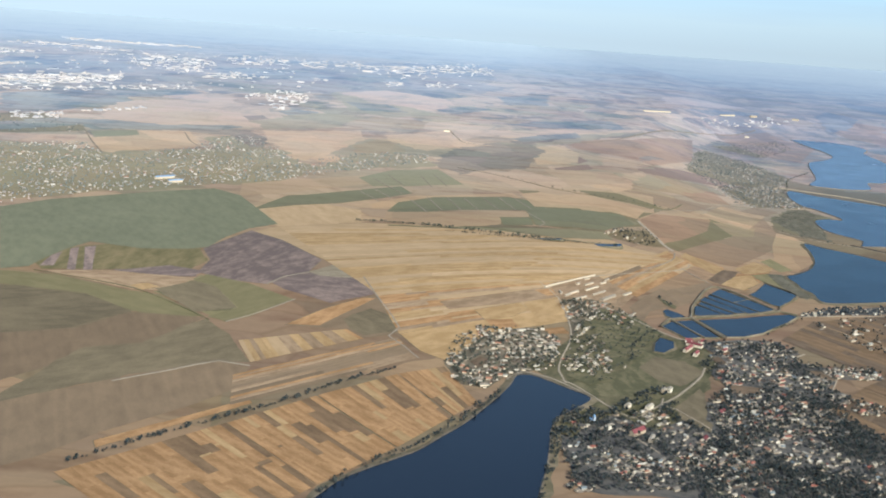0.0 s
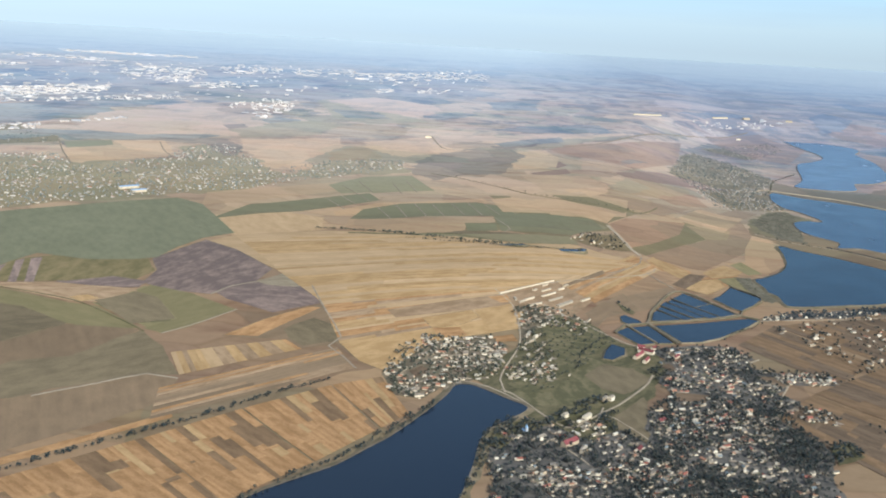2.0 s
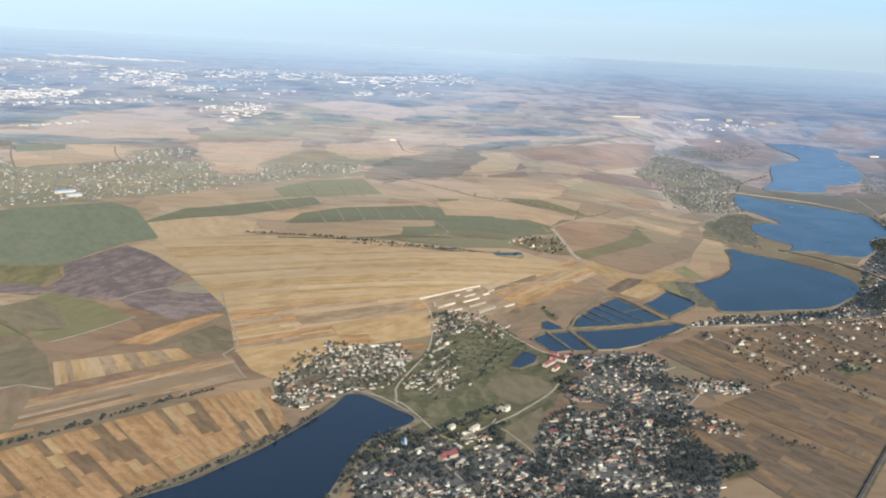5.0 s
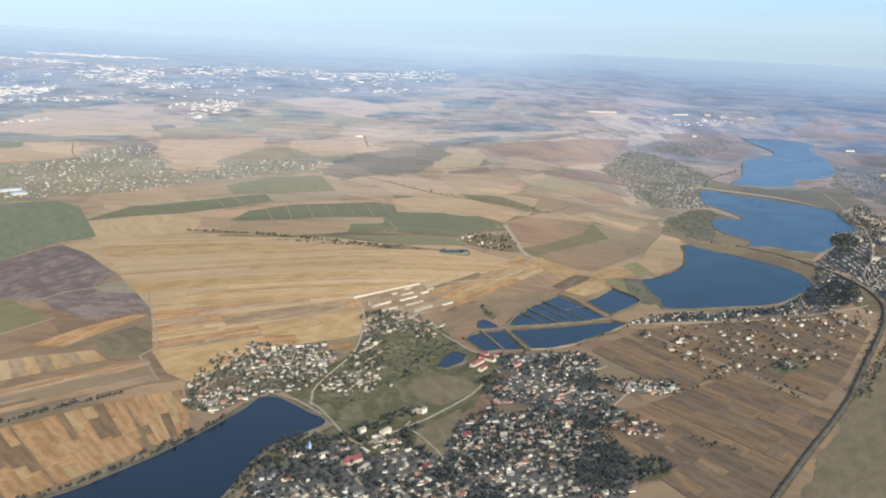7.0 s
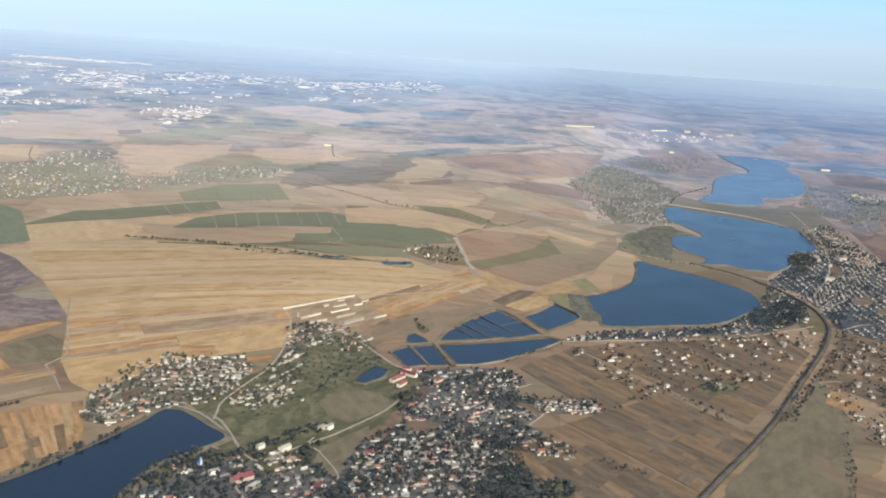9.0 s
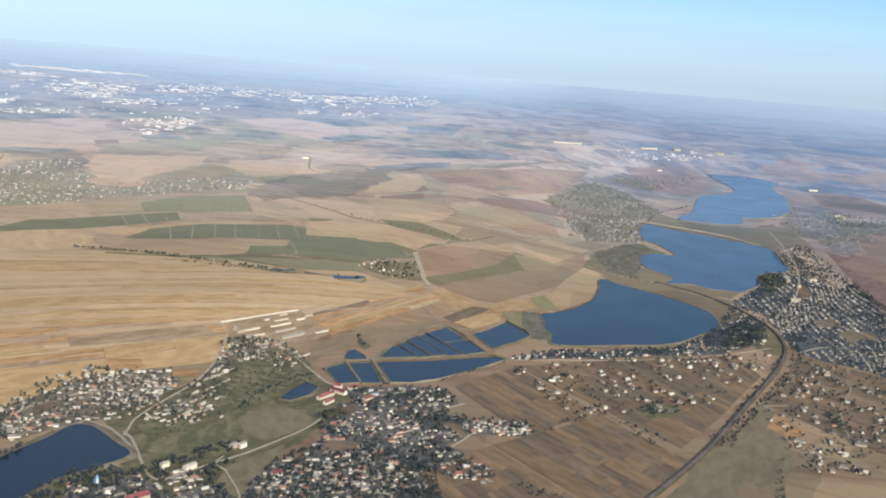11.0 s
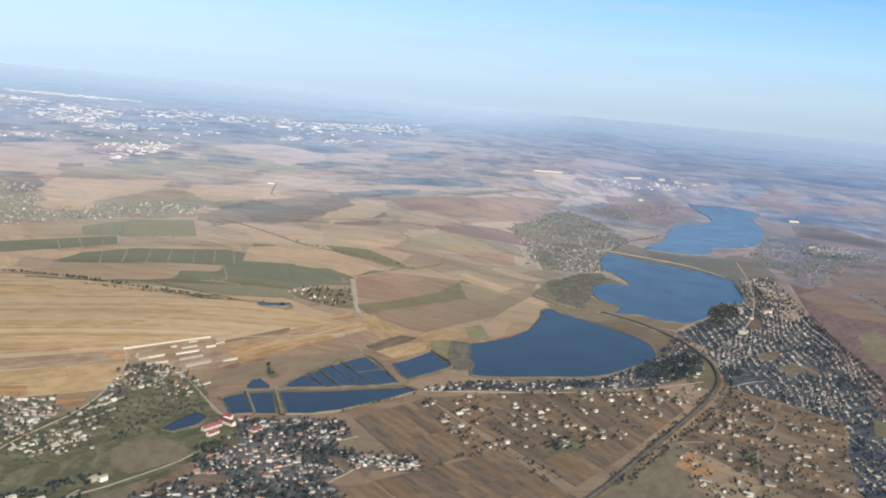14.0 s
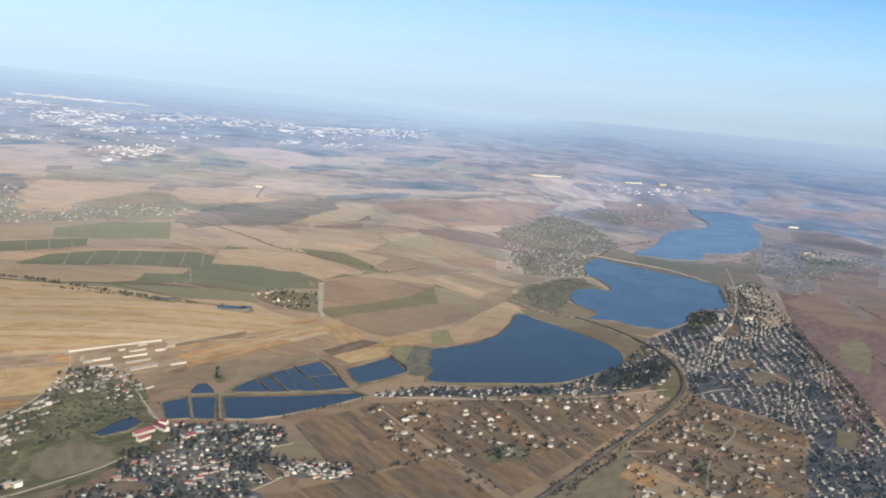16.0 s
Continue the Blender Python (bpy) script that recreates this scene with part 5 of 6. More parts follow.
field("hazybrown", [(85.8, 336.2), (103.4, 360.7), (116.6, 377.6), (125.8, 408.3), (129.7, 402), (141.3, 431.4), (146.2, 434.6), (140.7, 398.7), (130.4, 380), (114.2, 343.5), (103.9, 328.2), (97.1, 329.7)])
field("hazyolive", [(83.4, 342.9), (91.5, 354.4), (106.8, 378.6), (115.2, 405.5), (125.9, 437.1), (131.9, 441.8), (125.9, 410.3), (116.6, 378.3), (103.3, 361.4), (88, 339.4)])
field("hazystraw", [(124.8, 409.3), (132.6, 444.8), (145.1, 447.5), (136.8, 413.6)])
field("hazybrown", [(130.8, 412.9), (139.3, 447.3), (145, 446.1), (136.7, 412.6)])
field("hazystraw", [(114.1, 341.9), (122.9, 347), (129.7, 370.4), (140.7, 398.7), (145.4, 391.6), (142.5, 367.7), (136.7, 345.5), (125.2, 328.4), (121.3, 331.9)])
field("gold", [(85.1, 329.7), (88.2, 336.4), (97.3, 324.3), (97, 315), (92.2, 314.2)])
field("gold", [(102.3, 324.5), (113.2, 339.2), (117.1, 330.3), (113.7, 324), (104, 318.3)])
field("olive", [(115.7, 340.2), (121.1, 346.3), (123.6, 329.2), (117.8, 325.6)])
field("gold", [(91.4, 301.4), (99.3, 313.8), (105.6, 317.5), (104.9, 306.2), (96.9, 296.1)])
field("umber", [(88.1, 305.2), (97.4, 321.4), (102.3, 321.1), (99.3, 313.8), (91.4, 301.4)])
field("olive", [(105.6, 317.5), (112, 321.3), (110.8, 302.9), (107.9, 307.3)])
field("reed", [(112, 321.3), (116.8, 320.4), (117.3, 292.4), (112.9, 290.9)])
field("hazyplough", [(101, 503.2), (111.3, 511.2), (124.9, 508.5), (142.2, 528.6), (160.2, 539.4), (151.6, 522.1), (130.2, 505.9), (111.3, 496.6)])
field("farwood", [(106.2, 542.8), (117.9, 562.7), (131.3, 569.8), (117.5, 542.3)])
field("hazyolive", [(61.6, 420.3), (77.4, 420.2), (93.1, 406.6), (88.3, 396.5), (68.4, 404.7)])
field("hazystraw", [(53, 406.3), (62.5, 411.7), (84.5, 390.4), (77.7, 371.5), (68.3, 376.4), (57.6, 371.9)])
field("hillvine", [(58.3, 367.1), (68.6, 373.8), (77.6, 364.7), (69, 353.7), (61, 348.1)])
field("brown", [(56.2, 264.5), (60.9, 273.9), (70, 287.7), (72, 273.9), (62.4, 266), (57, 252.1)])
field("tan", [(32.8, 268.9), (49.5, 287.3), (59.4, 275.9), (51.5, 259.5), (46.1, 262.9), (37.9, 264.1)])
field("hillrose", [(257.8, 455.2), (280.7, 485.3), (328.2, 523.5), (324.3, 493.8), (281.8, 408.9), (263.6, 415.2)])
field("villagefloor", [(67.2, 236.6), (80.3, 242.4), (89.7, 243.4), (92.7, 233.5), (88.4, 229.3), (77.9, 231.5), (71.1, 227.2)])
field("reedland", [(145.6, 388.9), (166.8, 382.1), (178.3, 356.3), (187, 345.2), (175.3, 327), (171.6, 335.5), (162.5, 361.3), (147.1, 380.2)])
field("hazyrose", [(71, 600.4), (122.6, 627.1), (188.9, 738.8), (154.9, 598.7), (115.7, 524.9), (79.8, 562.7)])
field("hazystraw", [(45.5, 539.8), (62, 561.7), (73.4, 567.8), (78.2, 542.8), (72.7, 505.4), (53.3, 496.4)])
field("farwood", [(109.9, 542.9), (121.8, 564.7), (131.7, 566.8), (110, 532)])
field("hazyplough", [(102.3, 501.3), (121.3, 521.2), (138.7, 531.7), (167.4, 531.8), (155, 519), (123.8, 501.5), (110.4, 495.4)])
field("palestraw", [(73.7, 440.2), (91.5, 453.5), (87.9, 435.9), (77.7, 422)])
field("hazybrown", [(61.6, 464.1), (70.5, 473), (75.3, 461), (65.8, 449)])
field("hazystraw", [(66, 447.6), (75.5, 459.5), (80.4, 437), (70.8, 428.6)])
field("hazyrose", [(359.2, 907.1), (400.3, 963.9), (434.2, 940.2), (495.1, 930.6), (478.6, 889.8), (388.8, 860.9), (362.5, 883.4)])
field("farscrub", [(409.9, 927.8), (444.2, 939.6), (470.1, 927.4), (454.6, 912.5), (414, 909.4)])
field("farscrub", [(345.7, 809.3), (413.3, 877.8), (434.2, 857.6), (414.7, 737.8), (404.9, 740), (387.9, 781), (349.7, 766.9)])
field("hillrose", [(353.5, 753.5), (389.5, 762.8), (394.5, 690), (374.3, 642.2), (361.9, 669.8), (333.8, 682.5)])
field("farwood", [(299.6, 647.9), (329.1, 679.5), (338.8, 660.3), (321.2, 615.4), (294.2, 573.6), (280, 577.1)])
field("hillrose", [(303.2, 547.9), (356.8, 600.8), (301.4, 469.8), (280.2, 457.8), (289, 501.4)])
field("hazyrose", [(231.9, 842.2), (291.4, 887.2), (298.9, 788), (248.9, 679.8), (232.7, 691.6), (227.3, 779.4)])
field("farscrub", [(371.6, 994.3), (423.5, 1098.4), (413.3, 989.4), (378, 921.5), (354.3, 907.3)])
field("farscrub", [(222, 922.4), (263.4, 960.6), (312.3, 994.7), (306.7, 966.5), (247.7, 923.9)])
field("farscrub", [(538.3, 1365.2), (561.7, 1228), (625.1, 1240), (558, 1081.3), (496.3, 1084.8), (492.1, 1199.3)])
field("palepink", [(232.6, 1058.4), (268.9, 1069.6), (326, 1060.8), (265.8, 975.9), (215.9, 958.2)])
field("farscrub", [(44.9, 664.2), (70.9, 703.4), (104.7, 719), (101.7, 672.4), (73.5, 661.7)])
field("farscrub", [(100.6, 731.2), (128.3, 740.7), (131, 690.5), (105.4, 662.1)])
field("fargreen", [(31, 568.6), (60.3, 578.4), (95.6, 634.9), (145.9, 691.1), (96.3, 611.9), (61.7, 564), (38.8, 556.6)])
field("palepink", [(42.8, 621.8), (73.7, 658.4), (123.5, 684.1), (76.2, 619.1), (49, 596.9)])
field("palestraw", [(143.8, 837.6), (195.6, 856.8), (258.4, 926.6), (193.3, 832.5), (146.8, 801.6)])
field("farscrub", [(-5.3, 729.6), (23.8, 781.6), (41.7, 770.8), (16.2, 715.9)])
field("fargreen", [(-64.7, 764.1), (-18.8, 738.8), (4.3, 695), (-32, 658), (-62.6, 694)])
field("palepink", [(-67, 809.9), (-31.6, 857.5), (5.4, 792.8), (-0.7, 725.2), (-29.4, 752.2)])
field("farscrub", [(-103.8, 651.7), (-92.1, 669.6), (-77.7, 663.5), (-75.8, 640.3), (-90.6, 628.4)])
field("fargreen", [(-109.1, 586.3), (-78.7, 649.6), (-66.1, 630.7), (-60.7, 586.3), (-93.7, 555)])
field("palestraw", [(-81.6, 554.1), (-43.8, 576.5), (-39.5, 551.1), (-61.3, 521.9)])
field("hazypasture", [(-41.3, 511.1), (-31.7, 544.1), (-21.3, 527), (-13.4, 502.8), (-37.8, 480.4)])
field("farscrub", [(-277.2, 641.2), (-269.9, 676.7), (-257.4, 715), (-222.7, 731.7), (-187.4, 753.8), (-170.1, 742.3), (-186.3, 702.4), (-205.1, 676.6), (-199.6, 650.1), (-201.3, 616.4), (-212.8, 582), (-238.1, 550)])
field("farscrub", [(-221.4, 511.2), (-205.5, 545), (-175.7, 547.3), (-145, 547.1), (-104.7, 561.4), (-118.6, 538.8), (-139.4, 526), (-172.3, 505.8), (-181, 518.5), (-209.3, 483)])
field("hazystraw", [(-164, 477.4), (-147.5, 493.9), (-150, 511.8), (-128.1, 522.5), (-115.3, 489.4), (-111.6, 466.1), (-145.2, 437)])
field("hillvine", [(-171.4, 498.9), (-153.2, 515), (-146.4, 496.9), (-162.2, 478.5)])
field("fargreen", [(-96.1, 627.6), (-72, 663.1), (-48, 643.1), (-61.5, 585.6), (-88.3, 577.6)])
field("farscrub", [(-69.4, 751.8), (-35.6, 750), (-21.2, 699.7), (-52.1, 693.5)])
field("palepink", [(-80.8, 822.7), (-47.6, 884.4), (6.7, 835.4), (10.8, 767), (-36.1, 759.1)])
field("hazystraw", [(52.4, 545.6), (71.2, 575), (72.5, 533.4), (68.5, 500.5), (50.3, 488.2)])
field("hazyplough", [(57.8, 480.6), (77.1, 500.7), (77.8, 486), (59, 467.1)])
field("palestraw", [(-91.4, 539.4), (-65, 547.2), (-44.4, 524.2), (-63.6, 491.4), (-84.9, 501.8)])
field("hazystraw", [(-70.4, 463.8), (-52.7, 480.6), (-58, 449.6), (-63.5, 452.4)])
field("palepink", [(13.1, 616.8), (68, 644), (93.6, 672.8), (43.8, 605.5), (9.3, 566.5)])
field("farscrub", [(42.7, 588.1), (65.5, 618.2), (89.9, 644.6), (90.4, 620.9), (51.8, 577.3)])
field("farwood", [(1.8, 478.4), (18.1, 534.6), (55.2, 579.2), (58.2, 541.7), (47.7, 490.7), (24.2, 461.8), (3.3, 452.2)])
field("palepink", [(21.4, 457.1), (47.3, 455.2), (57.1, 428.4), (32.5, 425.6), (15.9, 441.4)])
field("hazytan", [(51.7, 474.2), (85.2, 480.4), (91.1, 452.8), (59.7, 429.5)])
field("marsh", [(143.2, 408.3), (149.7, 433.5), (157.4, 447.6), (168, 462.7), (175.8, 468.3), (177.1, 458.1), (181.1, 452.4), (183.8, 446.2), (170.2, 436.8), (166.6, 427.9), (164.4, 409.1), (158.2, 386.2), (149.9, 396.9)])
field("reedland", [(163.8, 410.9), (167.3, 404.2), (173, 393), (168.4, 380.7), (162.8, 382.7), (158.2, 386.2)])
field("reedland", [(168.4, 380.7), (178, 382.2), (185.2, 376.6), (192.9, 374.8), (186.9, 364.1), (179.8, 366), (173.3, 373.2)])
field("pasture", [(-66, 237.9), (-58.4, 246.3), (-52.5, 242.5), (-48.2, 235.6), (-44.1, 228.6), (-53, 224.2), (-59.4, 230.8)])
field("olive", [(-58.4, 246.3), (-56.8, 251.9), (-44.9, 246.9), (-31.7, 236.8), (-44.8, 219.4), (-49.6, 221.4), (-43.8, 228.7), (-48.1, 236), (-52.6, 242.9)])
field("tan", [(-93.8, 247.4), (-79.4, 247.3), (-59.6, 248.3), (-58.4, 246.3), (-73.4, 241.6), (-91.3, 244.6)])
field("plough", [(-80.3, 250), (-67.8, 257.4), (-57.9, 254.6), (-59.8, 249.2), (-69.9, 248.9)])
field("pasture", [(49.3, 214.7), (54.6, 224.2), (60.8, 221.5), (63.8, 214.4), (60.2, 209.1), (56.3, 203.9), (51.9, 207)])
field("brown", [(104.2, 215.6), (108.7, 221.2), (111.9, 218.3), (107.4, 212)])
field("tan", [(33.8, 269.7), (50.4, 288.5), (58.8, 277.7), (53.9, 270.5), (51.7, 262.2), (48.1, 263.5), (42.4, 264.4), (36.7, 266.2)])
field("hazytan", [(246.6, 482.3), (251.3, 479.3), (251.6, 454.2), (243.7, 407.8), (235.7, 396.8), (235.9, 424.3), (240.3, 453.4)])
field("hazybrown", [(244.7, 492.5), (243.5, 464.9), (235.1, 415.7), (230.2, 413.5), (234.4, 448.1), (240.2, 483.1)])
field("hazybrown", [(256, 491.4), (262.7, 487.9), (255.9, 446.9), (245.8, 405.9), (247.2, 421.2), (252.8, 459.6)])
field("hazyolive", [(184.9, 330.2), (188.2, 323.8), (184.5, 300.8), (181.1, 294.5), (176.8, 294.1), (180.4, 316.2)])
field("farwood", [(299, 633.7), (321.4, 667.8), (319.8, 620.3), (299, 554), (278.9, 523), (272.7, 539)])
field("farwood", [(275.4, 511.9), (294.2, 531.4), (287.2, 503.5), (270.1, 475.7), (266.2, 483)])
field("pasture", [(255.1, 383.3), (266.2, 393.7), (263.4, 374.6), (249.7, 341.1), (245.1, 342.7), (246.1, 356.7)])
field("farwood", [(286.4, 476.1), (294.7, 475.2), (288.3, 437.6), (282.9, 425), (284.2, 451.1)])
field("hazyplough", [(114.2, 519.1), (131.2, 537.1), (151.9, 544.8), (158.6, 535.5), (148.1, 526.8), (128.1, 512.1), (114.4, 504.9)])
field("hazybrown", [(124.6, 413.6), (134.4, 438.7), (152.3, 464.6), (160, 455.1), (145.7, 434.5), (133.5, 408.2)])
field("hazypasture", [(114.4, 400.4), (125, 408.2), (133.4, 404), (126.8, 383.9), (116.9, 380)])
field("wintercrop", [(-135.7, 311.7), (-125.9, 328.2), (-110.1, 342.8), (-94.3, 357), (-80.4, 367.4), (-69, 357.6), (-57.7, 333.9), (-48.3, 313.7), (-55.9, 304.4), (-60, 290.7), (-62.3, 277.4), (-67.5, 274.1), (-79.4, 271.5), (-94.6, 275), (-97.9, 266.7), (-100.3, 257), (-101.4, 248.6), (-107.3, 245.7)])
field("hazystraw", [(35.6, 401.8), (44.9, 408.5), (73, 389.1), (70.4, 379.4), (39.2, 375)])
field("hillorchard", [(34.9, 370.5), (53.1, 375.5), (72.5, 373.2), (75.1, 361.1), (61.4, 345.3), (36.9, 343.1)])
field("hillorchard", [(24.6, 350.1), (35.7, 352.9), (35.9, 342.9), (25.3, 340.1)])
field("hillvine", [(1.2, 325.3), (35.6, 339.1), (61.2, 343.6), (63.3, 336.4), (41.2, 324.4), (19, 324.1)])
parcels("lowstubble", 9, 2, [(50.8, 287.6), (81.1, 334), (87.7, 320.7), (60.2, 275.2)])
parcels("hillmixed", 8, 1, [(111.3, 408.3), (131, 448.6), (148.8, 439.3), (129.3, 399.4)])
parcels("stubble", 16, 2, [(-47, 309.3), (21.9, 328.9), (81.2, 323.5), (-29.1, 274.9)])
parcels("stubble", 14, 2, [(-28.7, 272.5), (81, 322.7), (35.1, 273.3), (-11.9, 245.4)])
parcels("lowstubble", 14, 3, [(-11.9, 244.6), (34.5, 273.4), (37.4, 256.8), (-5.3, 222.2)])
parcels("straw", 14, 1, [(-39.9, 208.7), (-17.4, 221.3), (-13.2, 217), (-35.2, 197.7)])
parcels("band", 12, 2, [(-37.3, 190.7), (-5.7, 220), (-0.6, 209.6), (-34.9, 176)])
parcels("strip", 17, 4, [(-55.7, 144.7), (-33.9, 168), (-15, 145.9), (-31.7, 122.2)])
parcels("strip", 13, 4, [(-33.7, 168.1), (-19.7, 183.8), (-3.3, 162.3), (-14.9, 146.3)])
parcels("strip", 11, 4, [(-19.4, 184.1), (-4.7, 199), (6.6, 178.3), (-3, 162.6)])
parcels("strip", 7, 3, [(-4.4, 199.4), (5.2, 205.8), (11.8, 186.9), (7, 178.9)])
parcels("eaststrip", 8, 5, [(84.9, 194.7), (98.2, 210.4), (118.1, 180.3), (101.8, 154.6)])
parcels("eaststrip", 11, 5, [(98.6, 211.1), (122.7, 232.5), (136.2, 210.9), (118.5, 180.8)])
parcels("eaststrip", 10, 3, [(91.4, 244.7), (106.4, 263.9), (121.8, 234.9), (105.7, 217.3)])
parcels("eaststrip", 9, 4, [(106.6, 264.4), (132.5, 276.9), (149.2, 237.4), (136.3, 217.1)])
parcels("mixed", 16, 2, [(132.8, 277), (166.9, 290.3), (169.1, 272.7), (149.5, 238.1)])
parcels("mixed", 12, 4, [(162.3, 248.3), (186.7, 295.4), (208.5, 275.1), (187.8, 210)])
road("road", 0.34, [(30.4, 203.3), (32.5, 201), (34.4, 197.4), (37, 191.8), (39.6, 186.4), (41.5, 184.2), (43, 183.6), (46.1, 188.2), (49.6, 192.4), (53.9, 197.6), (58.2, 204.3), (62.7, 212.1), (64.9, 217.9)])
road("road", 0.26, [(49.6, 192.1), (52, 189.9), (53.6, 186.7), (55.5, 182.9), (56.6, 179.9), (56.5, 175.4)])
road("road", 0.26, [(31.9, 272.9), (36.2, 263.2), (37.1, 248.5), (36.1, 233.6), (32, 217.8), (30.4, 209.1), (31.1, 201.4)])
road("road", 0.45, [(44.8, 267.4), (53.6, 256.8), (63.3, 240.5), (67.3, 237.3)])
road("road", 0.8, [(77.6, 368.4), (79.9, 353.9), (81.9, 340.8), (83.8, 334.7)])
road("dirt_track", 0.3, [(-16.6, 258.9), (-12.5, 246), (-7.5, 232.5), (-5.5, 226.2), (-7.7, 220.4), (-3.7, 215), (-0.4, 209.3)])
road("dirt_track", 0.3, [(-44.9, 219), (-40.2, 224.3), (-31.8, 237.2)])
road("dirt_track", 0.4, [(-59.2, 183.1), (-56.2, 185.6), (-49.7, 190.6), (-41.5, 197.1), (-34.9, 196)])
road("dirt_track", 0.35, [(-40.4, 247.4), (-37.2, 254.3), (-31.2, 259.7)])
road("road", 0.35, [(83.9, 225.8), (88.6, 229), (93.4, 233.6)])
road("road", 0.24, [(104.3, 268.9), (118.7, 272.8), (130.9, 275.5), (151.9, 283.4), (165.6, 290.8), (180.4, 301)])
road("road", 0.3, [(86, 320.6), (80.3, 311.3), (50.7, 287.9), (32.6, 268.8)])
road("dam", 0.8, [(181.6, 526.6), (186.3, 536.7), (203.8, 526), (222.7, 510.5), (235, 484.5)])
road("road", 0.55, [(143, 404), (153.3, 387.8), (168.1, 377.9), (177.6, 363.4), (183.2, 353.4)])
road("dike", 0.56, [(61.4, 249.2), (65, 256.3), (71.5, 259.3), (79.1, 262.3), (96.2, 269.9), (100.1, 272.6), (104.3, 269.4)])
road("dike", 0.5, [(71.5, 259.3), (73, 263.4), (76.6, 275.1), (88.9, 296.7), (100.1, 272.6)])
road("dike", 0.38, [(65.6, 256.5), (70.8, 241.3)])
road("dike", 0.56, [(71.8, 259.4), (76.4, 242.3)])
road("dike", 0.12, [(77, 274.7), (82.4, 265.2)])
road("dike", 0.12, [(79.1, 279), (86.1, 266.9)])
road("dike", 0.12, [(81.8, 283.6), (89.7, 268.1)])
road("dike", 0.12, [(83.8, 287.6), (93.7, 270.4)])
road("dike", 0.31, [(100.1, 272.6), (102, 277.6), (112.3, 293.1), (106.7, 307.7)])
road("dike", 0.12, [(88.7, 278.9), (95.5, 284.9)])
road("road", 0.3, [(168.4, 250.1), (162, 248.3)])
road("dirt_track", 0.3, [(87.8, 298.1), (95.6, 284.4), (100.1, 272.6)])
road("verge", 1.7, [(108.5, 166.1), (116.4, 178.6), (124.2, 190.8), (133.4, 204.8), (142, 218.6), (148.3, 230), (155.4, 243), (163.5, 257.7), (172.8, 274.7), (179.4, 288.1), (184.8, 302.5), (187.5, 317.3), (187.5, 329.5), (185.4, 345.5), (181.9, 355.8), (175.6, 369.1), (164.7, 382.7)])
road("railway", 0.5, [(108.5, 166.1), (116.4, 178.6), (124.2, 190.8), (133.4, 204.8), (142, 218.6), (148.3, 230), (155.4, 243), (163.5, 257.7), (172.8, 274.7), (179.4, 288.1), (184.8, 302.5), (187.5, 317.3), (187.5, 329.5), (185.4, 345.5), (181.9, 355.8), (175.6, 369.1), (164.7, 382.7)])
road("road", 0.45, [(189.2, 317.9), (196.1, 342.7), (210.6, 370.7), (227.2, 413.7), (244.2, 480.1), (255.2, 539.3)])
road("road", 0.25, [(72.1, 232.5), (77, 235.6), (80.8, 238.6)])
road("road", 0.25, [(78.6, 215.1), (82.4, 220.8), (83.9, 225.8)])
road("road", 0.25, [(89, 219.9), (92.8, 213.9), (94.5, 215.7), (90.5, 208.1)])
road("road", 0.25, [(41.6, 188.3), (46.5, 184.9), (50.5, 195.7)])
road("road", 0.3, [(35.5, 174.1), (38.4, 177.8), (41.5, 180.6)])
road("road", 0.25, [(38.4, 177.8), (42.1, 170.9), (44.3, 166.3)])
road("road", 0.3, [(9.5, 210.4), (16.3, 220.2), (25.6, 223.5), (30, 215.5)])
road("road", 0.3, [(13, 204.5), (18.1, 209.2), (24.3, 208.6)])
road("road", 0.35, [(186.5, 297.9), (200.1, 307.7), (211.7, 296.2), (211.5, 278.1)])
road("road", 0.3, [(189.2, 317.9), (206.6, 339.9), (215.8, 330.5), (220.6, 314.7)])
road("dirt_track", 0.3, [(162, 248.3), (168.6, 238.5)])
road("dirt_track", 0.3, [(185.1, 291.4), (190.9, 271.8), (180.4, 250), (173.9, 226.7)])
road("dirt_track", 0.3, [(-7.6, 370.9), (-1.3, 350)])
road("dirt_track", 0.3, [(-1.6, 379.1), (4.2, 354.7)])
road("dirt_track", 0.3, [(5.9, 381.1), (10.9, 358.7)])
road("dirt_track", 0.3, [(12.6, 382.7), (17.4, 360.1)])
road("dirt_track", 0.3, [(20, 385.7), (24.8, 364.1)])
road("dirt_track", 0.3, [(26.5, 388.4), (31.4, 365.6)])
road("dirt_track", 0.3, [(32.4, 390.7), (37.6, 368.8)])
road("dirt_track", 0.3, [(-27.9, 383.1), (-18.9, 363.4)])
road("dirt_track", 0.3, [(-22.4, 389), (-15.1, 372.4)])
road("dirt_track", 0.3, [(-25, 415.3), (-11.2, 381.9)])
road("dirt_track", 0.3, [(-19.2, 427), (-11.7, 402.4)])
road("dirt_track", 0.3, [(-5.2, 428.6), (0.1, 403)])
road("dirt_track", 0.3, [(0.5, 435.5), (6.2, 406.7)])
road("dirt_track", 0.35, [(35.7, 361.7), (40.3, 345.8), (37.9, 342.1)])
road("dirt_track", 0.4, [(-176.5, 505.7), (-159, 465), (-142.5, 431.1)])
road("dirt_track", 0.4, [(-129, 516.9), (-118.8, 487.4), (-110.4, 470.7)])
road("dirt_track", 0.5, [(8.5, 608), (15.2, 557.1), (21.8, 551.4)])
road("dirt_track", 1.0, [(67.7, 579.2), (113.7, 626), (190.2, 776.5), (282.7, 892.9)])
road("dirt_track", 0.6, [(73.1, 553.6), (102.1, 521.5), (144.9, 532.6), (157, 532.3)])
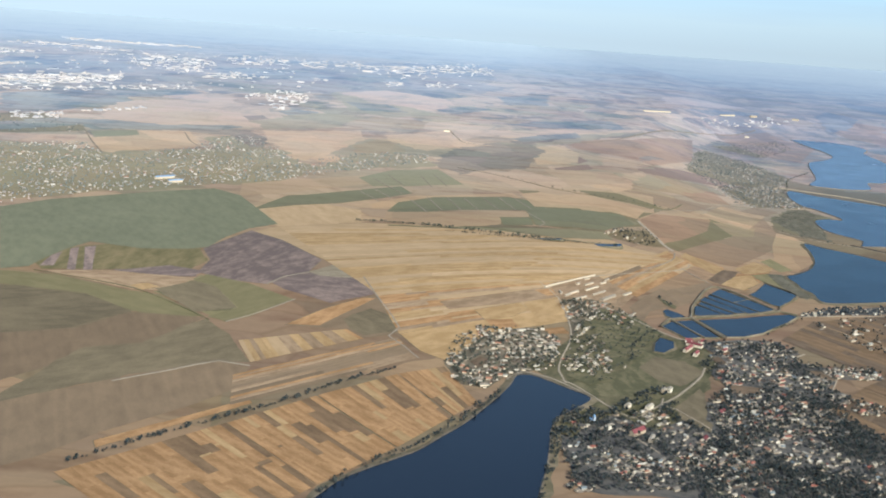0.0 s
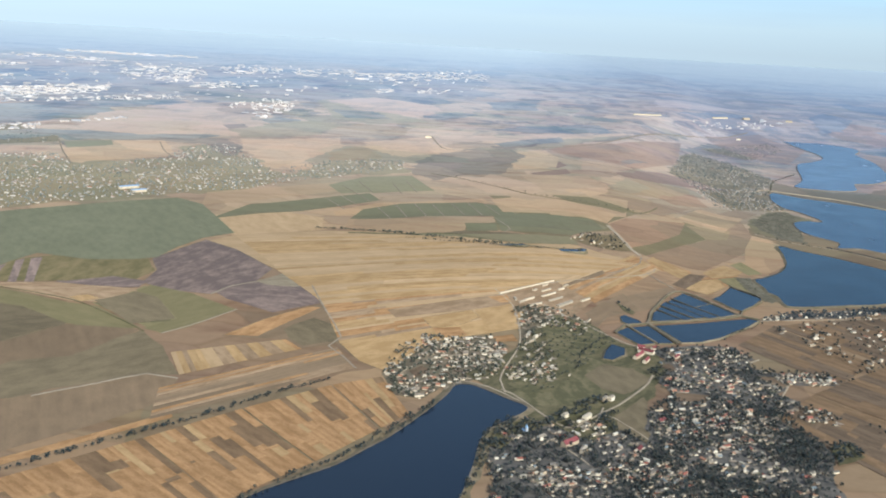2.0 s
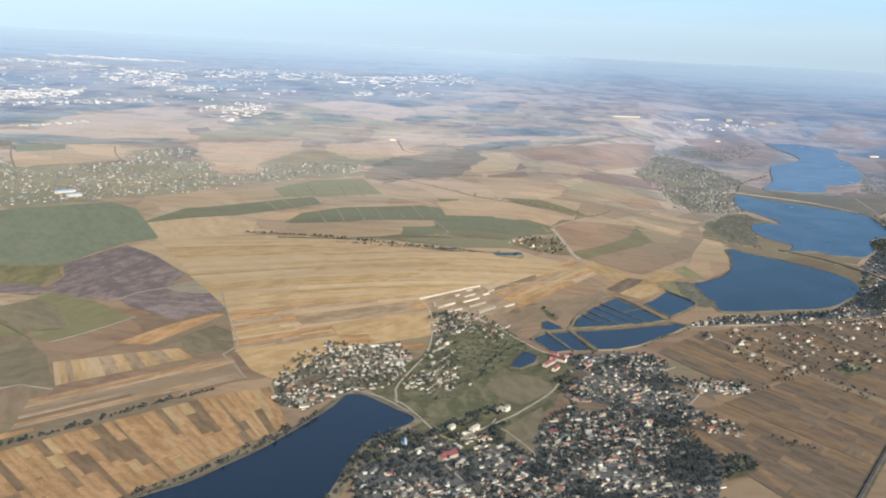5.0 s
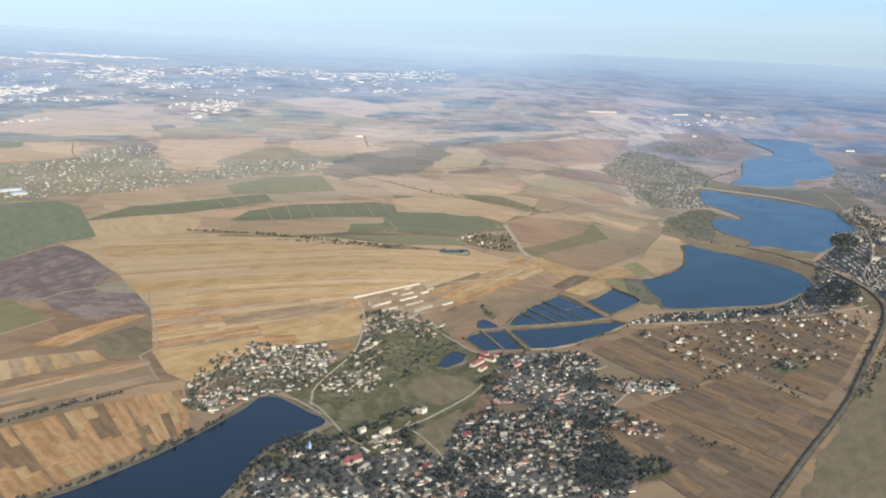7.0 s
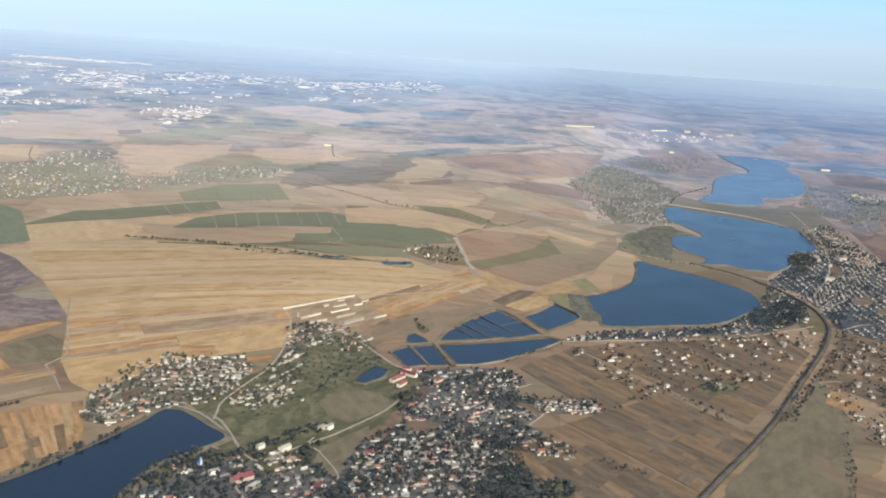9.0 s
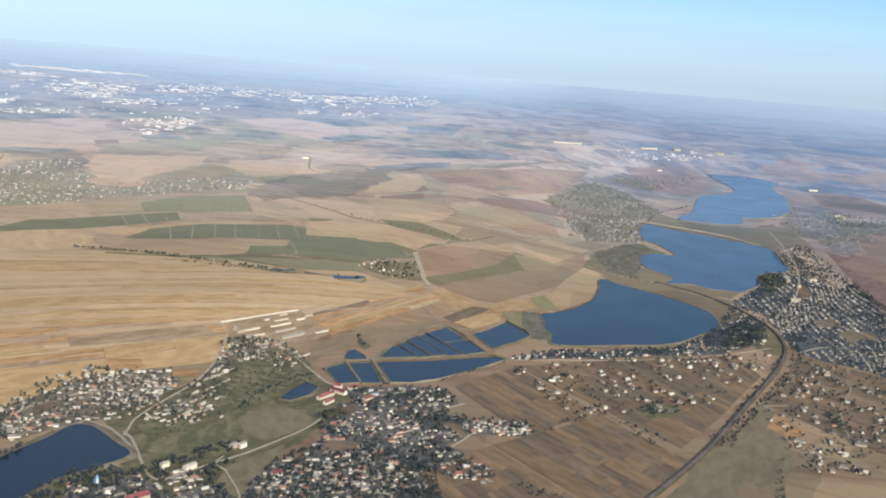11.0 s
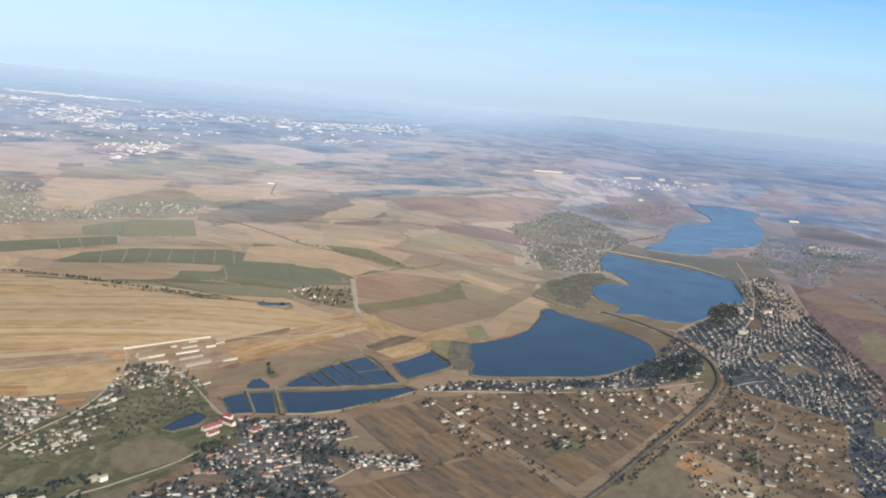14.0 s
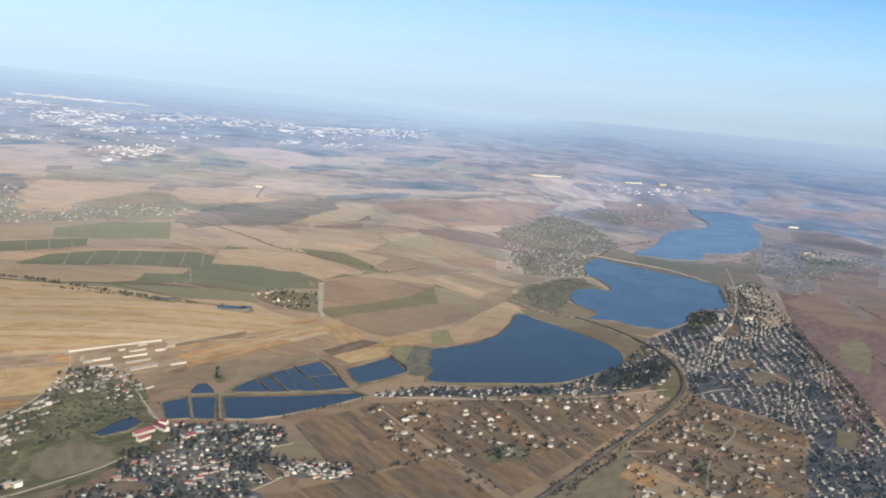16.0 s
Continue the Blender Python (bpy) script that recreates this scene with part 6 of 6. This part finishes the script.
road("ditch", 0.3, [(-99, 246.2), (-84.8, 242.3), (-71.5, 237.6), (-62.1, 231.1), (-48.7, 219.7)])
road("ditch", 0.62, [(10.6, 461), (22.1, 452.2), (38.6, 434.5), (54.8, 416.4), (76.8, 405.2), (96.2, 402.9)])
road("ditch", 0.5, [(96.2, 402.9), (101.9, 412.8), (107.7, 426.1)])
road("ditch", 1.5, [(-13.6, 323.5), (5.3, 326.3), (20.9, 332.7), (49.6, 321.4)])
road("dirt_track", 0.4, [(18.4, 201.4), (19.3, 202.8), (22.2, 207.3), (27.5, 204.6), (33.4, 197.3), (34.7, 193.8)])
road("dirt_track", 0.3, [(67.4, 304.9), (75.5, 314.2), (82, 325.8), (83.8, 333)])
road("dirt_track", 0.3, [(81.9, 314.1), (85.1, 306.1), (88.1, 300.1)])
road("dirt_track", 0.3, [(88.8, 395.1), (104.6, 410.8), (120.1, 430), (135, 453.3), (149.6, 458.8), (158.9, 447.4)])
road("ditch", 0.38, [(48.1, 218), (50.3, 227.5), (53.4, 234.5), (57.6, 241.1)])
clearing("pasture", [(52, 191), (59.9, 202.9), (60.5, 199.6), (57, 185.8), (54.6, 180.8), (51.7, 184.9)])
clearing("umber", [(67.7, 207.2), (74.6, 206.3), (72.5, 201.5), (66.7, 202.1)])
clearing("pasture", [(51.8, 189.4), (55.4, 192.5), (57.5, 183), (55.9, 178.2)])
clearing("umber", [(71.1, 232.2), (73, 235.5), (74.6, 231.5), (73.4, 227.9)])
clearing("umber", [(67.8, 224.6), (70.4, 227), (71.7, 222.6), (69.5, 221.1)])
clearing("umber", [(88.7, 221.3), (92.5, 220.6), (94.1, 215.3), (91.8, 213.7)])
clearing("umber", [(10.8, 210.7), (13.3, 214.3), (15.5, 212.4), (12.4, 207.3)])
clearing("meadow", [(42.5, 250.4), (49.2, 250.5), (53.4, 244.1), (47.8, 231.5), (46.2, 216.5), (43, 212.6), (43.9, 230.9)])
clearing("umber", [(206.6, 339.9), (215.3, 346.6), (214.1, 336.2), (205.8, 329.9)])
clearing("umber", [(217.7, 331.2), (221.5, 327.7), (217.2, 316.3), (214.3, 321)])
clearing("umber", [(218.6, 394), (224.6, 399.4), (220.7, 380), (214.9, 374.2)])
clearing("pasture", [(209, 326.5), (216.6, 332.3), (215.7, 321.6), (207, 311.8)])
clearing("pasture", [(217.6, 279.9), (222, 277), (216.3, 263.7), (212.8, 266.4)])
clearing("tan", [(3.8, 246.4), (29.4, 266.3), (34.5, 262.2), (25.1, 254.7), (6.2, 242)])
clearing("gold", [(12.6, 244.4), (25.1, 254.7), (27.2, 250.7), (22.5, 243.7), (15.2, 238.7)])
clearing("ochre", [(15.2, 238.7), (22, 241.9), (23.9, 237.2), (17.6, 233.8)])
clearing("gold", [(25.9, 254.2), (34.9, 261.3), (36.8, 254.9), (29.8, 243.2)])
clearing("ochre", [(29.6, 238.1), (35.1, 241.5), (36.2, 236.7), (30.9, 234.7)])
clearing("brown", [(52.1, 285.9), (66.9, 307.9), (67.4, 304.9), (52.8, 284.3)])
# ---- plan: villages and woods ----
village("near_village", 1.1, 1.65, 0.5, 35, [(25.6, 149.8), (26, 174.3), (30.7, 184.4), (40.6, 184.9), (53, 195.2), (55.3, 186.8), (58.1, 176.4), (62.2, 153.6)])
village("main_village", 1.2, 1.75, 0.44, 25, [(59.6, 164.1), (58.5, 178.7), (59.3, 188.6), (62.4, 195.6), (66.9, 206.5), (63.7, 219.1), (70, 229.2), (89.9, 240.4), (90.1, 226.8), (95.2, 223.9), (106.5, 225.6), (105.9, 216.9), (94, 216.1), (89.4, 208.1), (98.6, 197.7), (97.6, 192.1), (85.6, 195.9), (79.9, 181.3), (74.7, 165.7)])
village("wooded_village", 2.6, 3.2, 0.5, 25, [(63, 150.4), (60.5, 164.2), (74.7, 165.7), (79.9, 181.3), (84.8, 189.2), (90.8, 182.6), (85.6, 161.2), (77.3, 148.6)])
village("lake_village", 1.2, 1.9, 0.42, 10, [(5.2, 208.5), (7.2, 223), (14.3, 234.6), (30.2, 238.7), (33.2, 232.1), (30.2, 211.6), (22.9, 206.4), (17.7, 202.6), (13.8, 194.9), (8, 196.5)])
village("farm_village", 1.3, 2.1, 0.3, 60, [(36.1, 260.2), (43.1, 265.4), (50.1, 264.4), (55.7, 258.4), (53.4, 244.1), (47.6, 231.5), (45.8, 213.1), (36.9, 206.9), (30.9, 210.8), (34.7, 224.8), (36.8, 240.1)])
village("plot_houses", 3.1, 3.8, 0.05, 40, [(103.6, 263.4), (130.9, 274.6), (179.2, 294.4), (168.6, 274.3), (148.5, 244.4), (134.1, 237), (116.3, 229.5)])
village("shore_village", 2.0, 2.2, 0.6, 5, [(103, 269), (113, 278), (149.8, 291.5), (163.2, 306.9), (173.1, 327.3), (185.6, 356.6), (189.1, 333.3), (181.5, 306.7), (164.1, 290.9), (130.9, 277.3)])
village("plot_houses", 2.8, 3.8, 0.06, 70, [(162.6, 252), (185.9, 291.7), (206.7, 271.7), (194.2, 231.3), (184.6, 209.3), (157.2, 209.8)])
village("town", 1.05, 2.2, 0.6, 80, [(186, 359.1), (214.9, 406.2), (246.3, 488), (259.5, 499.2), (247.5, 411), (239.3, 350.9), (232.1, 292.3), (218.9, 244.1), (206.3, 214.2), (188.9, 210.3), (208.5, 275.1), (195.5, 290), (186.3, 296.8), (190.1, 320), (191.7, 339.6)])
village("orange_row", 1.5, 3.0, 0.05, 75, [(246.3, 479.4), (250.4, 476.2), (251, 453.9), (243.3, 407.6), (236.4, 398.9), (237.1, 427)])
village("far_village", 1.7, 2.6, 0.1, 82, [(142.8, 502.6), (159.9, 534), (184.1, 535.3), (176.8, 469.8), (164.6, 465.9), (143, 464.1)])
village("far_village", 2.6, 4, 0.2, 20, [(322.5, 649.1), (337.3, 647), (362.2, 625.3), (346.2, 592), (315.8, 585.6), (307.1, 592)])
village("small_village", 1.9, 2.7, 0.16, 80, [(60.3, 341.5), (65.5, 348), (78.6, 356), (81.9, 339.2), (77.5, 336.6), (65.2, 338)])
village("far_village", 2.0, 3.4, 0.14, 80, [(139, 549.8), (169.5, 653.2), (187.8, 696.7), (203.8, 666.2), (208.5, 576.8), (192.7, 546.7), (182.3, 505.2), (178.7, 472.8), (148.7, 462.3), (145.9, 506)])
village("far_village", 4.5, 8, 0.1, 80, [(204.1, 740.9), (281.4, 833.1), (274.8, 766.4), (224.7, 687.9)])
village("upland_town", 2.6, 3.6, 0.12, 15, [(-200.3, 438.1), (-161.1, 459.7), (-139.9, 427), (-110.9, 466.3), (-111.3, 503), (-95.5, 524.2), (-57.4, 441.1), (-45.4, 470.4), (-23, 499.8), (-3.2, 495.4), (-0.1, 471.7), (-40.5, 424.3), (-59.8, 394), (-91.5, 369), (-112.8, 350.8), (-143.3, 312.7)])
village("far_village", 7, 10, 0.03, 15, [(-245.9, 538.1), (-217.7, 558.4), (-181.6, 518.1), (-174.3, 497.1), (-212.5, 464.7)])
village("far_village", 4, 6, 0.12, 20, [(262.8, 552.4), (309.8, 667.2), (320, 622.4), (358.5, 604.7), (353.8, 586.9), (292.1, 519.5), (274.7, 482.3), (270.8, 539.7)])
village("wooded_village", 1.8, 2.4, 0.55, 25, [(60.1, 197.9), (66.6, 204.1), (74.4, 205.6), (87.5, 197.9), (89.5, 180.5), (71.6, 139.1), (38.1, 128.5), (46, 150.5), (54.9, 169.8)])
village("pond_village", 1.25, 1.8, 0.35, 20, [(67.4, 235.9), (80.5, 241.7), (89.8, 242.7), (92.4, 234), (88.2, 229.9), (77.8, 232.1), (70.9, 227.8)])
tree_row(0.5, [(-55.2, 148.1), (-42.3, 162.1), (-34.3, 170.1), (-25.5, 179.1), (-15.9, 190.9), (-5.3, 201.4)])
tree_row(1.1, [(144.7, 219.8), (150.5, 230.6), (157.7, 243), (165.8, 256.5), (175.2, 273.3), (182.5, 289.1), (187.2, 303.3), (189.7, 318.1), (189.3, 330.2)])
tree_row(1.2, [(122.2, 234.3), (126.2, 227.1), (131.1, 217.1)])
tree_row(1.2, [(105.6, 217.8), (110.5, 220.8), (116.5, 226.5), (123.9, 233.5)])
tree_row(0.5, [(-23.8, 326.7), (-15.1, 326.9), (7.7, 324.9), (31.1, 318.5), (48.7, 318.5)])
tree_row(1.1, [(-14.4, 141.3), (-11.8, 149.2), (-4.1, 158.7), (1.5, 165), (6.6, 174.4), (12.3, 185.2)])
tree_row(1.3, [(103.5, 264.7), (94.5, 255), (88.4, 247.6)])
tree_row(1.1, [(155.3, 214.7), (150.3, 199.8), (144.2, 182.3), (138.7, 167.6)])
tree_row(1.0, [(123.4, 233.3), (128.8, 226.2), (133.2, 219.6)])
tree_row(1.0, [(104.4, 189), (109.2, 188.1), (102, 192.8)])
tree_row(1.2, [(106.6, 221.4), (111.6, 224.4), (118.7, 229.9)])
tree_row(1.0, [(143.3, 222.2), (149.1, 232.3), (156.3, 245.6), (164.6, 260.7), (173.2, 277), (180.1, 291.7)])
tree_row(0.9, [(146.3, 219.7), (152.3, 231.1), (159.6, 243.5), (167, 256.1), (176.2, 271.5), (184, 288.2), (188.8, 303.8), (191.1, 318.6)])
tree_row(1.2, [(182.5, 518.7), (191.5, 536.6), (205.2, 574.6), (229.9, 613)])
tree_row(1.0, [(239.9, 480.5), (233.4, 437.7), (234.5, 417), (238.5, 382.2)])
tree_row(1.2, [(248.2, 413.2), (240.6, 359.8), (237.3, 326.1), (232, 288.7)])
tree_row(1.3, [(143, 402.9), (151.3, 386.8), (167.8, 375.1), (177.2, 360.9)])
tree_row(0.9, [(-13.5, 144.5), (-8.3, 151.4), (-1.3, 161), (5.6, 170.8), (12.1, 182.2), (16.5, 192.2)])
tree_row(0.7, [(31.4, 187.4), (27.9, 182), (25.6, 175.5), (24.5, 167.5), (22.7, 157.3), (20.6, 147), (17.8, 133.9)])
tree_row(0.9, [(32.3, 185.7), (28.3, 180.1), (26.4, 174.2), (25.2, 166.4), (23.3, 155.7)])
tree_row(2.6, [(22.1, 452.2), (38.6, 434.5), (54.8, 416.4), (76.8, 405.2), (96.2, 402.9)])
tree_row(0.8, [(47.9, 218.5), (50.1, 228.2), (53.2, 235.2), (57.2, 242.6)])
tree_row(1.3, [(289.1, 466.7), (290, 450.8), (290.4, 433.9)])
tree_row(1.3, [(258.6, 362.4), (258.2, 350.4), (257.9, 340.6)])
tree_row(0.9, [(235.1, 471), (231.4, 446.7), (229.8, 427.9)])
tree_row(0.8, [(241.5, 463.9), (238.6, 443.2), (235.5, 420)])
tree_row(0.7, [(242.6, 464.5), (239.9, 443.8), (236.5, 420.4)])
tree_row(0.7, [(1.1, 320.1), (19.1, 317.8), (38.7, 316.5), (55.3, 321.9), (63, 325)])
tree_row(0.6, [(-24.4, 326.9), (-10.5, 326.8), (4.3, 325.2), (19, 322.1), (31.7, 320.1)])
tree_row(0.9, [(250.7, 467.7), (244.8, 421.7), (242.9, 396), (240.8, 365.8), (238, 337.3), (236.2, 318.9), (230, 292.5), (229.2, 280.8)])
tree_row(0.9, [(245.3, 418.8), (242.4, 382.1), (239.9, 352.4), (237.4, 328.5), (233.1, 305.6), (229.4, 285.6)])
wood("reed_wood", 0.7, [(148.3, 428), (157.2, 444.9), (167.8, 461.2), (175.5, 465.4), (178.6, 451.1), (168.9, 434.9), (164.4, 409.1), (158.2, 386.2), (149.9, 396.9)])
wood("shore_wood", 0.9, [(164.8, 295.6), (172.5, 317.8), (181, 330.3), (186.2, 327.1), (179.1, 310.3), (171, 297.7)])
wood("tree_group", 0.9, [(35.9, 183.1), (42.6, 194.4), (51.5, 202.8), (52.8, 199.1), (46.9, 192.7), (40.5, 185.6)])
wood("tree_group", 0.35, [(130.7, 236.1), (136.6, 244.5), (142.4, 242.7), (139.8, 237), (132.9, 232.9)])
wood("tree_group", 0.35, [(175.8, 245.3), (178.9, 251.3), (177.5, 236.3), (174.1, 232.4)])
wood("tree_group", 1.2, [(90.7, 181.2), (95.9, 184.2), (95.9, 177.2), (89, 172.5)])
wood("tree_group", 0.8, [(25.7, 173.7), (28.4, 180.4), (31.7, 186.2), (36.2, 188.1), (37.2, 183.4), (31.9, 178), (28.9, 172.1)])
wood("tree_group", 0.3, [(67.2, 272.1), (66.5, 277.3), (68.8, 275.4), (70.9, 270.6), (69.7, 267.8)])
wood("tree_group", 0.35, [(204.1, 393.8), (210.8, 411.3), (220.4, 418.7), (216.3, 394.5), (203.2, 375.8)])
wood("tree_group", 0.3, [(209.2, 408), (216.2, 419.4), (219.3, 412.5), (214.9, 397), (207, 388), (204.9, 392.6)])
wood("meadow_bushes", 0.4, [(42.3, 233.8), (46.7, 260.9), (55.1, 258.5), (61.6, 241.4), (56, 236.2), (51.7, 224), (47.6, 216.2)])
wood("meadow_bushes", 0.12, [(31.8, 207.2), (39.1, 229.3), (45, 219.3), (41.9, 205.6), (36.2, 200.3)])
wood("reed_wood", 0.6, [(112.3, 320), (116.1, 319.4), (116.7, 293.3), (113.4, 292.1)])
# ---- plan: buildings ----
barn(0.2, 0.15, False, [(33.2, 269.7), (49.7, 287.7)])
barn(0.49, 0.17, False, [(38.2, 265.4), (39.8, 267.4)])
barn(0.49, 0.17, False, [(39.8, 267.8), (42.6, 271.2)])
barn(0.56, 0.2, False, [(40.3, 263.6), (44.4, 267.8)])
barn(0.63, 0.2, False, [(42.8, 276.4), (43.7, 277.7)])
barn(0.49, 0.17, False, [(45, 273), (49.2, 278)])
barn(0.49, 0.17, False, [(46.6, 270.2), (50.9, 275.3)])
barn(1.12, 0.25, False, [(48.7, 267), (53.2, 272.9)])
barn(0.7, 0.2, False, [(56.1, 274.5), (58.8, 277.9)])
barn(0.42, 0.15, False, [(50.3, 280.9), (52.2, 282.9)])
barn(0.42, 0.15, False, [(45.7, 281.5), (47.4, 283.3)])
barn(0.56, 0.2, False, [(37.4, 266.7), (37.1, 268.6)])
barn(0.42, 0.15, False, [(55.6, 257.8), (56.7, 259.8)])
barn(1.0, 0.6, True, [(62.8, 228.7), (65.4, 232.9)])
barn(1.1, 0.7, True, [(64.9, 235.2), (68.1, 233)])
barn(0.9, 0.6, True, [(64.5, 225.9), (65.9, 228.6)])
barn(0.9, 0.6, True, [(65.1, 237.7), (66.8, 237.2)])
barn(0.8, 0.5, True, [(68.4, 236.6), (69.8, 238.1)])
barn(0.8, 0.5, True, [(72.3, 230.2), (73.8, 232.3)])
barn(1.3, 0.7, True, [(40, 174.4), (42.7, 177.2)])
barn(1.0, 0.6, False, [(45.6, 187.9), (46.9, 189.9)])
barn(0.9, 0.5, True, [(53.1, 173.5), (54.2, 175.4)])
barn(0.9, 0.5, False, [(41.5, 188.5), (42.4, 189.7)])
barn(0.9, 0.6, False, [(51.1, 198.8), (51.7, 200.1)])
barn(0.9, 0.6, False, [(52.4, 199.6), (53.2, 200.9)])
barn(0.9, 0.5, True, [(60.2, 188.7), (61.6, 190)])
barn(0.9, 0.5, False, [(35.8, 177), (37, 178.1)])
barn(0.8, 0.5, False, [(43, 171.7), (43.9, 173.9)])
barn(1.8, 0.7, False, [(262.4, 937.1), (279.3, 949.9)])
barn(2.5, 0.9, False, [(296, 954.7), (302.7, 958.3)])
barn(2.5, 0.9, False, [(336.7, 955.9), (341.6, 952.9)])
barn(1.3, 0.5, False, [(173.9, 853.3), (198.5, 860.7)])
barn(3, 1.5, False, [(310.1, 948.2), (312.9, 946.9)])
barn(1.5, 0.7, False, [(260.6, 847.9), (264, 846.9)])
barn(1.6, 1.0, False, [(208.1, 366.5), (211.4, 366.3)])
barn(1.2, 0.8, False, [(220.1, 410.5), (221.9, 409.3)])
barn(1.4, 0.8, False, [(323.2, 622.3), (325.5, 619.4)])
barn(1.5, 0.8, False, [(360, 778.4), (367.8, 781)])
barn(1.0, 0.5, False, [(4.5, 602.9), (8.2, 603.4)])
city(285, 1.6, 5.525, [(-335.6, 776.9), (-316, 792.6), (-293.6, 842.1), (-261.8, 848), (-250.7, 801.9), (-271.1, 741.8), (-302, 698.7)])
city(90, 1.28, 3.825, [(-302, 698.7), (-261.9, 727.5), (-236.9, 764.4), (-193.4, 795.5), (-179.3, 772.9), (-229.4, 714.6), (-286, 661.6)])
city(142, 2, 6.8, [(-329.8, 1073.6), (-323.9, 1194.1), (-256.8, 1131.4), (-231.2, 1057.9), (-251.2, 986.9), (-291.2, 974.6)])
city(39, 2, 7.65, [(-267.4, 986.1), (-238.3, 1025.6), (-216.2, 935.2), (-244.1, 919.2)])
city(51, 1.76, 5.95, [(-217, 934.2), (-190.5, 984.8), (-158.5, 941.7), (-167.4, 891.8), (-204.7, 881.8)])
city(60, 2, 6.8, [(-260.3, 1237), (-245.2, 1302.2), (-191.9, 1283.3), (-175.3, 1152.1), (-223.6, 1092.3)])
city(75, 2, 7.65, [(-181.1, 1308.3), (-110.1, 1420.1), (-95.4, 1235.3), (-146.4, 1104.3)])
city(82, 2, 6.8, [(-113.1, 1278.8), (-45.3, 1372.3), (-31, 1149.7), (-86.1, 1117.8)])
city(135, 2, 6.8, [(-57.6, 1307.9), (17.2, 1537.9), (78.3, 1475.4), (67.1, 1325.8), (-12.2, 1180.2)])
city(15, 1.76, 5.95, [(-53.3, 981.4), (-34.9, 1000.6), (-34.6, 953.4), (-48.7, 939.3)])
city(24, 1.6, 4.25, [(-15.4, 1004.2), (12.7, 1016.5), (12.4, 969.4), (-11.7, 953.5)])
city(90, 7.2, 17, [(-586.3, 1582.5), (-481.5, 1581.6), (-376.6, 1580.8), (-359.5, 1509), (-456.2, 1498.4), (-555.5, 1499.3)])
city(60, 3.2, 10.2, [(-564.8, 1353.5), (-461.1, 1344.2), (-374.9, 1277.9), (-363.7, 1216.9), (-439.2, 1260.1), (-521.4, 1241.1)])
city(30, 2.4, 8.5, [(-476.4, 1104.6), (-436.4, 1096), (-418.3, 1035.8), (-441.4, 1023.2)])
city(21, 2.4, 7.65, [(-385.4, 892.8), (-377.9, 925.3), (-367.7, 898), (-372.2, 862.3)])
city(90, 1.04, 3.06, [(-146.3, 758.3), (-104.2, 825.5), (-94.1, 731.7), (-101.4, 661.1), (-132.8, 709.5)])
city(45, 0.96, 2.72, [(-234.4, 555.9), (-211.4, 569.4), (-200.4, 539.5), (-223.4, 529.6)])
city(24, 1.28, 3.57, [(-206.7, 583.1), (-176.5, 626), (-173.7, 618.6), (-203.3, 575.3)])
city(345, 1.2, 4.25, [(-512.2, 1187.9), (-346.7, 1304.7), (-144.2, 1445.1), (83.1, 1663.7), (60.7, 1064.9), (-38.8, 906.2), (-101.4, 804.2), (-197.5, 744.4), (-283, 654.7)])
city(36, 1.12, 3.74, [(231.4, 894.7), (314.7, 961.7), (338.2, 951.3), (306.9, 919.8), (240.1, 876.4)])
barn(0.4, 0.16, False, [(45.2, 277), (48.1, 280.5)])
barn(0.4, 0.15, False, [(52, 284.1), (53.6, 286.3)])
barn(1.4, 0.9, False, [(219.7, 407.8), (219.2, 401.7)])
barn(1.3, 0.7, False, [(208.8, 368.5), (212, 368.9)])
barn(1.2, 0.7, False, [(228.8, 406.9), (232.5, 409.6)])
barn(0.8, 0.5, False, [(219.7, 393.6), (221.1, 394.2)])
barn(1.4, 0.8, False, [(320.2, 622.8), (326.2, 628.8)])
barn(1.4, 0.6, False, [(-105.5, 378.2), (-99.8, 383.9)], True)
barn(1.4, 0.6, False, [(-99.1, 372.6), (-94.8, 376.4)], True)
church(33.4, 180.2)
